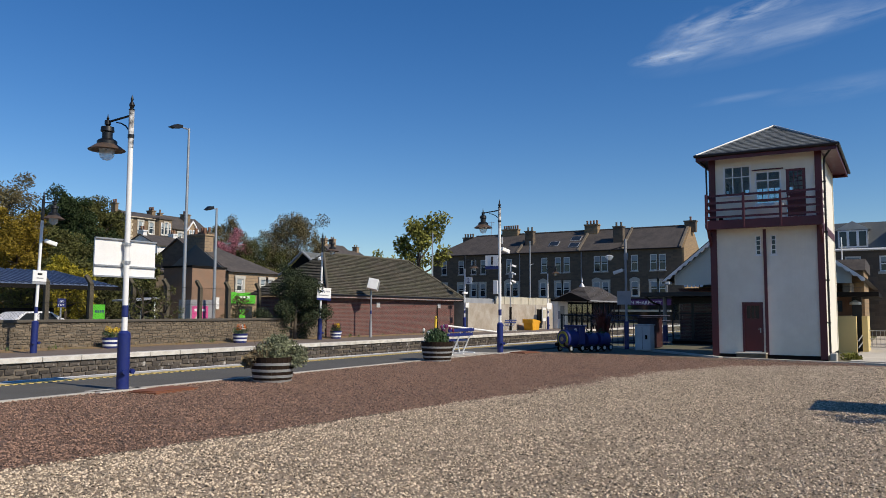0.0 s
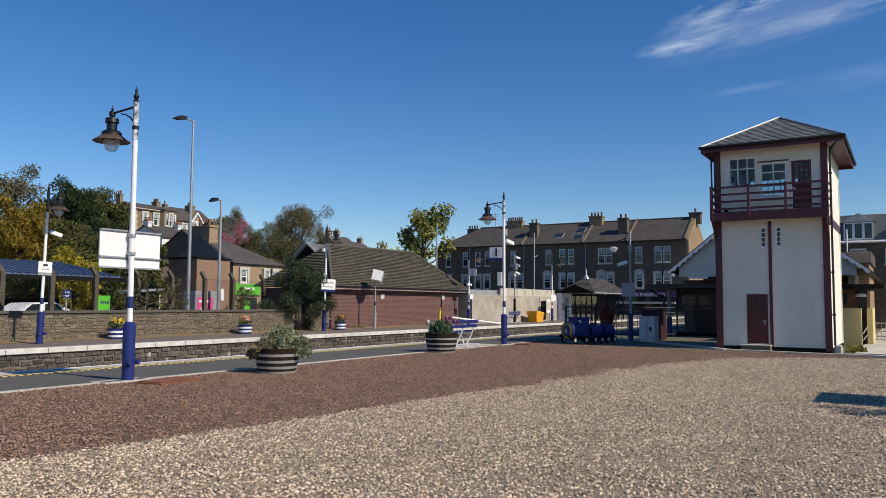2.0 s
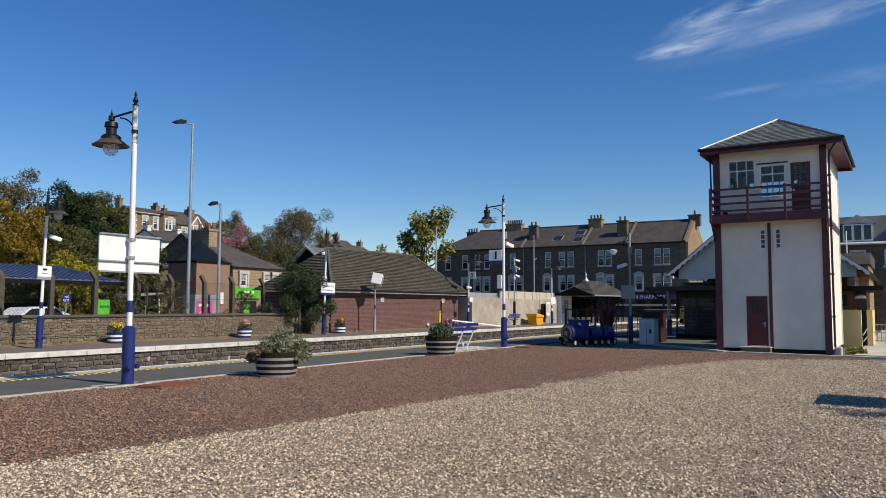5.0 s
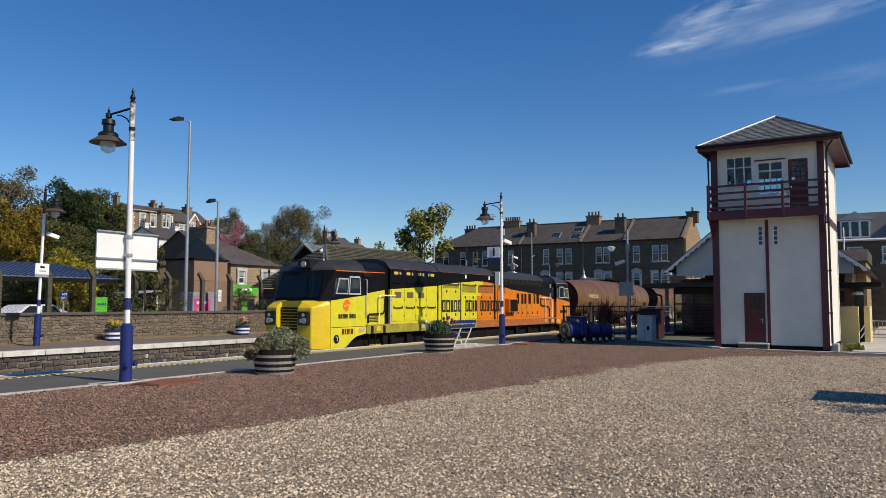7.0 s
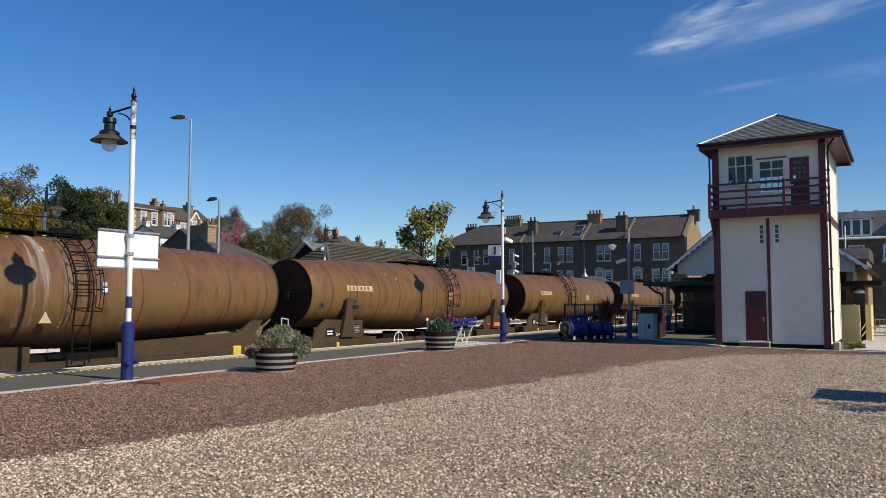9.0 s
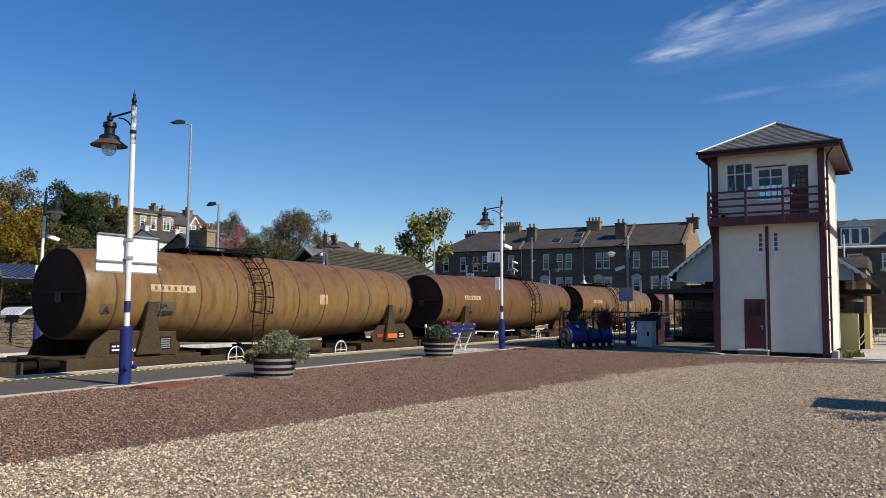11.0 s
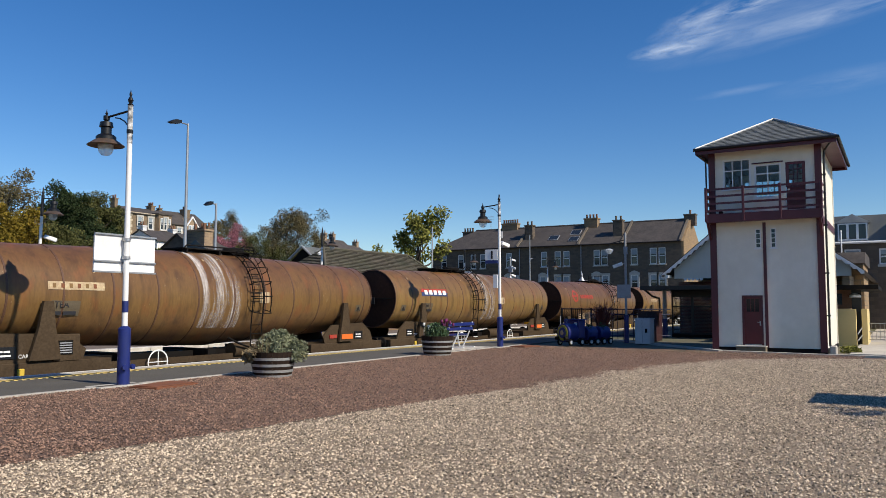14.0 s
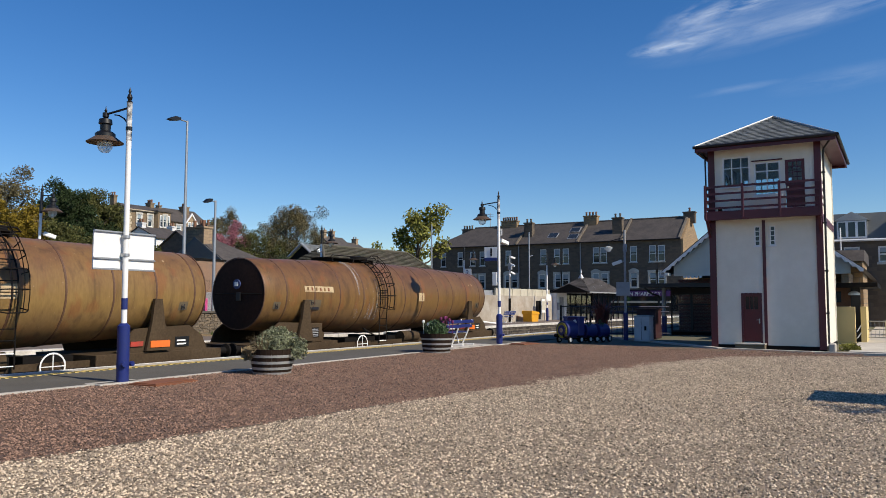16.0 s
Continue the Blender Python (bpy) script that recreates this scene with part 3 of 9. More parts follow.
        part("quarter_glass", prism(B(), [(X(0.82), 1.72), (X(0.94), 1.72), (X(1.06), 2.36), (X(0.98), 2.36)], "y", -W - 0.008, -W + 0.02), M_CABGLASS, c)
        # side windows: raked frames round dark glass
        for o in ([(0.98, 1.82), (1.62, 1.82), (1.66, 2.37), (1.14, 2.37)], [(1.68, 1.81), (2.36, 1.81), (2.3, 2.45), (1.72, 2.45)]):
            mx_, mz = sum(p[0] for p in o) / 4, sum(p[1] for p in o) / 4
            part("window_frame", prism(B(), [(X(d), z) for d, z in o], "y", -W - 0.03, -W + 0.02), M_ALU, c)
            part("side_window", prism(B(), [(X(mx_ + (d - mx_) * 0.86), mz + (z - mz) * 0.84) for d, z in o], "y", -W - 0.036, -W - 0.02), M_CABGLASS, c)
        for s in (-1, 1):
            part("buffer", lathe(B(), [(0.11, 0.0), (0.11, 0.35), (0.2, 0.36), (0.22, 0.42)] if sgn < 0 else [(0.22, -0.42), (0.2, -0.36), (0.11, -0.35), (0.11, 0.0)],
                                 (X(0.06), s * 0.87, 0.14), 14, "x"), M_DARK, c, smooth=True)
        # cab number and maker's name as bars, emblem, filler
        n0 = min(X(1.35), X(2.05))
        part("number_patch", box(B(), n0 - 0.06, n0 + 0.72, -W - 0.006, -W + 0.01, 0.42, 0.66), M_NOSE if sgn > 0 else M_ORANGEP, c)
        blocks("number_bar", n0, 0.45, 0.18, (0.09, 0.08, 0.09, 0.05, 0.09), 0.045, M_INK, c, -W - 0.014)
        blocks("maker_bar", min(X(1.15), X(2.2)), 0.99, 0.15, (0.08, 0.09, 0.05, 0.09, 0.07, -0.04, 0.08, 0.09, 0.03, 0.06), 0.028, M_INK, c, -W - 0.012)
        em = part("emblem", prism(B(), [(-0.2, -0.02), (-0.19, 0.15), (-0.1, 0.26), (0.06, 0.28), (0.14, 0.18), (0.22, 0.12), (0.1, 0.04), (0.06, -0.08), (-0.04, -0.15), (-0.1, -0.04)], "y", -0.012, 0.012), M_ORANGEP, c)
        em.location = (X(1.6), -W - 0.005, 1.36)
        part("emblem_stripe", prism(B(), [(-0.18, 0.02), (-0.17, 0.07), (0.2, 0.14), (0.14, 0.08)], "y", -0.018, -0.011), M_NOSE, em)
        fl_ = part("filler_recess", cyl(B(), (X(1.05), -W - 0.006, 0.3), (X(1.05), -W + 0.02, 0.3), 0.15, n=18), M_DARK, c)
        part("filler_hook", tube(B(), [(X(1.0), -W - 0.02, 0.38), (X(1.1), -W - 0.02, 0.36), (X(1.08), -W - 0.02, 0.24)], 0.018, 5), M_ALU, fl_)
        part("data_sticker", box(B(), *span(2.3, 2.62), -W - 0.006, -W + 0.01, 0.5, 0.64), M_PATCH, c)
        part("grab_rail", tube(B(), [(X(2.66), -W, 2.36), (X(2.66), -W - 0.06, 2.34), (X(2.66), -W - 0.06, 1.02), (X(2.66), -W, 1.0)], 0.016, 6), M_ALU, c)
        part("rain_hood", box(B(), *span(2.5, 2.9), -W - 0.06, -W + 0.1, 2.46, 2.6, 0.02), M_BLACK, c)
        return c
    cab(0.0, 1, M_LIME, "leading_cab")
    cab(END, -1, M_ORANGE, "trailing_cab")
    # hood core and roof
    part("hood_core", prism(B(), [(-1.16, 0.5), (1.16, 0.5), (1.16, 2.7), (0.95, 2.95), (-0.95, 2.95), (-1.16, 2.7)], "x", 2.72, 20.08), M_COAL, L)
    part("hood_roof", prism(B(), [(-1.25, 2.6), (1.25, 2.6), (1.25, 2.82), (1.0, 3.08), (0.55, 3.2), (-0.55, 3.2), (-1.0, 3.08), (-1.25, 2.82)], "x", 4.22, 12.9), M_ROOF, L)
    part("front_roof", prism(B(), [(-1.23, 2.6), (1.23, 2.6), (1.2, 2.8), (0.9, 3.0), (-0.9, 3.0), (-1.2, 2.8)], "x", 2.72, 3.92), M_COAL, L)
    part("radiator_hood", prism(B(), [(-1.12, 2.28), (-1.36, 2.68), (-1.3, 2.78), (-1.05, 2.98), (-0.5, 3.1), (0.5, 3.1), (1.05, 2.98), (1.3, 2.78), (1.36, 2.68), (1.12, 2.28)], "x", 13.05, 18.2), M_ROOF, L)
    part("rear_roof", prism(B(), [(-1.22, 2.2), (1.22, 2.2), (1.22, 2.7), (1.0, 2.95), (-1.0, 2.95), (-1.22, 2.7)], "x", 18.2, 19.44), M_COAL, L)
    for i in range(11):
        x = 13.3 + i * 0.44
        part("radiator_slat", hull([(x + a, y, z) for a in (0, 0.04) for y, z in ((-1.14, 2.32), (-1.38, 2.7), (-1.16, 2.34), (-1.34, 2.72))]), M_DARK, L)
    for x in (4.8, 7.6, 10.2):
        part("roof_hatch", box(B(), x, x + 1.9, -0.5, 0.5, 3.19, 3.24, 0.02), M_ROOF, L)
    for x in (7.68, 12.75):
        part("roof_joint", prism(B(), [(-1.265, 2.6), (-1.265, 2.83), (-1.01, 3.095), (-0.56, 3.215), (0.56, 3.215), (1.01, 3.095), (1.265, 2.83), (1.265, 2.6)], "x", x, x + 0.09), M_BLACK, L)
    part("cantrail_line", box(B(), 4.24, 12.6, -1.262, -1.24, 2.79, 2.815), M_ORANGEP, L)
    part("cantrail_line", box(B(), 2.72, 3.9, -1.246, -1.22, 2.62, 2.645), M_ORANGEP, L)
    # colour fields of the body side
    def field(name, pts, m, y=-W2):
        return part(name, prism(B(), pts, "y", y, y + 0.09), m, L)
    field("yellow_body_side", [(4.22, 0.75), (10.93, 0.75), (11.6, 2.5), (10.9, 2.5), (9.0, 2.38), (7.6, 2.23), (4.22, 2.03)], M_LIME)
    field("orange_body_side", [(10.93, 0.75), (19.4, 0.75), (19.4, 1.84), (16.3, 2.08), (14.5, 2.19), (12.6, 2.44), (11.6, 2.5)], M_ORANGE)
    field("black_upper_side", [(4.22, 2.03), (7.6, 2.23), (9.0, 2.38), (10.9, 2.5), (11.6, 2.5), (12.6, 2.44), (12.95, 2.39), (12.95, 2.81), (4.22, 2.81)], M_COAL)
    field("black_rear_side", [(12.95, 2.39), (14.5, 2.19), (16.3, 2.08), (19.4, 1.84), (19.4, 2.4), (12.95, 2.4)], M_COAL)
    field("yellow_front_panel", [(2.74, 0.75), (3.9, 0.75), (3.9, 2.0), (2.74, 1.86)], M_LIME, -1.245)
    field("black_front_panel", [(2.74, 1.86), (3.9, 2.0), (3.9, 2.62), (2.74, 2.62)], M_COAL, -1.245)
    part("rear_door", box(B(), 19.5, 19.98, -1.2, -1.14, 0.78, 1.76), M_ORANGE, L, "sunk orange cab door")
    part("rear_door_glass", box(B(), 19.56, 19.92, -1.205, -1.15, 1.84, 2.42, 0.02), M_CABGLASS, L)
    for i in range(4):
        part("vent_strip", box(B(), 19.2, 19.38, -1.29, -1.25, 2.36 + i * 0.06, 2.385 + i * 0.06), M_ALU, L)
        part("vent_strip", box(B(), 19.2, 19.38, -1.29, -1.25, 1.88 + i * 0.05, 1.9 + i * 0.05), M_ALU, L)
        part("orange_vent", box(B(), 19.2, 19.4, -1.29, -1.25, 1.38 + i * 0.06, 1.415 + i * 0.06), M_SOLEO, L)
        part("front_vent", box(B(), 2.9, 3.45, -1.262, -1.23, 0.84 + i * 0.055, 0.865 + i * 0.055), M_DARK, L)
        part("black_vent", box(B(), 3.0, 3.4, -1.262, -1.23, 2.28 + i * 0.05, 2.3 + i * 0.05), M_DARK, L)
    # four doors with vents, handles, upper grab handles, labels and discs
    edges = (4.27, 5.12, 5.94, 6.69, 7.48)
    for i, (a, b_) in enumerate(zip(edges[:-1], edges[1:])):
        d = part("body_door", prism(B(), [(a + 0.025, 0.84), (b_ - 0.025, 0.84), (b_ - 0.025, 2.0 + 0.06 * (b_ - 4.27)), (a + 0.025, 2.0 + 0.06 * (a - 4.27))], "y", -W2 - 0.022, -W2), M_LIME, L)
        m = (a + b_) / 2
        part("door_handle", tube(B(), [(m - 0.3, -W2 - 0.03, 1.4), (m - 0.26, -W2 - 0.06, 1.34), (m + 0.26, -W2 - 0.06, 1.34), (m + 0.3, -W2 - 0.03, 1.4)], 0.02, 5), M_DARK, d)
        if i < 3:
            part("door_vent", box(B(), m - 0.22, m + 0.22, -W2 - 0.03, -W2 - 0.01, 1.72, 1.94), M_GREYPLATE, d)
        part("upper_handle", tube(B(), [(m - 0.26, -W2, 2.34), (m - 0.24, -W2 - 0.05, 2.3), (m + 0.24, -W2 - 0.05, 2.3), (m + 0.26, -W2, 2.34)], 0.016, 5), M_DARK, L)
        s = -1 if i < 3 else 1
        part("warning_label", box(B(), m + s * 0.1 - 0.13, m + s * 0.1 + 0.13, -W2 - 0.012, -W2 + 0.01, 2.6, 2.71), M_YELLOW, L)
        part("inspection_disc", cyl(B(), (m - s * 0.18, -W2 - 0.015, 2.65), (m - s * 0.18, -W2 + 0.01, 2.65), 0.06, n=14), M_GREYP, L)
        for z in (1.0, 1.6):
            part("hinge", box(B(), a + 0.005, a + 0.05, -W2 - 0.03, -W2, z, z + 0.06), M_SOLE, d)
    for x, w in ((7.62, 0.09), (7.9, 0.025), (9.49, 0.05), (12.72, 0.16), (12.98, 0.03)):
        part("panel_joint", box(B(), x - w / 2, x + w / 2, -W2 - 0.01, -W2 + 0.02, 0.76, 2.8 if x < 12.9 else 2.38), M_DARK, L)
    for a, b_ in ((7.96, 8.64), (8.68, 9.42), (9.56, 10.22), (10.26, 10.93), (11.0, 11.82), (11.86, 12.58), (13.02, 13.66)):
        paint = M_LIME if b_ < 10.95 else M_ORANGE
        top = 2.1 if b_ < 9.5 or a > 12.9 else 1.86
        d = part("engine_door", box(B(), a, b_, -W2 - 0.02, -W2, 0.84, top, 0.008), paint, L)
        for z in (0.98, top - 0.14):
            part("door_latch", box(B(), (a + b_) / 2 - 0.04, (a + b_) / 2 + 0.04, -W2 - 0.034, -W2 - 0.015, z, z + 0.11), M_DARK, d)
    for a, b_ in ((7.96, 9.42), (9.56, 10.93), (11.05, 12.58), (13.02, 13.9)):
        g = part("grime_panel", box(B(), a + 0.05, b_ - 0.05, -W2 - 0.014, -W2, 2.0 if a > 9.5 else 2.16, 2.3), M_SOLE if a < 11 else M_SOLEO, L)
        part("grab_rail", tube(B(), [(a + 0.1, -W2, 2.36), (a + 0.12, -W2 - 0.06, 2.32), (b_ - 0.12, -W2 - 0.06, 2.32), (b_ - 0.1, -W2, 2.36)], 0.018, 5), M_DARK, g)
    for x in (9.9, 12.1):
        part("white_notice", box(B(), x, x + 0.12, -W2 - 0.01, -W2 + 0.01, 2.6, 2.76), M_WHITE, L)
    # orange end: air box, louvred doors
    ab = part("air_box", box(B(), 13.8, 14.72, -W2 - 0.26, -W2 + 0.02, 1.08, 1.75, 0.02), M_ORANGE, L)
    part("air_box_grille", box(B(), 13.86, 14.66, -W2 - 0.272, -W2 - 0.25, 1.13, 1.7), M_DARK, ab)
    for a, b_ in ((14.35, 15.03), (15.08, 15.55), (15.6, 16.17), (16.22, 16.72), (16.78, 17.33), (17.38, 17.9)):
        d = part("louvred_door", box(B(), a, b_, -W2 - 0.02, -W2, 0.84, 2.1 - 0.06 * (a - 14.35), 0.008), M_ORANGE, L)
        part("door_latch", box(B(), a + 0.1, a + 0.18, -W2 - 0.034, -W2 - 0.015, 0.98, 1.1), M_DARK, d)
    for a, b_ in ((15.1, 15.31), (15.61, 15.83), (15.95, 16.17), (16.44, 16.7), (17.08, 17.24), (17.44, 17.73)):
        part("louvre", box(B(), a, b_, -W2 - 0.03, -W2 - 0.01, 1.5, 2.0), M_DARK, L)
        part("door_label", box(B(), a, a + 0.09, -W2 - 0.028, -W2 - 0.015, 1.36, 1.45), M_YELLOW, L)
    # the name along the side, as plain shapes
    for x, widths in ((7.94, (0.26, 0.3, 0.18, 0.3, 0.22)), (9.9, (0.26, 0.3, 0.08, 0.2)), (11.27, (0.22, 0.26, 0.22, 0.08, 0.3, 0.28, 0.26))):
        for w in widths:
            hole = [(x + 0.075, x + w - 0.075, 1.24, 1.57)] if w > 0.21 else []
            part("lettering_bar", holed(B(), "y", -W2 - 0.036, 0.012, x, x + w, 1.16, 1.65, hole), M_INK, L)
            x += w + 0.065
    # white handrails and dark pipes
    railing(L, [(3.45, -1.34, 0.75), (3.45, -1.34, 1.72), (3.52, -1.34, 1.8), (4.45, -1.34, 1.8)], 0.026)
    railing(L, [(4.16, -1.34, 1.8), (4.16, -1.34, 0.75)], 0.022)
    railing(L, [(19.36, -1.34, 0.75), (19.36, -1.34, 1.72), (19.28, -1.34, 1.8), (17.95, -1.34, 1.8)], 0.026)
    railing(L, [(18.52, -1.34, 1.8), (18.52, -1.34, 0.75)], 0.022)
    part("pipe", tube(B(), [(2.84, -1.29, 0.8), (2.84, -1.29, 1.06), (2.92, -1.29, 1.12), (3.75, -1.29, 1.14), (3.86, -1.29, 1.25), (3.88, -1.29, 1.7)], 0.03, 6), M_DARK, L, smooth=True)
    part("pipe", tube(B(), [(19.08, -1.31, 0.8), (19.08, -1.31, 1.25), (18.98, -1.31, 1.34), (18.0, -1.31, 1.42), (17.95, -1.31, 1.5), (17.95, -1.31, 1.78)], 0.03, 6), M_DARK, L, smooth=True)
    # solebar and what hangs below
    part("solebar", box(B(), 2.74, 10.93, -1.33, -1.2, 0.42, 0.75, 0.012), M_SOLE, L)
    part("solebar", box(B(), 10.93, 20.06, -1.33, -1.2, 0.42, 0.75, 0.012), M_SOLEO, L)
    for x in (3.3, 6.3, 7.0, 18.4, 19.3):
        part("lifting_patch", box(B(), x, x + 0.26, -1.342, -1.32, 0.52, 0.68), M_PATCH if 6 < x < 7 or x == 18.4 else M_YELLOW, L)
    for x in (2.95, 3.7, 19.0, 19.75):
        part("solebar_slot", box(B(), x, x + 0.16, -1.336, -1.32, 0.43, 0.7), M_BLACK, L)
    part("underframe", box(B(), 0.6, 22.2, -1.05, 1.05, -0.2, 0.5), M_DARK, L)
    part("fuel_tank", box(B(), 8.6, 14.2, -1.16, 1.16, -0.7, 0.36, 0.06), M_DARK, L)
    for x in (2.85, 3.25, 19.2, 19.6):
        part("step", box(B(), x, x + 0.34, -1.32, -1.05, 0.0, 0.04), M_DARK, L)
        part("step_edge", box(B(), x, x + 0.34, -1.33, -1.32, 0.005, 0.035), M_YELLOW, L)
        part("step_hanger", box(B(), x + 0.02, x + 0.06, -1.3, -1.26, 0.0, 0.42), M_DARK, L)
    for x in (3.9, 4.4, 5.5, 7.2, 9.0, 11.9, 15.2, 16.6, 18.2):
        part("brake_gear", box(B(), x, x + 0.3, -1.2, -1.0, -0.25, 0.34, 0.03), M_DARK, L)
    for x in (3.9, 18.9):
        bogie(L, x, 3.6)
    return L


def tank_wagon(kind, half, ladder, seed, tank_mat, patch):
    """Local x = 0 at the middle; the tank bellies out towards its middle."""
    rng = random.Random(seed)
    T = thing("tank_wagon", {"cradle": "rusty brown bogie tank wagon with cradle legs", "long": "rusty brown tank wagon with long sloping underframe",
                             "spray": "brown tank wagon with faded red emblem and spray paint"}[kind], "tank wagon", (0, TRACK, 0), "tank wagons of the train")
    h = half

    def rad(x):
        return 1.36 - 0.23 * min(abs(x) / h, 1) ** 1.15

    def mid(x):
        return 1.72 + 0.08 * min(abs(x) / h, 1)
    # shell
    b = B()
    n = 36
    xs = [-h, -h + 0.06] + [-h + 0.06 + (2 * h - 0.12) * i / 14 for i in range(1, 14)] + [h - 0.06, h]
    rings = []
    for x in xs:
        r = rad(x) - (0.03 if abs(x) == h else 0)
        rings.append([b.verts.new((x, r * math.cos(2 * math.pi * i / n), mid(x) + r * math.sin(2 * math.pi * i / n))) for i in range(n)])
    for r, q in zip(rings[:-1], rings[1:]):
        for i in range(n):
            j = (i + 1) % n
            b.faces.new((r[i], r[j], q[j], q[i]))
    part("tank_shell", b, tank_mat, T, smooth=True)
    for s in (-1, 1):
        b = B()
        pr = [(rad(h) - 0.028, 0.0), (rad(h) * 0.975, 0.012), (rad(h) * 0.93, 0.016), (rad(h) * 0.6, 0.028), (rad(h) * 0.25, 0.034), (0.02, 0.036)]
        if s < 0:
            lathe(b, [(r, -d) for r, d in pr][::-1], (-h + 0.002, 0, mid(h)), 32, "x")
        else:
            lathe(b, pr, (h - 0.002, 0, mid(h)), 32, "x")
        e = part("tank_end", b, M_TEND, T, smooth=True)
        part("end_seam", tube(B(), [(s * (h + 0.02), -1.0, mid(h)), (s * (h + 0.04), 0.0, mid(h)), (s * (h + 0.02), 1.0, mid(h))], 0.018, 5), M_DARK, e)
        part("end_socket", box(B(), *sorted((s * (h + 0.03), s * (h + 0.09))), -0.16, 0.02, mid(h) - 0.22, mid(h) + 0.04, 0.01), M_BLACK, e)
        ring = lathe(B(), [(rad(h) - 0.02, -0.02), (rad(h) + 0.004, -0.02), (rad(h) + 0.004, 0.012), (rad(h) - 0.02, 0.012)], (s * h, 0, mid(h)), 36, "x")
        bmesh.ops.delete(ring, geom=[f for f in ring.faces if len(f.verts) > 6], context="FACES_ONLY")
        part("end_rim", ring, M_SEAM, e, smooth=True)
        if seed in (11, 15) and s < 0:
            part("end_disc", cyl(B(), (-h - 0.09, 0.0, mid(h) + 0.3), (-h - 0.05, 0.0, mid(h) + 0.3), 0.15, n=20), M_NAVY, e)
            blocks("disc_bar", -h - 0.1, mid(h) + 0.24, 0.13, (0.01,), 0, M_WHITE, e, -0.07, 0.14)
    # weld bands
    step = 1.28 if kind == "cradle" else 1.5
    k = int(h / step)
    for i in range(-k, k + 1):
        x = i * step + 0.2
        if abs(x) < h - 0.2:
            b = B()
            m_ = 32
            rr = [(rad(x) + 0.001, -0.03), (rad(x) + 0.012, -0.02), (rad(x) + 0.012, 0.02), (rad(x) + 0.001, 0.03)]
            lathe(b, rr, (x, 0, mid(x)), m_, "x")
            part("weld_band", b, M_SEAM, T, smooth=True)
    # curved patches that follow the shell
    def skin(name, x0, x1, a0, a1, material, lift=0.006, label=""):
        b = B()
        nx, na = 6, max(4, int(abs(a1 - a0) / 5) + 1)
        g = []
        for i in range(nx + 1):
            x = x0 + (x1 - x0) * i / nx
            g.append([])
            for j in range(na + 1):
                a = radians(180 - (a0 + (a1 - a0) * j / na))
                r = rad(x) + lift
                g[-1].append(b.verts.new((x, r * math.cos(a), mid(x) + r * math.sin(a))))
        for i in range(nx):
            for j in range(na):
                b.faces.new((g[i][j], g[i + 1][j], g[i + 1][j + 1], g[i][j + 1]))
        return part(name, b, material, T, label, fix=False)

    def on_shell(x, a, lift=0.012):
        aa = radians(180 - a)
        return (x, (rad(x) + lift) * math.cos(aa), mid(x) + (rad(x) + lift) * math.sin(aa))
    # ladder with hoops, catwalk and railing on top
    lx = ladder
    for d in (-0.22, 0.22):
        pts = [on_shell(lx + d, a, 0.1) for a in range(78, -8, -8)] + [(lx + d, -1.36, 0.9), (lx + d, -1.36, 0.08)]
        part("ladder_stile", tube(B(), pts, 0.02, 5), M_DARK, T)
    for a in range(70, -10, -10):
        p, q = on_shell(lx - 0.22, a, 0.1), on_shell(lx + 0.22, a, 0.1)
        part("ladder_rung", cyl(B(), p, q, 0.014, n=5), M_DARK, T)
    for z in (0.15, 0.42, 0.7, 0.95):
        part("ladder_rung", cyl(B(), (lx - 0.22, -1.36, z), (lx + 0.22, -1.36, z), 0.014, n=5), M_WHITE if kind == "cradle" and z < 0.5 else M_DARK, T)
    for a in (-14, 2, 16, 30, 44, 58):
        p = [on_shell(lx + d, a, e) for d, e in ((-0.3, 0.1), (-0.36, 0.3), (-0.2, 0.48), (0.2, 0.48), (0.36, 0.3), (0.3, 0.1))]
        part("ladder_hoop", tube(B(), p, 0.014, 5), M_DARK, T)
    for d, e in ((-0.36, 0.3), (-0.14, 0.48), (0.14, 0.48), (0.36, 0.3)):
        part("cage_strap", tube(B(), [on_shell(lx + d, a, e) for a in range(-14, 62, 12)], 0.012, 4), M_DARK, T)
    zt = mid(lx) + rad(lx)
    part("walkway", box(B(), lx - 2.0, lx + 0.75, -0.45, 0.45, zt + 0.06, zt + 0.09), M_DARK, T)
    for x in (lx - 1.9, lx - 0.7, lx + 0.5):
        part("walkway_bracket", box(B(), x, x + 0.06, -0.5, 0.5, zt - 0.06, zt + 0.06), M_DARK, T)
    if kind == "cradle":
        part("walkway_rail", tube(B(), [(lx - 2.0, -0.5, zt + 0.06), (lx - 1.9, -0.5, zt + 0.16), (lx + 0.65, -0.5, zt + 0.16), (lx + 0.75, -0.5, zt + 0.06)], 0.02, 5), M_DARK, T)
    else:
        for x in (lx - 1.9, lx - 0.7, lx + 0.5):
            part("walkway_post", cyl(B(), (x, -0.45, zt), (x, -0.45, zt + 0.42), 0.016, n=5), M_DARK, T)
        part("walkway_rail", tube(B(), [(lx - 2.0, -0.45, zt + 0.4), (lx + 0.6, -0.45, zt + 0.42)], 0.016, 5), M_DARK, T)
    part("manhole_cover", lathe(B(), [(0.32, 0), (0.34, 0.12), (0.3, 0.2), (0.05, 0.24)], (lx + 0.4, 0.1, zt + 0.02), 16), M_DARK, T)
    # underframe
    part("centre_sill", box(B(), -h - 0.75, h + 0.75, -0.35, 0.35, -0.25, 0.25), M_DARK, T)
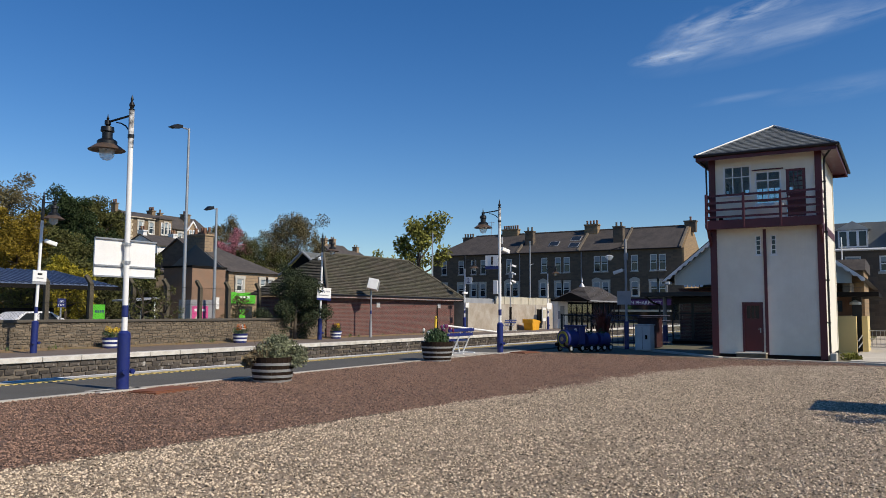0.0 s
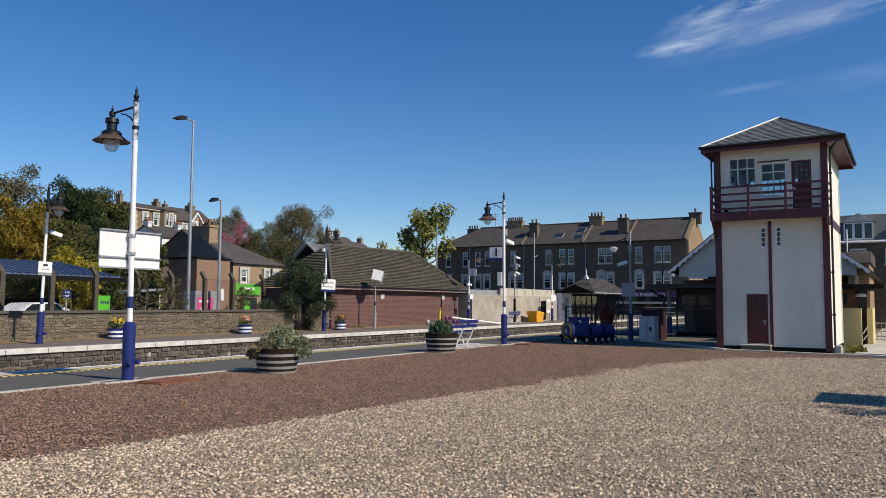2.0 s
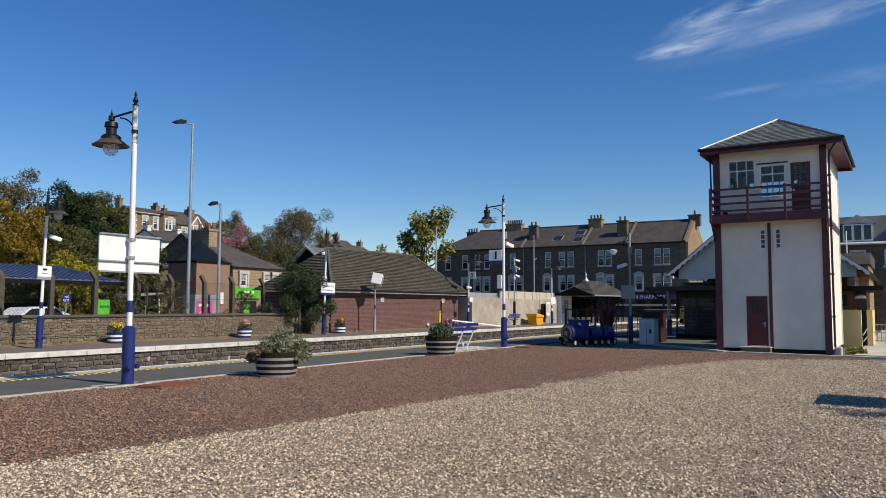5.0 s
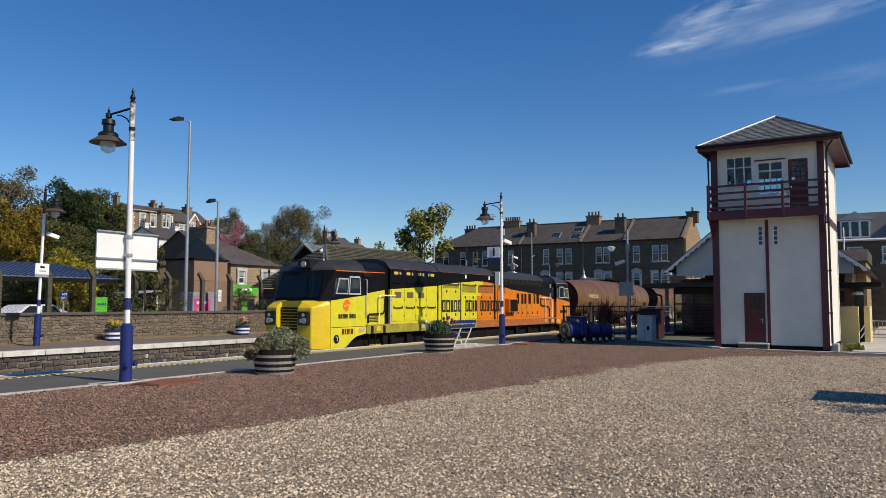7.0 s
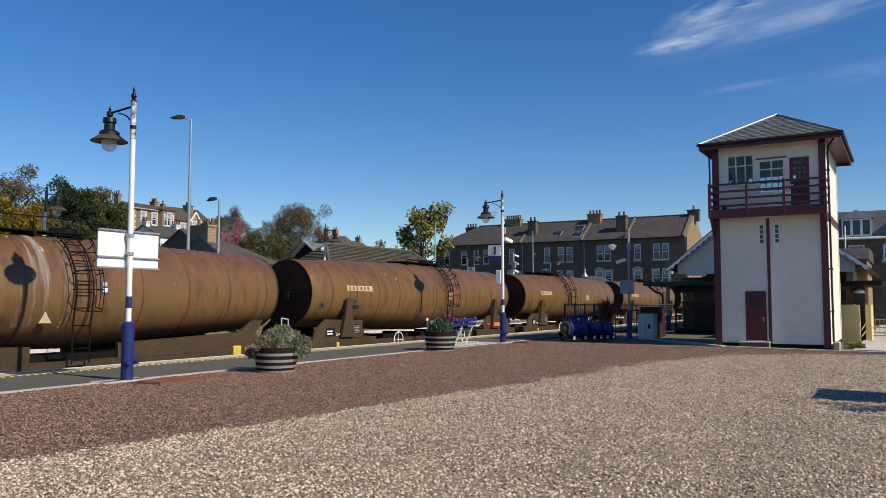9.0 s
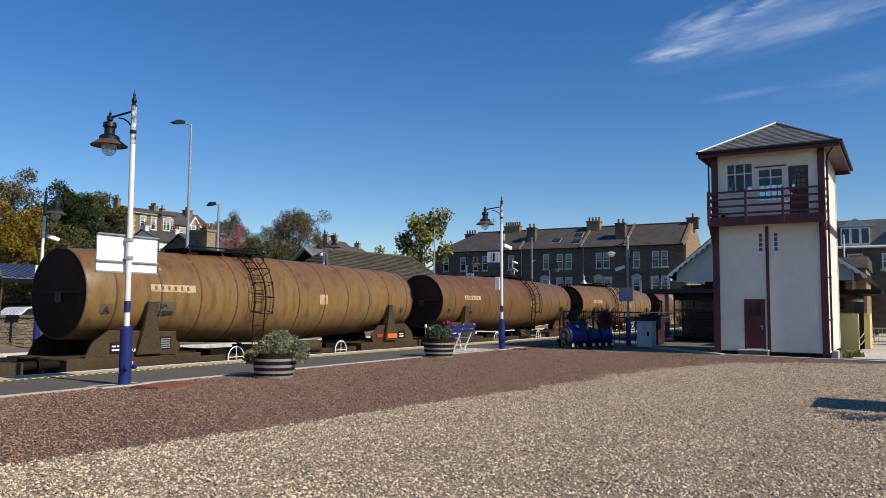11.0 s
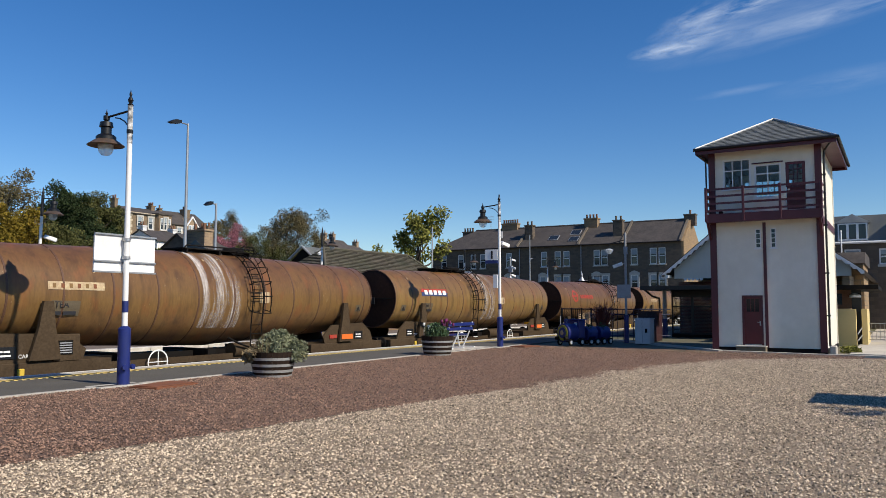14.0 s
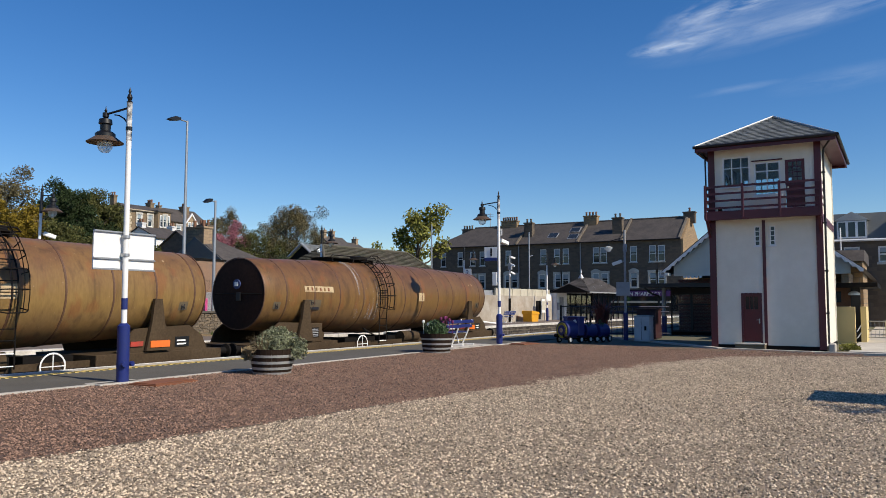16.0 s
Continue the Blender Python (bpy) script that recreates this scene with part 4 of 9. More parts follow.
    for s in (-1, 1):
        for side in (-1, 1):
            part("buffer", lathe(B(), [(0.11, -0.3), (0.11, 0.2), (0.2, 0.24), (0.2, 0.3)] if s > 0 else [(0.2, -0.3), (0.2, -0.24), (0.11, -0.2), (0.11, 0.3)],
                                 (s * (h + 0.75), side * 0.87, 0.14), 12, "x"), M_DARK, T, smooth=True)
        bogie(T, s * (h - 1.7))
    if kind == "cradle":
        for s in (-1, 1):
            X = lambda d: s * (h - d)
            part("end_platform", box(B(), *sorted((X(-0.5), X(3.4))), -1.24, 1.24, -0.12, 0.26, 0.015), M_FRAME, T)
            for side in (-1, 1):
                y0 = side * 1.16
                b = prism(B(), [(X(-0.1), 0.1), (X(2.6), 0.1), (X(2.75), 0.5), (X(2.3), 0.86), (X(0.6), 0.92), (X(0.15), 0.62)], "y", y0 - 0.03, y0 + 0.03)
                part("cradle_plate", b, M_FRAME, T)
                b = prism(B(), [(X(2.05), 0.3), (X(1.3), 0.3), (X(1.5), 1.0), (X(1.6), 1.62), (X(1.82), 1.62), (X(1.9), 1.0)], "y", side * 1.28 - 0.045, side * 1.28 + 0.045)
                part("stay", b, M_FRAME, T)
                if s < 0:
                    part("equipment_box", box(B(), *sorted((X(1.9), X(2.55))), y0 - 0.1, y0 + 0.1, 0.24, 0.86, 0.02), M_FRAME, T)
            yy = -1.2
            part("data_plate", box(B(), *sorted((X(0.62), X(1.07))), yy - 0.012, yy + 0.02, 0.36, 0.62), M_BLACK, T)
            blocks("data_bar", min(X(0.66), X(1.02)), 0.41, 0.04, (0.3,), 0.02, M_WHITE, T, yy - 0.018, 0.008)
            blocks("data_bar", min(X(0.66), X(1.02)), 0.5, 0.04, (0.12, 0.14), 0.02, M_WHITE, T, yy - 0.018, 0.008)
            if s > 0:
                part("hazard_plate", box(B(), *sorted((X(1.95), X(1.35))), yy - 0.15, yy + 0.02, 0.38, 0.55), M_ORANGEP, T, "orange hazard plate")
                part("red_plate", box(B(), *sorted((X(2.45), X(2.08))), yy - 0.03, yy + 0.02, 0.42, 0.54), M_REDMARK, T)
            else:
                lettering("load_lettering", "CARBONATE", 0.12, X(1.12), yy - 0.01, 0.36, M_WHITE, T)
                part("yellow_hook", box(B(), X(1.1), X(1.24), -1.29, -1.2, -0.1, 0.14, 0.015), M_YELLOW, T)
                g = part("vent_box", box(B(), X(2.0), X(2.36), -1.275, -1.2, 0.4, 0.72), M_DARK, T)
                for i in range(5):
                    part("vent_slat", box(B(), X(2.03), X(2.33), -1.285, -1.27, 0.43 + i * 0.055, 0.455 + i * 0.055), M_GREYP, g)
        part("side_sill", box(B(), -h + 3.3, h - 3.3, -1.0, -0.9, -0.02, 0.14), M_FRAME, T)
        for x in (-2.2, 2.6):
            w = lathe(B(), [(0.3, -0.012), (0.32, 0), (0.3, 0.012), (0.28, 0)], (0, 0, 0), 20)
            cyl(w, (-0.3, 0, 0), (0.3, 0, 0), 0.012, n=5)
            cyl(w, (0, -0.3, 0), (0, 0.3, 0), 0.012, n=5)
            bmesh.ops.delete(w, geom=[f for f in w.faces if len(f.verts) > 6], context="FACES_ONLY")
            part("brake_wheel", w, M_WHITE, T).matrix_local = Matrix.Translation((x, -1.12, 0.06)) @ pose(0, 0, 0, 90)
        part("air_reservoir", cyl(B(), (0.5, -0.9, 0.22), (1.6, -0.9, 0.22), 0.22, n=16), M_FRAME, T, smooth=True)
        part("discharge_pipe", tube(B(), [(lx - 0.9, -1.15, 0.6), (lx - 0.5, -1.2, 0.42), (lx - 0.1, -1.2, 0.3)], 0.03, 6), M_DARK, T)
        for x in (-3.0, -0.4, 2.0):
            part("cross_member", box(B(), x, x + 0.3, -0.95, 0.95, -0.1, 0.3), M_DARK, T)
        # A and B in their black boxes, plates and colour patch
        for x, ch in ((-h + 0.55, "B" if seed % 2 else "A"), (h - 0.75, "A" if seed % 2 else "B")):
            skin("letter_box", x - 0.15, x + 0.15, -24, -12, M_GREYPLATE)
            lettering("end_letter", ch, 0.26, x - 0.09, -rad(x) * 0.955 - 0.012, mid(x) - 0.46, M_INK, T)
        skin("wagon_plate", -h + 1.85, -h + 2.55, -24, -7, M_GREYPLATE)
        lettering("wagon_type", "TEA", 0.2, -h + 1.92, -rad(h - 2.0) * 0.985 - 0.01, mid(2) - 0.27, M_INK, T)
        blocks("wagon_plate_bar", -h + 1.9, mid(2) - 0.44, 0.08, (0.2, 0.32), 0.05, M_INK, T, -rad(h - 2.0) * 0.965, 0.02)
        skin("white_label", 1.2, 1.62, -6, 8, M_PATCH)
        if patch == "flag":
            fx = -h + (1.05 if seed == 10 else 1.75)
            for k_, m_ in ((0, M_REDMARK), (1, M_NAVY)):
                skin("name_band", fx, fx + 1.95, 14 - k_ * 7, 21 - k_ * 7, m_)
            for i in range(5):
                skin("name_bar", fx + 0.2 + i * 0.34, fx + 0.43 + i * 0.34, 9.5, 18, M_WHITE, 0.014)
        else:
            skin("name_patch", -h + 1.75, -h + 3.15, 5, 14, M_PATCH, label="peeling cream patch")
            for i in range(6):
                skin("name_bar", -h + 1.86 + i * 0.2, -h + 1.94 + i * 0.2, 7, 12, M_RUSTY if i % 2 else M_TANK2, 0.012)
    else:
        for s in (-1, 1):
            X = lambda d: s * (h - d)
            part("end_platform", box(B(), *sorted((X(-0.6), X(3.0))), -1.2, 1.2, -0.12, 0.16, 0.015), M_FRAME, T)
            for side in (-1, 1):
                y0 = side * 1.14
                b = prism(B(), [(X(0.3), 0.15), (X(5.6), 0.1), (X(5.6), 0.5), (X(1.6), 0.62), (X(1.1), 0.95), (X(0.7), 0.95), (X(1.0), 0.55)], "y", y0 - 0.05, y0 + 0.05)
                part("sloping_frame", b, M_FRAME, T)
            railing(T, [(X(-0.4), -1.2, 0.0), (X(-0.4), -1.2, 0.95), (X(-0.1), -1.2, 1.0), (X(-0.1), -1.2, 0.1)], 0.02, M_ALU, "shunter_handrail")
            for d in (0.4, 1.6):
                part("yellow_bracket", box(B(), *sorted((X(d), X(d + 0.3))), -1.27, -1.18, -0.05, 0.24, 0.02), M_YELLOW, T)
        part("side_sill", box(B(), -h + 2, h - 2, -1.18, -1.08, -0.05, 0.14), M_FRAME, T)
        dp = part("data_panel", box(B(), -h + 2.1, -h + 4.3, -1.31, -1.27, 0.26, 1.12, 0.01), M_PLATE, T, "brown panel of white markings")
        for r_, ws in enumerate(((0.1, 0.18), (0.1, 0.24), (0.36, 0.1))):
            blocks("data_bar", -h + 2.18, 0.98 - r_ * 0.12, 0.07, ws, 0.05, M_PATCH, dp, -1.322, 0.014)
        for r_ in range(4):
            blocks("data_bar", -h + 2.55, 0.62 - r_ * 0.09, 0.05, (0.12, 0.1, 0.16, 0.12, 0.14), 0.03, M_PATCH, dp, -1.322, 0.014)
        for x0 in (-h + 2.8, -h + 3.85):
            b = B()
            for q in ((0, 0.3, 0, 0.03), (0, 0.3, 0.4, 0.43), (0, 0.03, 0, 0.43), (0.27, 0.3, 0, 0.43), (0.13, 0.17, 0.08, 0.36), (0.07, 0.23, 0.08, 0.12)):
                box(b, x0 + q[0], x0 + q[1], -1.322, -1.308, (0.66 if x0 < -h + 3.2 else 0.36) + q[2], (0.66 if x0 < -h + 3.2 else 0.36) + q[3])
            part("data_symbol", b, M_PATCH, dp)
        part("name_plate", box(B(), -h + 3.25, -h + 3.8, -1.322, -1.308, 0.76, 1.04), M_BLACK, dp)
        # round emblem and plain bars for the name
        ex = -h + (1.45 if kind == "spray" else 2.05)
        b = B()
        g = []
        for i in range(29):
            t = 2 * math.pi * i / 28
            g.append([b.verts.new(on_shell(ex + q * math.cos(t), 16 + math.degrees(q * math.sin(t) / 1.3), 0.006)) for q in (0.26, 0.4)])
        for p_, q_ in zip(g[:-1], g[1:]):
            b.faces.new((p_[0], p_[1], q_[1], q_[0]))
        red = M_FADED if kind == "spray" else M_REDMARK
        part("emblem_ring", b, red, T)
        skin("emblem_bar", ex - 0.5, ex + 0.24, 13.5, 18, red, 0.008)
        x = ex + 0.75
        for w, tall in ((0.2, 0), (0.2, 0), (0.34, 0), (0.08, 4), (0.22, 0), (0.34, 0), (0.2, 0)):
            skin("name_bar", x, x + w, 10, 20 + tall, red)
            x += w + 0.06
        b = prism(B(), [(-0.15, 0), (0.15, 0), (0, 0.26)], "y", -0.01, 0.01)
        part("warning_triangle", b, M_PATCH, T).location = (lx - 0.85, -1.3, 1.02)
        skin("blue_notice", lx + 0.5, lx + 0.68, -2, 12, M_NAVY)
        skin("notice_mark", lx + 0.53, lx + 0.65, 6, 10, M_PATCH, 0.01)
        skin("notice_mark", lx + 0.53, lx + 0.65, 0, 4, M_WHITE, 0.01)
        if kind == "spray":
            def stroke(pts, material, r=0.014):
                part("spray_line", tube(B(), [on_shell(x_, a_, 0.004) for x_, a_ in pts], r, 4), material, T)
            def fill(name, xs, lows, highs, material, lift=0.006):
                b = B()
                cols = []
                for x_, lo_, hi_ in zip(xs, lows, highs):
                    cols.append([b.verts.new(on_shell(x_, lo_ + (hi_ - lo_) * j / 8, lift)) for j in range(9)])
                for p_, q_ in zip(cols[:-1], cols[1:]):
                    for j in range(8):
                        b.faces.new((p_[j], q_[j], q_[j + 1], p_[j + 1]))
                part(name, b, material, T, fix=False)
                edge = list(zip(xs, highs)) + list(zip(xs[::-1], lows[::-1]))
                stroke(edge + edge[:1], M_SPRAY, 0.022)
            # a row of bulging pink shapes with pale outlines
            for xs, lows, highs in (((-0.45, -0.1, 0.1, 0.3, 0.62), (-6, -24, -30, -20, 22), (-2, 10, -6, 16, 24)), ((0.74, 0.95, 1.3, 1.65, 1.86), (-16, -30, -34, -26, -8), (0, 12, 15, 11, 0)),
                                    ((1.95, 2.15, 2.5, 2.85, 3.05), (-26, -36, -36, -34, -10), (16, 12, 12, 14, 22)), ((3.1, 3.3, 3.55, 3.8, 4.06), (-20, -14, -12, -16, -22), (20, 14, 12, 18, 26)),
                                    ((4.12, 4.35, 4.6, 4.85, 5.1), (-28, -32, -32, -26, -14), (0, 14, 12, 6, 0)), ((5.28, 5.4, 5.55, 5.7), (-20, -24, -20, -10), (6, 16, 14, 0))):
                fill("spray_fill", xs, lows, highs, M_PINKP)
            for x_ in (1.3, 2.5):
                stroke([(x_ - 0.14, -12), (x_, 2), (x_ + 0.14, -12), (x_ - 0.14, -12)], M_INK, 0.018)
            stroke([(4.35, -8), (4.85, -8), (4.9, -16), (4.4, -18)], M_SPRAY, 0.018)
            rg = random.Random(8)
            for x, n in ((-h + 2.6, 7), (lx + 0.75, 7), (4.9, 4)):
                for i in range(n):
                    a_ = 4 if x < -2 else 28 if x < 4 else -6
                    stroke([(x + 0.24 * i, a_ + rg.uniform(-4, 1)), (x + 0.24 * i + 0.1, a_ + rg.uniform(2, 7)), (x + 0.24 * i + 0.2, a_ + rg.uniform(-4, 3))], M_PATCH, 0.012)
    if seed == 10:
        # scrawled spray paint beside the ladder and low on the flank
        rg = random.Random(31)
        for n_, x, a, tall, m_ in ((7, lx - 1.9, 28, 16, M_PATCH), (9, lx + 1.5, -12, 14, M_INK)):
            for i in range(n_):
                x_ = x + i * (0.22 if m_ is M_PATCH else 0.34)
                pts = [(x_ + rg.uniform(-0.05, 0.05), a + rg.uniform(0, 4)), (x_ + 0.08, a + tall * rg.uniform(0.6, 1)), (x_ + 0.16, a + tall * rg.uniform(0.2, 0.5)), (x_ + 0.24, a + tall * rg.uniform(0.5, 1))]
                part("spray_line", tube(B(), [on_shell(p_, q_, 0.004) for p_, q_ in pts], 0.016, 4), m_, T)
    # spill streaks near the manhole, and flaked spots
    if seed in (2, 5, 9, 11, 12, 15):
        x = lx + {11: -2.0, 12: 0.85, 9: -2.4}.get(seed, -1.5)
        skin("spill_smear", x, x + (1.9 if seed == 9 else 1.4), 20 if seed == 9 else -38, 90, M_SMEAR if seed in (9, 11, 12) else M_RUNS, 0.005, "powder run down the shell")
    for i in range(9):
        x, a = (rng.random() * 2 - 1) * (h - 1), 25 + 45 * rng.random()
        skin("flaked_spot", x, x + 0.025 + 0.03 * rng.random(), a, a + 2 + 4 * rng.random(), M_PATCH, 0.006)
    return T


SPEED = 28.0
ENDS = (237.7, 253.8, 269.6, 285.6, 301.4, 317.2, 333.2, 349.9, 366.4, 382.1, 398.5, 414.6, 430.8, 446.9, 462.9, 479.5)
LADDERS = {1: 1.6, 2: 0.0, 7: 1.4, 8: -1.75, 9: -1.2, 10: -1.85, 11: 1.05, 12: -1.4, 13: 1.1, 14: 1.35, 15: -1.3}
TRAIN = [(loco(), 215.15)]
for i in range(1, 16):
    lo, hi = ENDS[i - 1] + {1: 1.3, 2: 2.3, 3: 1.5, 7: 2.25, 9: 2.4, 10: 1.95, 12: 1.5, 13: 1.9, 15: 2.2}.get(i, 1.9), ENDS[i] - 0.1
    kind = {2: "long", 9: "spray", 13: "long"}.get(i, "cradle")
    paint = M_TANK3 if kind != "cradle" else (M_TANK2 if i in (6, 8, 10, 12, 14) else M_TANK)
    TRAIN.append((tank_wagon(kind, (hi - lo) / 2, LADDERS.get(i, 1.2 if i % 2 else -1.6), i, paint, "flag" if i in (10, 12) else "patch"), (lo + hi) / 2))


def motions():
    for ob, u in TRAIN:
        walk(ob, [(t, pose(u - SPEED * t, TRACK, 0)) for t in range(17)])

# ---- the signal box ----
M_CLAD = mat("white_boarding", (0.79, 0.745, 0.64), 0.55, var=0.04, fine=3, coarse=0.7, tint=(0.68, 0.62, 0.5), amount=0.6, bump=0.04)
def boarding(m, axis, pitch, depth=0.35):
    """Grooves between boards, every pitch metres along an axis."""
    N, L = m.node_tree.nodes, m.node_tree.links
    w = N.new("ShaderNodeTexWave")
    w.wave_type, w.bands_direction, w.wave_profile = "BANDS", axis, "SAW"
    w.inputs["Scale"].default_value = 1 / pitch / 1.0 * 0.314
    w.inputs["Distortion"].default_value = 0
    L.new(N["Texture Coordinate"].outputs["Object"], w.inputs["Vector"])
    r = N.new("ShaderNodeValToRGB")
    r.color_ramp.elements[0].position, r.color_ramp.elements[1].position = 0.0, 0.12
    L.new(w.outputs["Fac"], r.inputs["Fac"])
    bp = N.new("ShaderNodeBump")
    bp.inputs["Strength"].default_value, bp.inputs["Distance"].default_value = depth, 0.006
    L.new(r.outputs["Color"], bp.inputs["Height"])
    L.new(bp.outputs[0], N["Principled BSDF"].inputs["Normal"])
    return m
boarding(M_CLAD, "Y", 0.11)
M_SLATE = island(mat("roof_slates", (0.125, 0.135, 0.135), 0.6, var=0.2, fine=18, coarse=1.5, tint=(0.17, 0.17, 0.155), bump=0.1), 0.3)
M_LEAD = mat("lead_ridge", (0.5, 0.51, 0.52), 0.5, metal=0.2, var=0.15)
M_DOORMAT = mat("dark_maroon_door", (0.1, 0.008, 0.014), 0.35, var=0.08, bump=0.03)


def glazing(parent, axis, at, u0, u1, z0, z1, cols, rows_, frame_mat, glass_mat_, name="window", bar=0.03, frame_w=0.06, depth=0.06):
    """A window: frame, bars and one pane, at x = at (axis x) or y = at."""
    w = new(name)
    w.parent = parent
    b = B()
    for q in ((u0, u1, z0, z0 + frame_w), (u0, u1, z1 - frame_w, z1), (u0, u0 + frame_w, z0 + frame_w, z1 - frame_w), (u1 - frame_w, u1, z0 + frame_w, z1 - frame_w)):
        slab(b, axis, at - depth / 2, depth, *q)
    part("window_frame", b, frame_mat, w)
    for u in cols:
        x = u0 + (u1 - u0) * u
        part("glazing_bar", slab2(axis, at - depth / 3, depth * 0.66, x - bar / 2, x + bar / 2, z0 + frame_w, z1 - frame_w), frame_mat, w)
    for k in rows_:
        z = z0 + (z1 - z0) * k
        part("glazing_bar", slab2(axis, at - depth / 3 - 0.003, depth * 0.66, u0 + frame_w, u1 - frame_w, z - bar / 2, z + bar / 2), frame_mat, w)
    part("pane", slab2(axis, at - 0.004, 0.008, u0 + frame_w / 2, u1 - frame_w / 2, z0 + frame_w / 2, z1 - frame_w / 2), glass_mat_, w).visible_shadow = False
    return w


def slab2(axis, at, thick, a, b, c, d):
    bm = B()
    slab(bm, axis, at, thick, a, b, c, d)
    return bm


def slates(parent, p0, p1, q0, q1, n, material, thick=0.018, name="slate_covering", rows_w=0.3, seed=1):
    """Courses of slates between the eaves p0-p1 and the ridge q0-q1, each lapping the one below."""
    rng = random.Random(seed)
    p0, p1, q0, q1 = (Vector(v) for v in (p0, p1, q0, q1))
    b = B()
    nrm = (p1 - p0).cross(q0 - p0 if (q0 - p0).length > 0.01 else q1 - p0).normalized()
    if nrm.z < 0:
        nrm = -nrm
    for i in range(n):
        a, c = i / n, min((i + 1.12) / n, 1)
        l0, l1, h0, h1 = p0.lerp(q0, a), p1.lerp(q1, a), p0.lerp(q0, c), p1.lerp(q1, c)
        m = max(1, round((l1 - l0).length / rows_w))
        for j in range(m):
            u0, u1 = j / m, (j + 1) / m
            e = thick * (1 + 0.6 * rng.random())
            v = [l0.lerp(l1, u0) + nrm * e, l0.lerp(l1, u1) + nrm * e, h0.lerp(h1, u1) + nrm * 0.002, h0.lerp(h1, u0) + nrm * 0.002]
            d = [l0.lerp(l1, u0) - nrm * 0.004, l0.lerp(l1, u1) - nrm * 0.004]
            vs = [b.verts.new(x) for x in v]
            ds = [b.verts.new(x) for x in d]
            b.faces.new(vs)
            b.faces.new((ds[0], ds[1], vs[1], vs[0]))
    o = part(name, b, material, parent, fix=False)
    o["kind"] = "stuff"
    return o


def signal_box():
    S = thing("signal_box", "tall white boarded signal box with maroon trim and balcony", "signal box")
    x0, x1, y0, y1 = 28.0, 33.0, 2.16, 5.72
    zf, zt = 4.62, 6.98
    t = 0.12
    win = [(4.34, 5.27, 5.63, 6.69), (3.37, 4.23, 5.25, 6.43), (2.62, 3.23, 4.8, 6.43)]
    slots = [(4.07, 4.26, 3.52, 4.2), (3.59, 3.77, 3.52, 4.2)]
    door = [(4.12, 4.69, 0.22, 1.86)]
    part("front_wall", holed(B(), "x", x0, t, y0, y1, 0.12, zt, win + slots + door), M_CLAD, S)
    part("side_wall", box(B(), x0 + t, x1, y0, y0 + t, 0.1, zt), M_CLAD, S)
    part("far_side_wall", holed(B(), "y", y1 - t, t, x0 + t, x1, 0.1, zt, [(28.9, 32.2, 5.4, 6.6)]), M_CLAD, S)
    part("rear_wall", holed(B(), "x", x1 - t, t, y0 + t, y1 - t, 0.1, zt, [(3.5, 5.4, 5.0, 6.63)]), M_CLAD, S)
    part("plinth", box(B(), x0 - 0.03, x1 + 0.03, y0 - 0.03, y1 + 0.03, -0.05, 0.12), M_DARK, S)
    part("cabin_floor", box(B(), x0 + t, x1 - t, y0 + t, y1 - t, 4.5, 4.6), M_TIMBER, S)
    part("cabin_ceiling", box(B(), x0 + t, x1 - t, y0 + t, y1 - t, 6.88, 6.97), M_CLAD, S)
    # maroon posts and belts
    for y, w in ((5.53, 0.22), (2.12, 0.21)):
        part("corner_post", box(B(), x0 - 0.05, x0 + 0.01, y, y + w, 0.02, 6.97), M_MAROON, S)
    part("mid_post", box(B(), x0 - 0.045, x0 + 0.01, 3.905, 4.005, 0.12, 4.4), M_MAROON, S)
    part("belt", box(B(), x0, x1, y0 - 0.03, y0 + 0.01, 4.3, 4.55), M_MAROON, S)
    part("corner_batten", box(B(), x1 - 0.1, x1 + 0.02, y0 - 0.03, y0 + 0.01, 0.1, 7.0), M_CLAD, S)
    # windows and doors
    g = glazing(S, "x", x0 + 0.05, *win[0], (0.33, 0.66), (0.62,), M_WHITE, M_CLEAR, bar=0.035)
    g2 = glazing(S, "x", x0 + 0.05, *win[1], (0.5,), (0.72, 0.36), M_WHITE, M_CLEAR, bar=0.045)
    part("head_batten", box(B(), x0 - 0.05, x0 + 0.02, 3.3, 4.3, 6.45, 6.49), M_MAROON, S)
    for w, lab in ((win[0], 1), (win[1], 2)):
        part("window_sill", box(B(), x0 - 0.06, x0 + 0.05, w[0] - 0.05, w[1] + 0.05, w[2] - 0.05, w[2]), M_WHITE, S)
    rg = glazing(S, "x", x1 - 0.06, 3.5, 5.4, 5.0, 6.63, (0.12, 0.25, 0.38, 0.5, 0.62, 0.75, 0.88), (0.45, 0.64, 0.82), M_WHITE, M_CLEAR, "rear_window")
    glazing(S, "y", y1 - 0.06, 28.9, 32.2, 5.4, 6.6, (0.25, 0.5, 0.75), (0.5,), M_WHITE, M_CLEAR, "side_window")
    d = part("balcony_door", box(B(), x0 + 0.03, x0 + 0.08, 2.64, 3.21, 4.8, 5.6), M_DOORMAT, S, "maroon half-glazed door")
    part("door_frame", holed(B(), "x", x0 + 0.02, 0.07, 2.62, 3.23, 5.58, 6.43, [(2.72, 3.13, 5.66, 6.35)]), M_DOORMAT, d)
    for y in (2.86, 2.99):
        part("glazing_bar", box(B(), x0 + 0.03, x0 + 0.07, y - 0.012, y + 0.012, 5.66, 6.35), M_DOORMAT, d)
    for z in (5.83, 6.0, 6.18):
        part("glazing_bar", box(B(), x0 + 0.028, x0 + 0.068, 2.72, 3.13, z - 0.012, z + 0.012), M_DOORMAT, d)
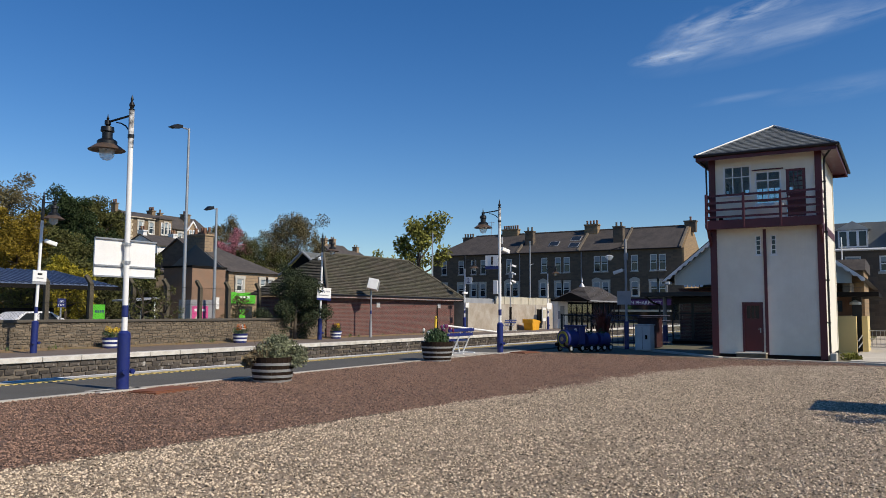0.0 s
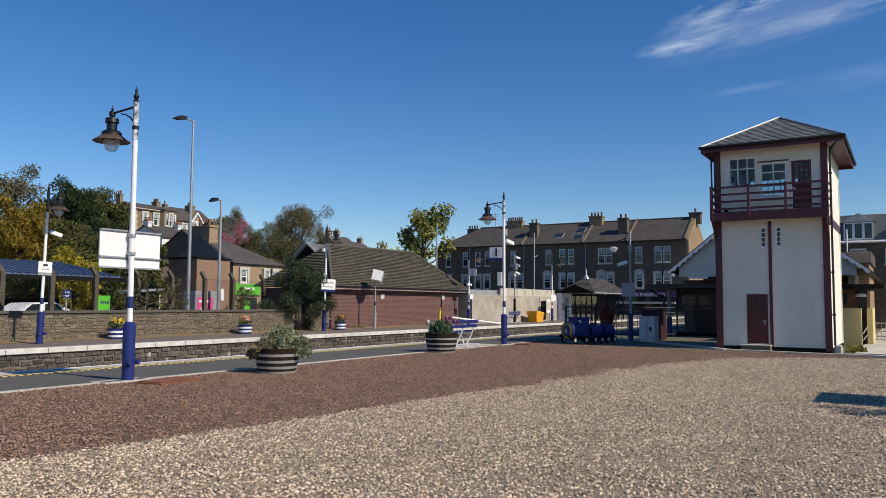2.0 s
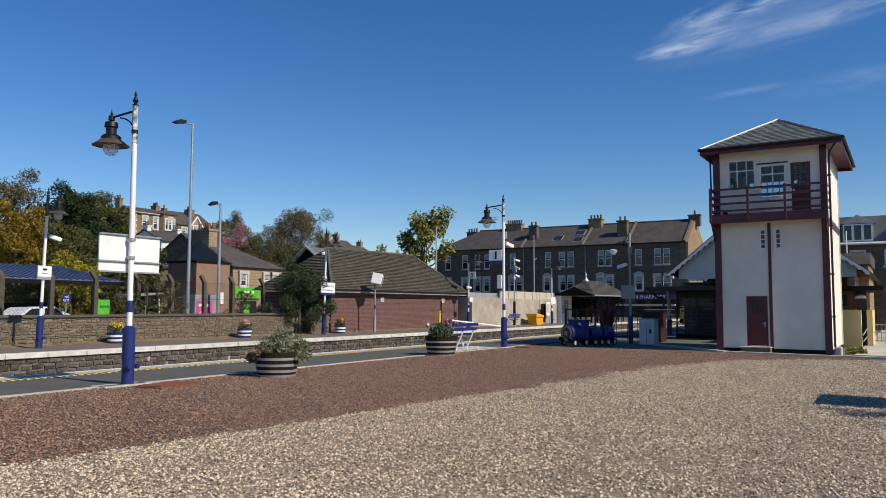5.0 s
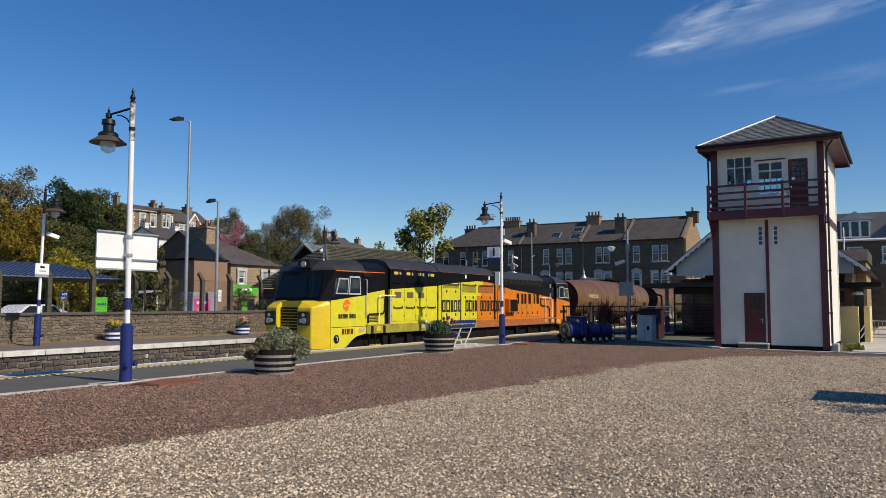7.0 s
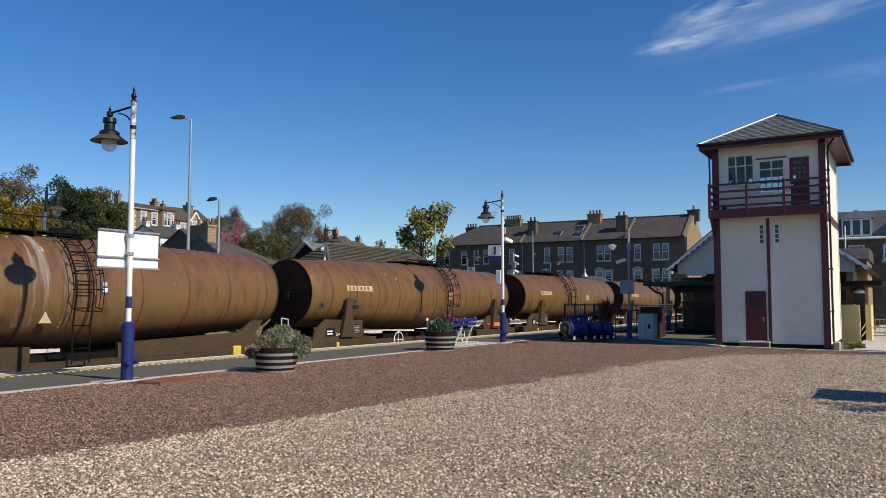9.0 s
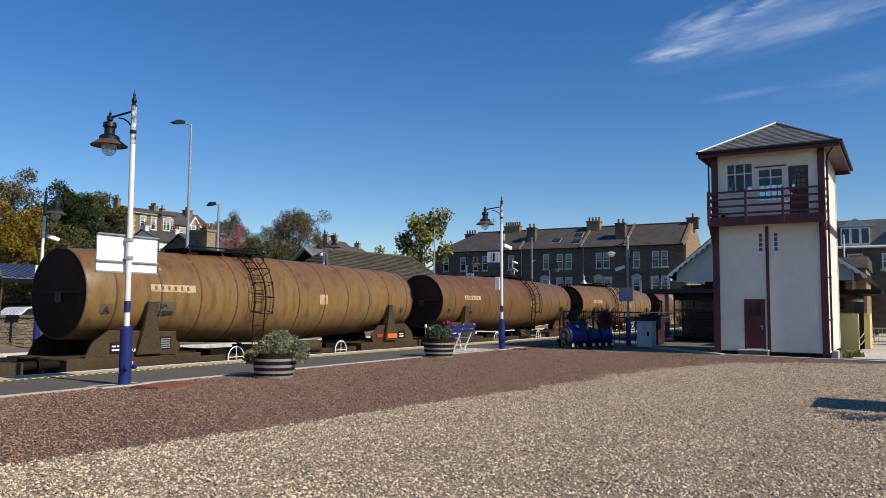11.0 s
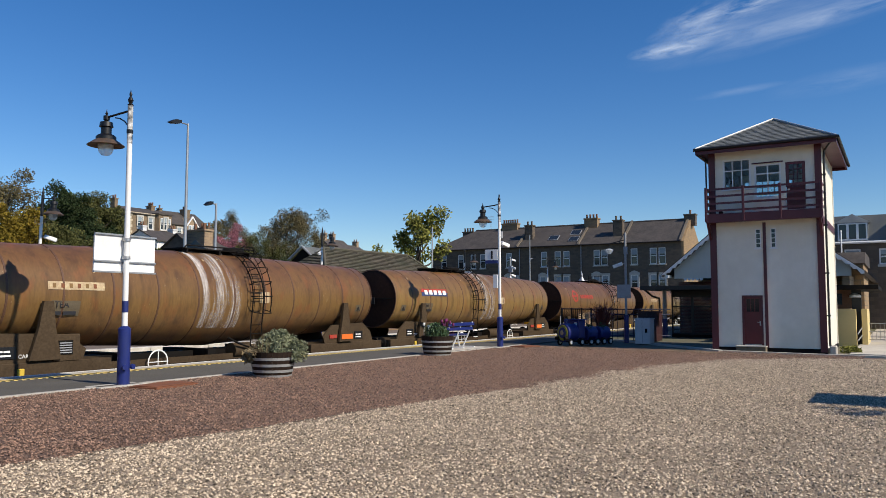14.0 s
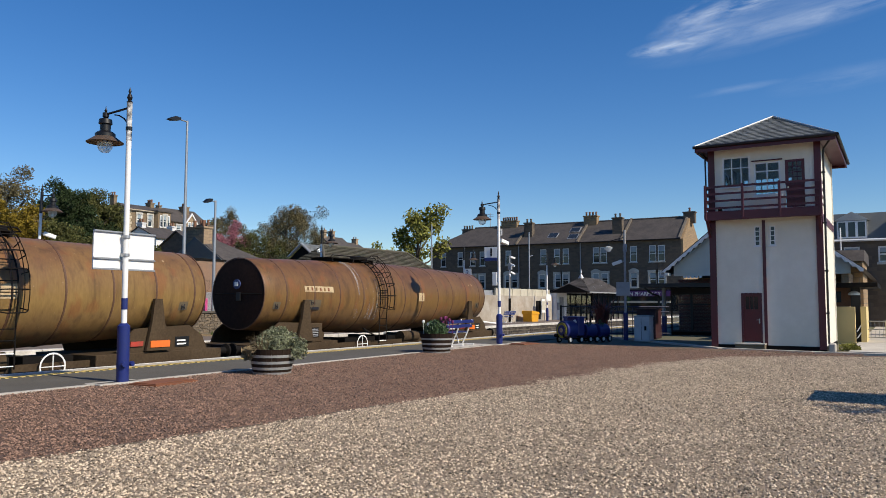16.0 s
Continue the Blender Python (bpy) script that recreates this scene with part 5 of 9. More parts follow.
    part("pane", box(B(), x0 + 0.045, x0 + 0.05, 2.72, 3.13, 5.66, 6.35), M_CLEAR, d).visible_shadow = False
    part("door_knob", lathe(B(), [(0.02, 0), (0.035, 0.02), (0.03, 0.05)], (x0 - 0.03, 3.15, 5.45), 10), M_STEEL, d)
    e = part("ground_door", box(B(), x0 + 0.02, x0 + 0.09, 4.13, 4.68, 0.24, 1.3), M_DOORMAT, S, "maroon door with a dark glazed top")
    part("door_frame", holed(B(), "x", x0 - 0.03, 0.13, 4.07, 4.74, 0.2, 1.9, [(4.13, 4.68, 0.2, 1.84)]), M_MAROON, e)
    part("top_rail", holed(B(), "x", x0 + 0.02, 0.07, 4.13, 4.68, 1.3, 1.84, [(4.2, 4.6, 1.34, 1.78)]), M_DOORMAT, e)
    part("pane", box(B(), x0 + 0.05, x0 + 0.06, 4.2, 4.6, 1.34, 1.78), M_GLASS, e)
    for y in (4.34, 4.47):
        part("glazing_bar", box(B(), x0 + 0.03, x0 + 0.06, y - 0.012, y + 0.012, 1.34, 1.78), M_DOORMAT, e)
    part("door_handle", tube(B(), [(x0 - 0.02, 4.17, 0.98), (x0 - 0.05, 4.17, 0.98), (x0 - 0.05, 4.25, 0.98)], 0.012, 6), M_STEEL, e)
    part("letter_slot", box(B(), x0 + 0.01, x0 + 0.03, 4.15, 4.19, 0.86, 1.02), M_STEEL, e)
    for s in slots:
        glazing(S, "x", x0 + 0.04, *s, (), (0.25, 0.5, 0.75), M_WHITE, M_GLASS, "slot_window", bar=0.025, frame_w=0.035)
        part("slot_sill", box(B(), x0 - 0.03, x0 + 0.03, s[0] - 0.04, s[1] + 0.04, s[2] - 0.04, s[2]), M_WHITE, S)
    # balcony
    bx = x0 - 0.56
    part("balcony_beam", box(B(), bx, bx + 0.09, y0 - 0.05, y1 + 0.06, 4.42, 4.73, 0.006), M_MAROON, S)
    part("balcony_beam", box(B(), bx + 0.09, x0, y0 - 0.05, y0, 4.42, 4.72), M_MAROON, S)
    part("balcony_beam", box(B(), bx + 0.09, x0, y1 - 0.02, y1 + 0.06, 4.42, 4.72), M_MAROON, S)
    n = 6
    for i in range(n):
        w = 0.46 / n
        part("balcony_board", box(B(), bx + 0.09 + i * w, bx + 0.085 + (i + 1) * w, y0, y1 - 0.02, 4.67, 4.72), M_MAROON, S)
    for y in (y0 - 0.02, y1 - 0.04):
        part("bracket", prism(B(), [(x0, 3.8), (x0, 4.1), (bx + 0.15, 4.42), (bx + 0.02, 4.42)], "y", y, y + 0.08), M_MAROON, S)
    ys = (y0 - 0.04, 3.36, 4.53, y1 + 0.04)
    for y in ys:
        part("railing_post", box(B(), bx - 0.02, bx + 0.05, y - 0.04, y + 0.04, 4.46, 5.66, 0.008), M_MAROON, S)
    for z in (4.84, 5.09, 5.34, 5.59):
        part("rail", box(B(), bx + 0.0, bx + 0.035, y0 - 0.07, y1 + 0.08, z - 0.035, z + 0.035), M_MAROON, S)
        for y in (y0 - 0.04, y1 + 0.04):
            part("side_rail", box(B(), bx + 0.035, x0 + 0.3, y - 0.018, y + 0.018, z - 0.035, z + 0.035), M_MAROON, S)
    part("balcony_bell", lathe(B(), [(0.06, 0), (0.08, 0.05), (0.05, 0.12), (0.01, 0.14)], (bx + 0.2, 5.3, 4.73), 12), M_DARK, S)
    # roof
    rx0, rx1, ry0, ry1, rz = 27.47, 33.52, 1.63, 6.09, 7.06
    ap = Vector(((rx0 + rx1) / 2, (ry0 + ry1) / 2 + 0.02, 8.5))
    c = [Vector((rx0, ry0, rz)), Vector((rx0, ry1, rz)), Vector((rx1, ry1, rz)), Vector((rx1, ry0, rz))]
    b = B()
    v = [b.verts.new(p) for p in c] + [b.verts.new(ap)]
    for i in range(4):
        b.faces.new((v[i], v[(i + 1) % 4], v[4]))
    b.faces.new(v[:4])
    part("roof_deck", b, M_DARK, S)
    for i in range(4):
        slates(S, c[i], c[(i + 1) % 4], ap, ap, 17, M_SLATE, seed=i, rows_w=0.26)
        part("hip_ridge", cyl(B(), c[i] + Vector((0, 0, 0.03)), ap + Vector((0, 0, 0.05)), 0.035, n=6), M_LEAD, S)
    part("soffit", box(B(), rx0 + 0.04, rx1 - 0.04, ry0 + 0.04, ry1 - 0.04, 6.98, 7.02), M_MAROON, S)
    for q in ((rx0, rx0 + 0.05, ry0, ry1), (rx1 - 0.05, rx1, ry0, ry1), (rx0 + 0.05, rx1 - 0.05, ry0, ry0 + 0.05), (rx0 + 0.05, rx1 - 0.05, ry1 - 0.05, ry1)):
        part("fascia", box(B(), *q, 6.87, 7.06), M_MAROON, S)
    for q in (((rx0 - 0.05, ry0 - 0.05), (rx0 - 0.05, ry1 + 0.05)), ((rx0 - 0.05, ry0 - 0.05), (rx1 + 0.05, ry0 - 0.05))):
        part("gutter", cyl(B(), (*q[0], 7.04), (*q[1], 7.04), 0.055, n=8), M_BLACK, S, smooth=True)
    part("downpipe", tube(B(), [(rx0, ry0 + 0.05, 7.05), (x0 + 0.1, y0 - 0.12, 6.72), (x0 + 0.12, y0 - 0.1, 6.5), (x0 + 0.12, y0 - 0.1, 0.25), (x0 + 0.02, y0 - 0.2, 0.1)], 0.035, 8), M_BLACK, S, smooth=True)
    part("downpipe", tube(B(), [(rx0, ry1, 7.05), (x0 - 0.05, y1 + 0.12, 6.7), (x0 - 0.05, y1 + 0.1, 4.9)], 0.03, 8), M_BLACK, S, smooth=True)
    for z in (5.9, 4.2, 2.6, 1.2):
        part("pipe_clip", box(B(), x0 + 0.07, x0 + 0.17, y0 - 0.15, y0, z, z + 0.05), M_BLACK, S)
    # doorstep
    st = thing("doorstep", "worn stone doorstep with a pale lip", "step")
    part("riser", box(B(), x0 - 0.42, x0 - 0.05, 3.96, 4.9, -0.02, 0.15, 0.01), M_STONE, st)
    part("tread", box(B(), x0 - 0.46, x0 - 0.05, 3.94, 4.92, 0.15, 0.19, 0.008), M_CONC, st)
    fb = part("footing_block", box(B(), 27.9, 28.35, 1.86, 2.06, -0.05, 0.24, 0.03), M_CONC)
    tagged(fb, "pale concrete drain block at the wall foot", "concrete block")
    # paved strip along the front
    k = thing("kerb_path", "narrow concrete kerb along the building line", "kerb", kind="structure")
    pts = [(33.2, 10.9), (29.9, 7.6), (28.6, 6.3), (27.35, 5.2), (26.9, 2.4), (26.7, -1.5), (26.7, -6)]
    for (a, b_), (c_, d_) in zip(pts[:-1], pts[1:]):
        b = B()
        w = 0.26
        nx, ny = -(d_ - b_), c_ - a
        l = math.hypot(nx, ny)
        nx, ny = nx / l * w, ny / l * w
        prism(b, [(a, b_), (c_, d_), (c_ - nx, d_ - ny), (a - nx, b_ - ny)], "z", -0.05, 0.035)
        part("kerb_stone", b, M_CONC, k)


signal_box()


# ---- lamp posts ----
M_BROWNRIM = mat("weathered_lamp_brim", (0.1, 0.06, 0.035), 0.6, var=0.3, coarse=6, tint=(0.03, 0.03, 0.03), amount=0.8)
def opal(name):
    m = bpy.data.materials.new(name)
    m.use_nodes = True
    N, L = m.node_tree.nodes, m.node_tree.links
    tr, gl, mx = N.new("ShaderNodeBsdfTransparent"), N["Principled BSDF"], N.new("ShaderNodeMixShader")
    gl.inputs["Base Color"].default_value, gl.inputs["Roughness"].default_value = (0.75, 0.8, 0.82, 1), 0.12
    mx.inputs["Fac"].default_value = 0.5
    L.new(tr.outputs[0], mx.inputs[1])
    L.new(gl.outputs[0], mx.inputs[2])
    L.new(mx.outputs[0], N["Material Output"].inputs["Surface"])
    return m


M_GLOBE = opal("lamp_bowl_glass")


def lamp_post(loc, top=5.4, arm=0.68, lean=(0, 0), flaky=True, blue=True, grey=False, turn=0):
    """An ornate post: finial, bracket arm and a bell-shaped lantern; arm: its reach across the platform."""
    P = thing("platform_lamp", "ornate white and blue platform lamp post with black lantern", "lamp post", loc, "platform lamps")
    pole = M_GREYP if grey else M_WHITE
    part("post", cyl(B(), (0, 0, 1.1), (0, 0, top - 0.75), 0.055, 0.05, 14), pole, P, smooth=True)
    if blue:
        part("base_sleeve", lathe(B(), [(0.115, -0.05), (0.115, 1.08), (0.06, 1.13)], n=18), M_BLUE, P, smooth=True)
        part("band", lathe(B(), [(0.058, 1.39), (0.06, 1.4), (0.06, 1.6), (0.057, 1.61)], n=14), M_BLUE, P)
        for s in (-0.09, 0.1):
            part("lock_boss", cyl(B(), (s, -0.1, 0.36), (s * 1.05, -0.15, 0.36), 0.05, n=10), M_BLUE, P)
    part("upper_post", cyl(B(), (0, 0, top - 0.75), (0, 0, top), 0.052, n=14), M_FLAKE if flaky else M_BLACK, P, smooth=True)
    part("finial", lathe(B(), [(0.05, top), (0.06, top + 0.01), (0.03, top + 0.04), (0.055, top + 0.1), (0.03, top + 0.16), (0.018, top + 0.18), (0.03, top + 0.22), (0.012, top + 0.27), (0.002, top + 0.31)], n=14),
         M_BLACK, P, smooth=True)
    zA = top - 0.1
    A = part("bracket_arm", tube(B(), [(0, 0, zA), (0, arm, zA - 0.07)], 0.022, 8), M_BLACK, P)
    pts = [(0, 0, zA - 0.42), (0, arm * 0.08, zA - 0.3), (0, arm * 0.22, zA - 0.2), (0, arm * 0.42, zA - 0.13), (0, arm * 0.62, zA - 0.1)]
    part("scroll", tube(B(), pts, 0.014, 6), M_BLACK, A)
    part("clamp", lathe(B(), [(0.062, zA - 0.45), (0.062, zA - 0.38)], n=12), M_BLACK, A)
    zl = zA - 0.06
    H = part("lantern_body", lathe(B(), [(0.004, zl + 0.16), (0.012, zl + 0.1), (0.03, zl + 0.07), (0.015, zl + 0.04), (0.06, zl + 0.02), (0.06, zl - 0.06), (0.03, zl - 0.08), (0.12, zl - 0.11), (0.13, zl - 0.2), (0.1, zl - 0.22),
                                         (0.1, zl - 0.34), (0.16, zl - 0.37), (0.19, zl - 0.4), (0.19, zl - 0.47), (0.2, zl - 0.48)][::-1], (0, arm, 0), 20), M_BLACK, P, smooth=True)
    part("brim", lathe(B(), [(0.1, zl - 0.5), (0.345, zl - 0.58), (0.35, zl - 0.57), (0.2, zl - 0.46)], (0, arm, 0), 24), M_BROWNRIM, H, smooth=True)
    part("bowl", lathe(B(), [(0.01, zl - 0.78), (0.07, zl - 0.765), (0.12, zl - 0.72), (0.145, zl - 0.65), (0.15, zl - 0.56)], (0, arm, 0), 20), M_GLOBE, H, smooth=True)
    P.matrix_basis = Matrix.Translation(loc) @ pose(0, 0, 0, lean[0], lean[1], turn)
    return P


def security_camera(parent, z, way, lift=0.0):
    """A white housing on a short bracket."""
    w = Vector(way).normalized()
    a = Vector((0, 0, z)) + w * 0.12
    part("camera_bracket", tube(B(), [(0, 0, z), tuple(a)], 0.02, 6), M_STEEL, parent)
    c = B()
    box(c, -0.06, 0.06, -0.07, 0.07, 0.0, 0.42, 0.015)
    o = part("camera_housing", c, M_WHITE, parent, "white security camera housing")
    o.matrix_local = Matrix.Translation(a) @ (w + Vector((0, 0, -0.35))).to_track_quat("Z", "Y").to_matrix().to_4x4()


LA = lamp_post((9.37, 12.72, 0), arm=0.64, lean=(0, -0.4), turn=6)
LB = lamp_post((25.3, 12.75, 0), arm=0.67, lean=(0, -0.6), turn=4)
security_camera(LB, 3.85, (0.9, -0.3, 0.1))
part("junction_box", box(B(), 0.06, 0.2, -0.06, 0.06, 4.05, 4.3), M_GREYP, LB)
num = part("number_board", box(B(), -0.06, -0.02, 0.06, 0.56, 3.22, 3.62), M_WHITE, LB, "white board with platform number")
part("board_foot", box(B(), -0.068, -0.015, 0.06, 0.56, 3.1, 3.22), M_BLUE, num)
lettering("number", "1", 0.44, -0.07, 0.46, 3.27, M_INK, num, "x", 1.6)
part("cabinet", box(B(), -0.08, 0.08, 0.06, 0.24, 2.18, 2.68, 0.01), M_WHITE, LB)
bd = thing("sign_board", "blank white back of a station sign on a post", "sign")
part("panel", box(B(), 8.73, 10.07, 12.81, 12.84, 2.14, 2.87), M_WHITE, bd)
for z in (2.14, 2.34, 2.85):
    part("batten", box(B(), 8.72, 10.08, 12.775, 12.81, z, z + 0.03), M_STEEL, bd)
for z in (2.4, 2.75):
    part("clip", lathe(B(), [(0.075, 0), (0.075, 0.06)], (9.35, 12.72, z), 12), M_STEEL, bd)
pad = tagged(part("lamp_footing", box(B(), 8.75, 9.75, 12.5, 12.98, -0.1, 0.03, 0.01), M_CONC), "concrete pad under a lamp post", "concrete pad")
pad2 = tagged(part("lamp_footing", box(B(), 24.6, 25.8, 12.5, 12.98, -0.1, 0.03, 0.01), M_CONC), "concrete pad under a lamp post", "concrete pad")
for (x, y, r) in ((9.35, 11.95, 8), (25.6, 12.05, -5)):
    mh = thing("manhole_cover", "rusty iron inspection cover in the chips", "manhole cover", (x + 0.35, y, 0.02))
    part("frame", box(B(), -0.55, 0.55, -0.33, 0.33, -0.03, 0.02, 0.005), M_RUSTY, mh)
    part("lid", box(B(), -0.5, 0.5, -0.28, 0.28, 0.02, 0.035, 0.005), M_RUSTY, mh)
    mh.rotation_euler = (0, 0, radians(r))


# ---- planted half barrels ----
def leaves(name, clumps, n, size, material, parent, seed, up=0.0, flat=1.0):
    """Many small folded leaves round the clumps (x, y, z, radius)."""
    rng = np.random.default_rng(seed)
    c = np.array(clumps, float)
    w = c[:, 3] ** 2
    k = rng.choice(len(c), n, p=w / w.sum())
    d = rng.normal(size=(n, 3))
    d /= np.linalg.norm(d, axis=1)[:, None]
    r = rng.random((n, 1)) ** 0.45
    p = c[k, :3] + d * r * c[k, 3:4] * np.array((1, 1, flat))
    a = rng.normal(size=(n, 3)) + d * 0.5 + np.array((0, 0, up))
    a /= np.linalg.norm(a, axis=1)[:, None]
    s = np.cross(a, rng.normal(size=(n, 3)))
    s /= np.linalg.norm(s, axis=1)[:, None]
    m = size * (0.6 + 0.8 * rng.random((n, 1)))
    fold = np.cross(a, s) * m * 0.18
    v = np.stack([p - a * m, p + s * m * 0.45 + fold, p + a * m, p - s * m * 0.45 + fold], 1)
    i = 4 * np.arange(n)[:, None]
    f = np.concatenate([i + np.array([[0, 1, 2]]), i + np.array([[0, 2, 3]])], 0)
    me = bpy.data.meshes.new(name)
    me.from_pydata(v.reshape(-1, 3).tolist(), [], f.tolist())
    me.materials.append(material)
    ob = new(name, me)
    ob.parent = parent
    return ob


def blades(name, n, r, length, width, material, parent, z, seed, spread=0.6, c=(0, 0)):
    rng = np.random.default_rng(seed)
    vs, fs = [], []
    for i in range(n):
        a = rng.random() * 6.28
        b = rng.random() * r
        p = np.array((c[0] + b * math.cos(a), c[1] + b * math.sin(a), z))
        o = np.array((math.cos(a + rng.normal() * 0.6), math.sin(a), 0.0))
        L_ = length * (0.6 + 0.6 * rng.random())
        t = spread * rng.random()
        s = np.array((-math.sin(a), math.cos(a), 0)) * width
        m = p + np.array((0, 0, L_ * 0.6)) + o * L_ * 0.3 * t
        e = p + np.array((0, 0, L_ * (1 - 0.35 * t))) + o * L_ * t
        k = len(vs)
        vs += [tuple(p - s), tuple(p + s), tuple(m + s * 0.8), tuple(m - s * 0.8), tuple(e)]
        fs += [(k, k + 1, k + 2, k + 3), (k + 3, k + 2, k + 4)]
    me = bpy.data.meshes.new(name)
    me.from_pydata(vs, [], fs)
    me.materials.append(material)
    ob = new(name, me)
    ob.parent = parent
    return ob


def barrel(loc, r, h, label):
    P = thing("barrel_planter", label, "planter", loc, "half barrel planters")
    prof = lambda z: r * (0.80 + 0.2 * (z / h) ** 0.8)
    n = 26
    for i in range(n):
        a0, a1 = 2 * math.pi * i / n, 2 * math.pi * (i + 0.96) / n
        b = B()
        rows = []
        for z in (0.0, h * 0.35, h * 0.7, h):
            rows.append([b.verts.new((q * math.cos(a), q * math.sin(a), z)) for q, a in ((prof(z), a0), (prof(z), a1), (prof(z) - 0.035, a1), (prof(z) - 0.035, a0))])
        for u, w in zip(rows[:-1], rows[1:]):
            for j in range(4):
                b.faces.new((u[j], u[(j + 1) % 4], w[(j + 1) % 4], w[j]))
        b.faces.new(rows[-1])
        part("stave", b, M_TIMBER, P)
    for z in (0.0, h * 0.2, h * 0.43, h * 0.68):
        w = 0.055
        part("hoop", lathe(B(), [(prof(z) - 0.01, z), (prof(z) + 0.008, z), (prof(z + w) + 0.008, z + w), (prof(z + w) - 0.01, z + w)], n=32), M_HOOP, P, smooth=True)
    part("soil", lathe(B(), [(prof(h) - 0.06, h - 0.1), (prof(h) - 0.05, h - 0.05)], n=24), M_SOIL, P)
    return P


T1 = barrel((12.32, 11.7, -0.005), 0.49, 0.54, "dark oak half barrel with steel hoops and grey-green shrub")
T1c = [(-0.15, 0.05, 0.66, 0.24), (0.08, -0.08, 0.74, 0.27), (0.28, -0.2, 0.68, 0.25), (0.42, -0.36, 0.6, 0.2), (0.15, 0.15, 0.74, 0.24), (-0.05, -0.28, 0.62, 0.22), (0.36, -0.46, 0.48, 0.18), (0.15, -0.5, 0.45, 0.15), (0.05, 0.05, 0.9, 0.12), (0.22, -0.1, 0.92, 0.11)]
o = leaves("shrub_foliage", T1c, 4600, 0.034, M_LEAF, T1, 11)
blades("dry_grass", 160, 0.25, 0.4, 0.004, M_DRY, T1, 0.5, 12, 1.1, (-0.2, 0.1))
leaves("hanging_grass", [(-0.4, 0.15, 0.52, 0.18), (-0.42, 0.32, 0.44, 0.14)], 300, 0.06, M_DRY, T1, 13, -0.6)
T2 = barrel((20.2, 12.35, -0.005), 0.51, 0.6, "dark oak half barrel with steel hoops, green shrub and tulips")
leaves("shrub_foliage", [(-0.2, 0, 0.72, 0.28), (0.05, 0.1, 0.75, 0.28), (0.25, 0, 0.68, 0.24), (-0.1, -0.2, 0.68, 0.24)], 1500, 0.05, M_GRASSY, T2, 14, 0.5)
blades("rosemary_shoots", 260, 0.38, 0.36, 0.006, M_GRASSY, T2, 0.6, 15, 0.5, (-0.1, 0))
M_MAGENTA = mat("dark_magenta_petals", (0.16, 0.015, 0.09), 0.6, bump=0)
M_PETALY = mat("yellow_petals", (0.75, 0.5, 0.03), 0.6, bump=0)
M_PETALO = mat("orange_petals", (0.75, 0.2, 0.03), 0.6, bump=0)
M_PETALW = mat("white_petals", (0.75, 0.75, 0.7), 0.6, bump=0)
rngt = random.Random(5)
for x, y, z in ((-0.3, 0.3, 0.9), (-0.36, 0.1, 0.82)):
    part("white_tulip", lathe(B(), [(0.008, -0.3), (0.008, 0), (0.035, 0.02), (0.045, 0.06), (0.03, 0.11)], (x, y, z), 8), M_PETALW, T2, smooth=True)
for i in range(8):
    x, y, z = 0.2 + 0.3 * rngt.random(), -0.35 + 0.4 * rngt.random(), 0.85 + 0.18 * rngt.random()
    part("tulip", lathe(B(), [(0.008, -0.3), (0.008, 0), (0.035, 0.02), (0.045, 0.06), (0.03, 0.11)], (x, y, z), 8), M_MAGENTA, T2, smooth=True)


# ---- blue platform bench seen from behind ----
def bench(loc, rz, label):
    N_ = thing("platform_bench", label, "bench", loc, "platform benches")
    for x in (0.0, 0.85, 1.7):
        part("frame_leg", tube(B(), [(x, 0.36, 0.03), (x, 0.16, 0.45), (x, -0.02, 0.92)], 0.028, 8), M_WHITE, N_)
        part("foot", box(B(), x - 0.05, x + 0.05, -0.1, 0.5, 0.0, 0.045, 0.008), M_WHITE, N_)
        part("front_leg", tube(B(), [(x, 0.2, 0.43), (x, 0.62, 0.43), (x, 0.5, 0.03)], 0.025, 8), M_WHITE, N_)
    for z, y in ((0.84, -0.03), (0.68, 0.03)):
        part("back_slat", box(B(), -0.15, 1.85, y, y + 0.04, z - 0.055, z + 0.06, 0.01), M_BLUE, N_)
    for y in (0.2, 0.34, 0.48):
        part("seat_slat", box(B(), -0.15, 1.85, y, y + 0.11, 0.45, 0.49, 0.008), M_BLUE, N_)
    N_.matrix_basis = Matrix.Translation(loc) @ pose(0, 0, 0, 0, 0, rz)
    return N_


bench((22.6, 13.3, 0.03), 3, "blue slatted metal bench with white legs, seen from behind")
tagged(part("bench_slab", box(B(), 22.1, 25.0, 12.95, 14.1, -0.02, 0.034, 0.005), M_CONC), "pale concrete slab beneath a bench", "concrete slab")


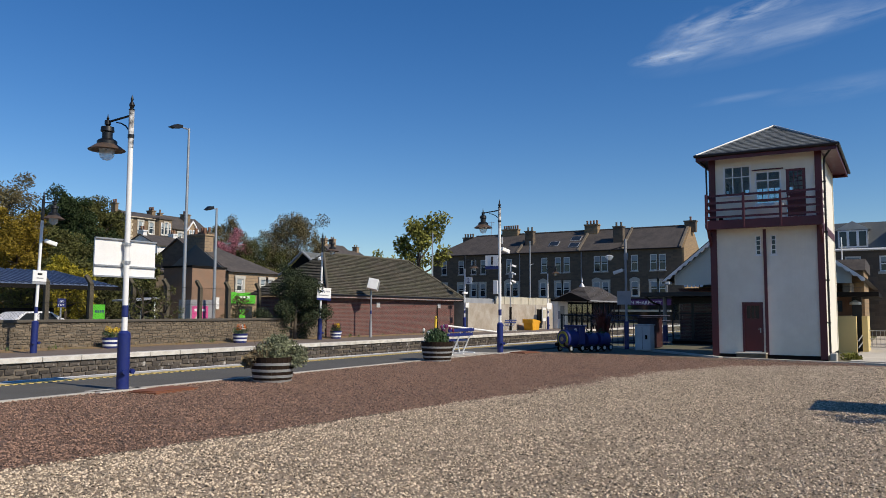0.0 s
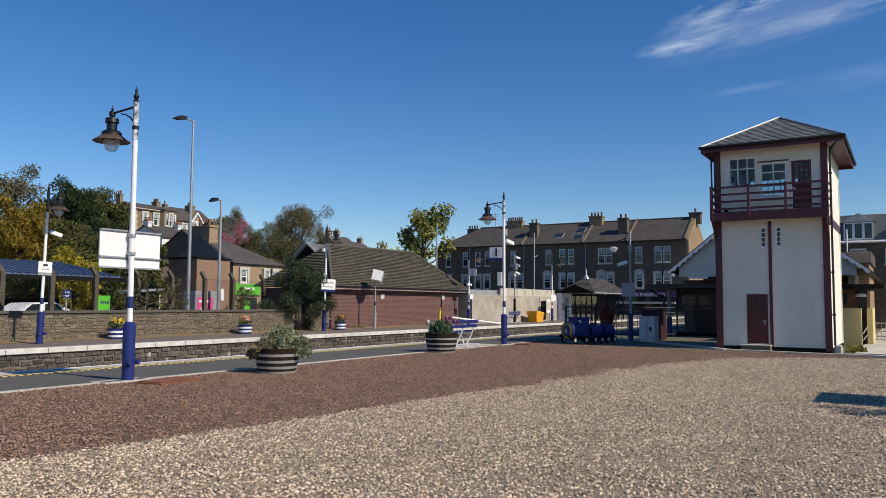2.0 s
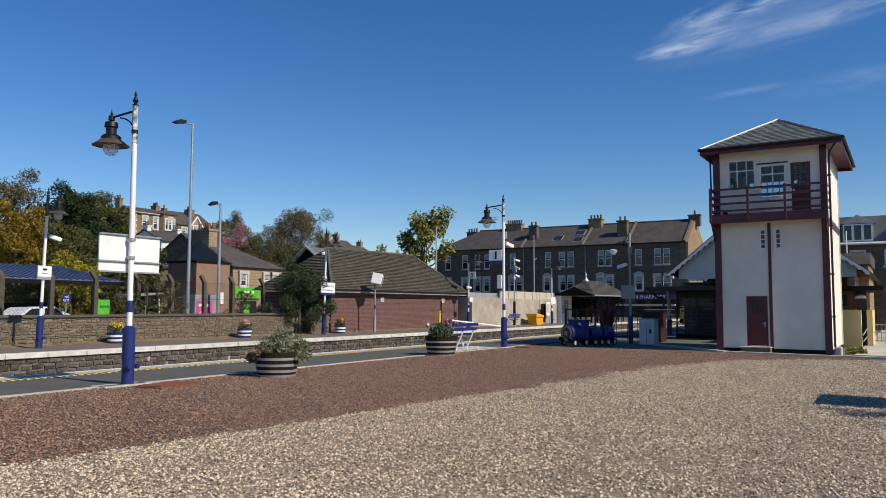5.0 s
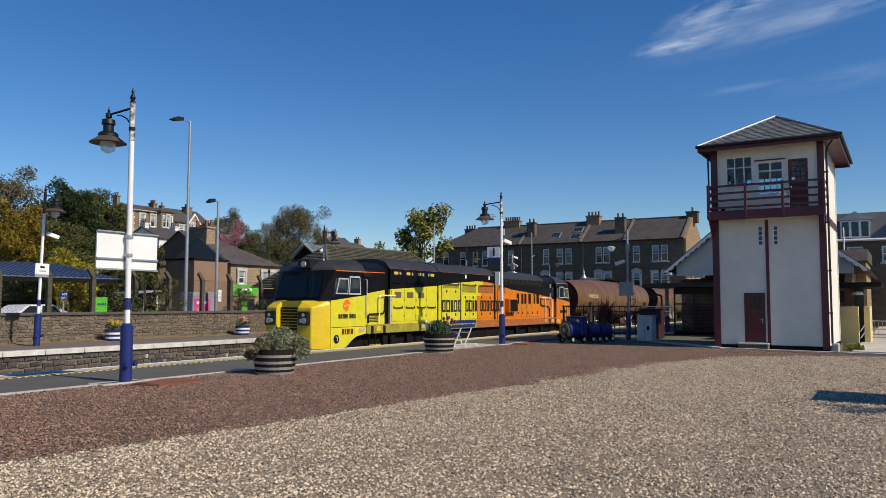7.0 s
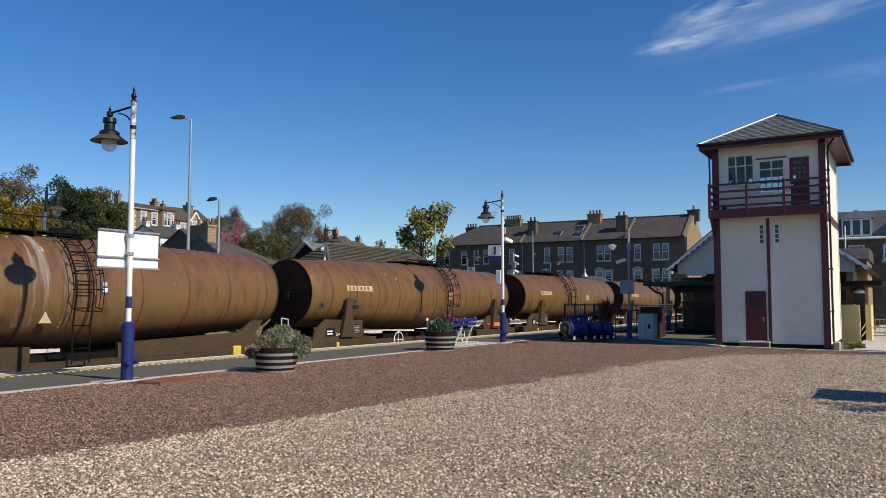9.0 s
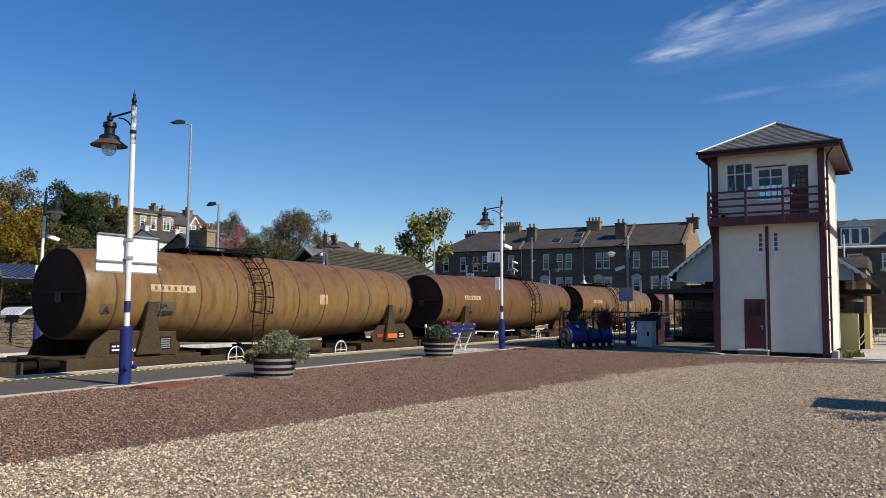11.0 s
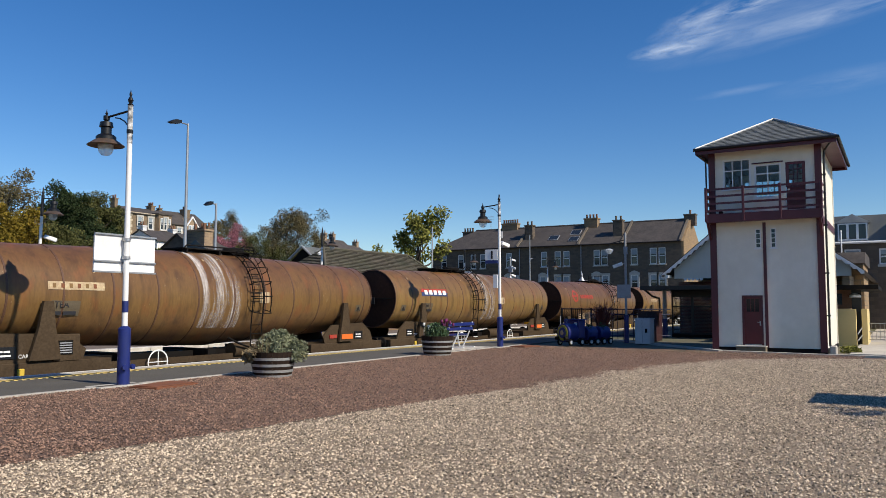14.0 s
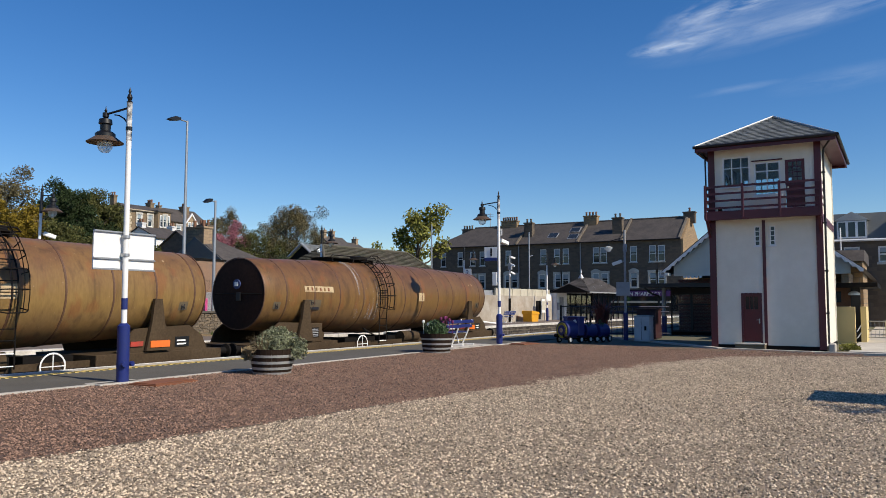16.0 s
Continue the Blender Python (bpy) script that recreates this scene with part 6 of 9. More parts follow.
# ---- toy engine of painted drums, and the things round the gate ----
M_TOYB = mat("toy_blue_paint", (0.014, 0.02, 0.13), 0.4, var=0.15, bump=0.05)
M_TYRE = mat("grey_hub", (0.55, 0.55, 0.54), 0.6)
def toy_engine():
    E = thing("toy_engine_planter", "dark blue toy steam engine built of painted drums", "planter", (28.05, 11.05, 0))
    E.rotation_euler = (0, 0, radians(-24))
    E.scale = (0.9, 0.9, 0.95)
    part("boiler", lathe(B(), [(0.36, -0.5), (0.38, -0.48), (0.38, 0.1), (0.36, 0.12)], (0, 0, 0.52), 24, "x"), M_TOYB, E, smooth=True)
    fr = part("smokebox_face", lathe(B(), [(0.3, -0.53), (0.32, -0.5)], (0, 0, 0.52), 24, "x"), M_SOLE, E)
    part("face_disc", lathe(B(), [(0.2, -0.555), (0.22, -0.53)], (0, 0, 0.52), 20, "x"), M_TOYB, fr)
    part("face_boss", lathe(B(), [(0.09, -0.57), (0.1, -0.55)], (0, 0, 0.52), 12, "x"), M_PATCH, fr)
    for s in (-1, 1):
        part("buffer", lathe(B(), [(0.07, -0.66), (0.08, -0.5)], (0, s * 0.26, 0.3), 12, "x"), M_DARK, E)
    part("cab", box(B(), 0.12, 0.5, -0.36, 0.36, 0.3, 1.02, 0.02), M_TOYB, E)
    part("cab_window", lathe(B(), [(0.1, 0), (0.1, 0.02)], (0, 0, 0), 14), M_WHITE, E).matrix_local = Matrix.Translation((0.11, -0.16, 0.85)) @ pose(0, 0, 0, 0, -90, 0)
    part("cab_roof", box(B(), 0.05, 0.56, -0.42, 0.42, 1.02, 1.07, 0.015), M_TOYB, E)
    part("chimney", lathe(B(), [(0.09, 0.85), (0.08, 1.0), (0.11, 1.02), (0.11, 1.08)], (-0.3, 0, 0), 14), M_TOYB, E, smooth=True)
    part("chassis", box(B(), -0.45, 2.3, -0.2, 0.2, 0.14, 0.2), M_DARK, E)
    for x0 in (0.75, 1.55):
        w = part("drum_wagon", lathe(B(), [(0.28, x0), (0.3, x0 + 0.02), (0.3, x0 + 0.6), (0.28, x0 + 0.62)], (0, 0, 0.46), 20, "x"), M_TOYB, E, smooth=True)
        leaves("wagon_greenery", [(x0 + 0.3, 0, 0.72, 0.2), (x0 + 0.15, -0.1, 0.66, 0.16), (x0 + 0.5, 0.05, 0.66, 0.16)], 220, 0.05, M_GRASSY, w, int(x0 * 10))
    for x in (-0.35, 0.3, 0.85, 1.25, 1.65, 2.05):
        for s in (-1, 1):
            ww = part("wheel", lathe(B(), [(0.13, -0.035), (0.14, -0.02), (0.14, 0.02), (0.13, 0.035)], (0, 0, 0), 16), M_DARK, E)
            ww.matrix_local = Matrix.Translation((x, s * 0.34, 0.14)) @ pose(0, 0, 0, 90, 0, 0)
            part("hub", lathe(B(), [(0.08, -0.045), (0.08, 0.045)], n=10), M_TYRE, ww)


toy_engine()
M_CORDY = mat("bronze_sword_leaves", (0.16, 0.04, 0.03), 0.5, var=0.3, bump=0)
cp = thing("cordyline_plant", "spiky bronze-red sword-leaved plant in a pot", "plant", (30.9, 10.75, 0))
part("pot", lathe(B(), [(0.22, 0), (0.3, 0.4), (0.32, 0.42), (0.28, 0.42)], n=16), M_BLUE, cp, smooth=True)
blades("sword_leaves", 170, 0.2, 1.35, 0.026, M_CORDY, cp, 0.4, 21, 1.0)
fl = thing("platform_fence", "black metal railing with upright bars by the gate", "fence", (0, 0, 0))
for i in range(4):
    x, y = 31.0 + i * 0.55, 12.65 - i * 0.25
    part("post", box(B(), x - 0.03, x + 0.03, y - 0.03, y + 0.03, 0, 1.45), M_BLACK, fl)
for z, w in ((1.4, 0.03), (0.2, 0.02)):
    part("rail", cyl(B(), (31.0, 12.65, z), (32.65, 11.9, z - 0.02), w, n=6), M_BLACK, fl)
for i in range(14):
    x, y = 31.05 + i * 0.117, 12.62 - i * 0.053
    part("bar", cyl(B(), (x, y, 0.2), (x, y, 1.4), 0.012, n=5), M_BLACK, fl)
M_NAVYP = mat("navy_railing_paint", (0.008, 0.012, 0.05), 0.5, var=0.1)
fb2 = thing("blue_railing", "blue tubular railing beside the station building", "railing")
for z in (1.38, 1.15, 0.2):
    part("rail", cyl(B(), (32.65, 11.9, z), (34.5, 8.9, z), 0.03, n=6), M_NAVYP, fb2)
for i in range(12):
    k = i / 15
    part("bar", cyl(B(), (32.65 + 1.85 * k, 11.9 - 3.0 * k, 0.0), (32.65 + 1.85 * k, 11.9 - 3.0 * k, 1.38), 0.016, n=5), M_NAVYP, fb2)
cb = thing("equipment_cabinet", "pale grey steel equipment cabinet", "cabinet", (30.85, 9.0, 0))
part("body", box(B(), -0.3, 0.3, -0.32, 0.3, 0, 1.0, 0.015), mat("pale_grey_cabinet", (0.5, 0.52, 0.54), 0.5, var=0.06), cb)
part("lid", box(B(), -0.33, 0.33, -0.35, 0.33, 1.0, 1.04, 0.01), M_STEEL, cb)
part("door_handle", box(B(), -0.33, -0.29, -0.2, -0.12, 0.45, 0.62), M_DARK, cb)
part("door_gap", box(B(), -0.303, -0.297, -0.0, 0.01, 0.06, 0.95), M_DARK, cb)
# maroon taken nearly to black: the store's shade is mixed into its colour
M_BINM = mat("shaded_maroon_boards", (0.035, 0.008, 0.01), 0.6, var=0.2)
bx = thing("maroon_bin_store", "dark maroon boarded bin store", "bin store", (33.9, 9.6, 0))
part("body", box(B(), -0.5, 0.4, -0.4, 0.45, 0, 1.26, 0.01), M_BINM, bx)
for i in range(4):
    part("board", box(B(), -0.52, -0.5, -0.39 + i * 0.21, -0.2 + i * 0.21, 0.04, 1.22), M_BINM, bx)
part("lid", box(B(), -0.55, 0.45, -0.45, 0.5, 1.26, 1.3, 0.01), M_BINM, bx)
tp = thing("sign_post", "grey post with blue foot, sign panel and camera", "sign post", (31.2, 9.85, 0))
part("post", cyl(B(), (0, 0, 0), (0, 0, 4.6), 0.05, n=12), M_GREYP, tp, smooth=True)
part("foot_sleeve", cyl(B(), (0, 0, 0), (0, 0, 1.15), 0.1, n=14), M_BLUE, tp, smooth=True)
part("panel", box(B(), -0.07, -0.05, -0.22, 0.36, 1.85, 2.42), M_GREYP, tp)
part("cap_box", box(B(), -0.06, 0.06, -0.08, 0.06, 3.7, 4.0), M_GREYP, tp)
security_camera(tp, 3.3, (-0.3, 0.9, 0))
part("lamp_ring", lathe(B(), [(0.08, 3.95), (0.18, 3.9), (0.18, 3.86), (0.08, 3.72)], (0, 0.7, 0), 16), M_GLOBE, tp, smooth=True)
part("lamp_arm", tube(B(), [(0, 0, 4.3), (0, 0.7, 4.15), (0, 0.7, 3.95)], 0.02, 6), M_BLACK, tp)

# ---- far platform: walls, shed, lamps, planters ----
M_BRICK = masonry("brown_red_brick", (0.135, 0.046, 0.038), (0.075, 0.03, 0.028), (0.15, 0.115, 0.1), 0.235, 0.078, 0.012)
M_RTILE = island(mat("brown_concrete_tiles", (0.082, 0.07, 0.052), 0.85, var=0.3, fine=8, coarse=0.8, tint=(0.055, 0.06, 0.035), amount=0.7, bump=0.1), 0.3)
M_RENDER = mat("stained_render_wall", (0.41, 0.37, 0.315), 0.9, var=0.1, fine=9, coarse=0.8, tint=(0.27, 0.225, 0.17), amount=0.9)
M_CREAMP = mat("cream_cladding", (0.52, 0.48, 0.38), 0.6, var=0.06)
M_RUST2 = mat("faded_red_fascia", (0.35, 0.2, 0.17), 0.7, var=0.3, coarse=3, tint=(0.5, 0.46, 0.42), amount=0.8)


def brick_shed():
    S = thing("brick_shed", "low brown brick shed with a hipped tile roof", "shed")
    y0, y1, x0, x1 = 27.7, 32.9, 33.4, 47.6
    part("wall", holed(B(), "y", y0, 0.25, x0, x1, -0.05, 2.35, []), M_BRICK, S)
    part("wall", box(B(), x0, x0 + 0.25, y0 + 0.25, y1, -0.05, 2.35), M_BRICK, S)
    part("wall", box(B(), x1 - 0.25, x1, y0 + 0.25, y1, -0.05, 2.35), M_BRICK, S)
    part("wall", box(B(), x0 + 0.25, x1 - 0.25, y1 - 0.25, y1, -0.05, 2.35), M_BRICK, S)
    part("fascia", box(B(), x0 - 0.35, x1 + 0.55, y0 - 0.4, y0 - 0.36, 2.28, 2.42), M_RUST2, S)
    part("gutter", cyl(B(), (x0 - 0.4, y0 - 0.44, 2.42), (x1 + 0.6, y0 - 0.44, 2.42), 0.06, n=8), M_BLACK, S, smooth=True)
    part("soffit", box(B(), x0 - 0.35, x1 + 0.55, y0 - 0.36, y0, 2.26, 2.3), M_WHITE, S)
    a, b, c, d = (x0 - 0.5, y0 - 0.45, 2.42), (x1 + 0.7, y0 - 0.45, 2.42), (x1 + 0.7, y1 + 0.45, 2.42), (x0 - 0.5, y1 + 0.45, 2.42)
    r0, r1 = (36.1, (y0 + y1) / 2, 5.0), (45.4, (y0 + y1) / 2, 5.05)
    k = B()
    v = {n: k.verts.new(p) for n, p in zip("abcdrs", (a, b, c, d, r0, r1))}
    for f in ("abcd", "absr", "bcs", "cdrs", "dar"):
        k.faces.new([v[q] for q in f])
    part("roof_deck", k, M_DARK, S)
    slates(S, a, b, r0, r1, 26, M_RTILE, 0.045, "tile_covering", 0.33)
    slates(S, b, c, r1, r1, 26, M_RTILE, 0.045, "tile_covering", 0.33)
    slates(S, d, a, r0, r0, 26, M_RTILE, 0.045, "tile_covering", 0.33)
    for p, q in ((r0, r1), (a, r0), (b, r1)):
        part("ridge_tiles", cyl(B(), (p[0], p[1], p[2] + 0.04), (q[0], q[1], q[2] + 0.06), 0.09, n=8), M_RTILE, S)
    for x in (38.1, 45.3):
        w = part("wall_vent", box(B(), x, x + 0.35, y0 - 0.04, y0 + 0.02, 1.75, 2.05, 0.01), M_WHITE, S)
        for i in range(4):
            part("vent_slat", box(B(), x + 0.03, x + 0.32, y0 - 0.055, y0 - 0.035, 1.79 + i * 0.06, 1.82 + i * 0.06), M_GREYP, w)
    part("downpipe", tube(B(), [(45.2, y0 - 0.05, 1.9), (45.2, y0 - 0.05, 0.4), (45.5, y0 - 0.2, 0.1)], 0.04, 6), M_DARK, S)
    # older pitched roof behind
    G = thing("outbuilding", "older grey-roofed outbuilding with a dark gable", "building")
    gx0, gx1, gy0, gy1 = 43.5, 52.0, 36.4, 40.4
    part("wall", box(B(), gx0, gx1, gy0, gy1, 0, 4.3), M_DARK, G)
    part("gable", prism(B(), [(gy0, 4.3), (gy1, 4.3), ((gy0 + gy1) / 2, 5.85)], "x", gx0, gx1), M_DARK, G)
    slates(G, (gx0 - 0.2, gy0 - 0.3, 4.2), (gx1, gy0 - 0.3, 4.2), (gx0 - 0.2, (gy0 + gy1) / 2, 5.95), (gx1, (gy0 + gy1) / 2, 5.95), 18, M_SLATE, 0.02, "slate_covering")
    part("barge_board", tube(B(), [(gx0 - 0.2, gy0 - 0.3, 4.2), (gx0 - 0.2, (gy0 + gy1) / 2, 5.95), (gx0 - 0.2, gy1 + 0.3, 4.2)], 0.09, 6), M_GREYP, G)


brick_shed()


def render_wall():
    W = thing("wall_rendered", "pale stained rendered wall behind the platform", "wall", kind="structure")
    y = 27.6
    part("wall_panel", box(B(), 49.5, 65.5, y, y + 0.2, -0.05, 2.15), M_RENDER, W)
    part("wall_panel", box(B(), 49.3, 49.6, y - 0.1, y + 2.5, -0.05, 2.2), M_RENDER, W)
    part("upper_panel", box(B(), 54.5, 65.5, y + 0.25, y + 0.35, 0, 2.75), M_CREAMP, W)
    for i in range(8):
        part("panel_post", box(B(), 54.5 + i * 1.55, 54.6 + i * 1.55, y + 0.2, y + 0.25, 0, 2.78), M_CREAMP, W)
    part("dark_doorway", box(B(), 61.9, 62.9, y - 0.02, y + 0.02, 0.1, 1.75), M_DARK, W)
    part("blue_screen", box(B(), 49.6, 54.5, y + 0.4, y + 0.5, 0, 2.55), M_GREYP, W)
    K = thing("equipment_kiosk", "white lineside equipment kiosk", "kiosk", (66.6, 27.8, 0))
    part("body", box(B(), -0.9, 1.6, -0.6, 0.9, 0, 2.5, 0.02), M_WHITE, K)
    part("door", box(B(), -0.2, 0.7, -0.63, -0.6, 0.1, 2.1), M_GREYP, K)
    part("meter_box", box(B(), -0.8, -0.35, -0.75, -0.6, 0.9, 1.6, 0.02), M_GREYP, K)
    PO = thing("information_board", "white timetable board on posts", "notice board", (62.9, 27.35, 0))
    part("panel", box(B(), -0.4, 0.4, -0.04, 0.02, 0.7, 1.9), M_WHITE, PO)
    part("notice", box(B(), -0.3, 0.3, -0.05, -0.035, 0.95, 1.7), M_CREAMP, PO)
    for x in (-0.4, 0.36):
        part("post", box(B(), x, x + 0.05, 0.0, 0.05, 0, 1.95), M_GREYP, PO)
    GB = thing("grit_bin", "bright yellow plastic grit bin", "grit bin", (58.6, 26.6, 0))
    part("body", prism(B(), [(-0.6, 0), (0.6, 0), (0.75, 0.62), (-0.75, 0.62)], "y", -0.4, 0.4), M_YELLOWP, GB)
    part("lid", prism(B(), [(-0.8, 0.62), (0.8, 0.62), (0.7, 0.78), (-0.5, 0.92), (-0.8, 0.9)], "y", -0.46, 0.46), M_YELLOWP, GB)


M_YELLOWP = mat("yellow_plastic", (0.75, 0.36, 0.01), 0.45, var=0.08)
render_wall()
bench((53.2, 26.3, 0.0), 0, "blue slatted bench on the far platform")

# lamps of the far platform
LF = lamp_post((15.5, 25.95, 0), arm=-0.68, flaky=False, lean=(0, 1.2))
sg = part("sign_panel", box(B(), -0.26, 0.24, -0.1, -0.07, 2.5, 2.88), M_WHITE, LF, "small white camera warning sign")
part("sign_symbol", box(B(), -0.09, 0.07, -0.11, -0.098, 2.72, 2.79), M_INK, sg)
part("sign_bar", box(B(), -0.12, 0.12, -0.11, -0.098, 2.6, 2.63), M_GREYP, sg)
part("sign_foot", box(B(), -0.26, 0.24, -0.098, -0.07, 2.4, 2.5), M_GREYP, sg)
security_camera(LF, 3.95, (1, -0.35, 0.05))
LC = lamp_post((31.25, 26.4, 0), arm=-0.68, flaky=False, lean=(0, 1.3))
security_camera(LC, 4.35, (-0.9, -0.35, 0.0))
sb = part("name_board", box(B(), -0.42, 0.72, -0.1, -0.07, 2.2, 2.75), M_WHITE, LC, "white station name board")
part("blue_foot", box(B(), -0.42, 0.72, -0.105, -0.07, 2.08, 2.2), M_BLUE, sb)
lettering("station_name", "Broughty Ferry", 0.17, -0.37, -0.105, 2.52, M_NAVY, sb, sx=0.92)
part("name_bar", box(B(), -0.25, 0.5, -0.11, -0.1, 2.32, 2.37), M_GREYP, sb)
part("speaker", box(B(), -0.3, -0.1, -0.2, -0.05, 2.85, 3.05, 0.02), M_WHITE, LC)
LR = lamp_post((47.0, 26.5, 0), top=5.3, arm=-0.75, flaky=False, lean=(0, 0.4))
part("number_board", box(B(), -0.08, -0.04, -0.62, -0.08, 3.45, 3.95), M_WHITE, LR)
lettering("number", "2", 0.46, -0.085, -0.22, 3.54, M_NAVY, LR, "x")
part("help_box", box(B(), -0.08, 0.35, -0.14, -0.06, 1.8, 2.15), M_WHITE, LR)
part("speaker", box(B(), -0.3, 0.3, -0.1, 0.05, 2.75, 2.9, 0.02), M_WHITE, LR)
LX = lamp_post((61.6, 26.4, 0), top=5.6, arm=-0.75, flaky=False)
part("name_board", box(B(), -0.4, 0.6, -0.1, -0.07, 1.75, 2.3), M_WHITE, LX)
for x, y, h, a in ((48.3, 30.0, 7.4, -0.3), (63.6, 29.0, 8.0, 0.7)):
    p = thing("tall_pole", "slim grey steel pole behind the platform", "pole", (x, y, 0))
    part("shaft", cyl(B(), (0, 0, 0), (0, 0, h), 0.07, 0.05, 10), M_STEEL, p, smooth=True)
    part("bracket", tube(B(), [(0, 0, h * 0.72), (a, 0, h * 0.74)], 0.03, 6), M_STEEL, p)
CP = thing("camera_pole", "dark pole with white cameras", "camera pole", (54.6, 26.6, 0))
part("post", cyl(B(), (0, 0, 0), (0, 0, 5.4), 0.07, 0.05, 10), M_GREYP, CP, smooth=True)
part("foot_sleeve", cyl(B(), (0, 0, 0), (0, 0, 1.9), 0.1, n=12), M_DARK, CP, smooth=True)
for z, w in ((5.2, (0.9, -0.5, 0.1)), (4.6, (-0.2, -1, 0)), (4.0, (0.8, -0.4, 0)), (3.8, (-0.8, -0.5, 0))):
    security_camera(CP, z, w)
part("control_box", box(B(), -0.12, 0.18, -0.15, 0.1, 4.2, 4.7), M_GREYP, CP)
MP = thing("monitor_post", "grey post carrying a tilted monitor housing", "post", (35.9, 26.5, 0))
part("post", cyl(B(), (0, 0, 0.9), (0, 0, 2.9), 0.05, n=10), M_STEEL, MP, smooth=True)
part("foot_sleeve", cyl(B(), (0, 0, 0), (0, 0, 0.95), 0.085, n=12), M_GREYP, MP, smooth=True)
part("band", cyl(B(), (0, 0, 1.35), (0, 0, 1.55), 0.055, n=12), M_BLUE, MP)
hb = box(B(), -0.42, 0.28, -0.3, 0.3, 0, 0.62, 0.02)
part("housing", hb, M_WHITE, MP).matrix_local = Matrix.Translation((0.12, 0, 2.75)) @ pose(0, 0, 0, 12, 8, 30)
part("screen", box(B(), -0.35, 0.2, -0.315, -0.3, 0.06, 0.56), M_GREYP, MP).matrix_local = Matrix.Translation((0.12, 0, 2.75)) @ pose(0, 0, 0, 12, 8, 30)
YP = thing("marker_post", "leaning yellow marker post", "post", (43.4, 26.7, 0))
part("bar", prism(B(), [(-0.09, 0), (0.09, 0), (0.18, 1.05), (0.1, 1.2), (-0.02, 1.15)], "y", -0.04, 0.04), M_YELLOW, YP)
part("hole", cyl(B(), (0.07, -0.045, 1.05), (0.07, -0.039, 1.05), 0.05, n=8), M_INK, YP)
RM = thing("ramp_rail", "long white handrail lying along the far platform", "rail")
part("rail", cyl(B(), (42.6, 25.6, 0.62), (47.5, 24.2, 0.12), 0.06, n=8), M_WHITE, RM)
part("foot", box(B(), 42.5, 42.7, 25.5, 25.7, 0, 0.6), M_GREYP, RM)


def tub_small(x, y, petals, seed, r=0.42):
    P = thing("painted_tub", "blue and white striped tub of spring flowers", "planter", (x, y, 0), "striped flower tubs")
    h = 0.42
    for i, m in enumerate((M_BLUE, M_WHITE, M_BLUE, M_WHITE, M_BLUE)):
        z0, z1 = h * i / 5, h * (i + 1) / 5
        part("stripe", lathe(B(), [(r * (0.82 + 0.18 * z0 / h), z0), (r * (0.82 + 0.18 * z1 / h), z1)], n=20), m, P, smooth=True)
    leaves("flower_leaves", [(-0.15, 0, h + 0.1, 0.25), (0.15, 0, h + 0.12, 0.25), (0, 0.1, h + 0.15, 0.2)], 380, 0.05, M_GRASSY, P, seed, 0.6)
    for k, m in enumerate(petals):
        tagged(leaves("blooms", [(-0.14 + 0.1 * k, -0.05, h + 0.3, 0.16), (0.14 - 0.1 * k, -0.08, h + 0.26, 0.16)], 120, 0.045, m, P, seed + 40 + k), kind="stuff")
    return P


tub_small(19.25, 26.95, (M_PETALY,), 31, 0.36)
tub_small(26.1, 26.9, (M_PETALO, M_PETALW), 32, 0.36)
tub_small(33.1, 26.8, (M_MAGENTA, M_PETALY), 33, 0.33)

M_L_WEED = island(mat("weed_leaves", (0.08, 0.11, 0.03), 0.75, bump=0), 0.4)
# rubble wall, fence posts with cranked tops, chain link
RW = thing("wall_rubble", "old brown rubble stone wall with flat cope", "wall", kind="structure")
part("wall_core", box(B(), -12, 33.3, 27.75, 28.1, -0.1, 1.02), M_MORTAR, RW)
part("cope", box(B(), -12, 33.3, 27.66, 28.2, 1.02, 1.13, 0.015), mat("dark_cope", (0.09, 0.078, 0.062), 0.9, var=0.3, fine=12, coarse=1.5), RW)
M_POST = mat("mossy_concrete_post", (0.1, 0.085, 0.06), 0.9, var=0.25, coarse=3)
FN = thing("chain_link_fence", "chain link fence on cranked concrete posts", "fence")
for x in (14.2, 16.05, 18.05, 20.0, 22.1, 23.95, 25.9, 27.75, 29.9):
    part("post", prism(B(), [(x - 0.09, 0.9), (x + 0.09, 0.9), (x + 0.09, 2.62), (x - 0.2, 3.0), (x - 0.3, 2.92), (x - 0.09, 2.62)], "y", 29.42, 29.58), M_POST, FN)
M_WIRE = mat("fence_wire", (0.02, 0.02, 0.018), 0.6, metal=0.4)
mesh = B()
for i in range(260):
    x = 13.5 + i * 0.13
    for s in (-1, 1):
        xa, xb = x, x + s * 1.55
        if xb < 13.4 or xb > 31.5 or xa > 31.5:
            continue
        cyl(mesh, (xa, 29.4, 1.0), (xb, 29.4, 2.6), 0.0032, n=3, caps=False)
tagged(part("chain_link", mesh, M_WIRE, FN), kind="stuff")
for z in (1.05, 1.8, 2.6):
    part("line_wire", cyl(B(), (13.5, 29.4, z), (31.4, 29.4, z), 0.006, n=4), M_WIRE, FN)

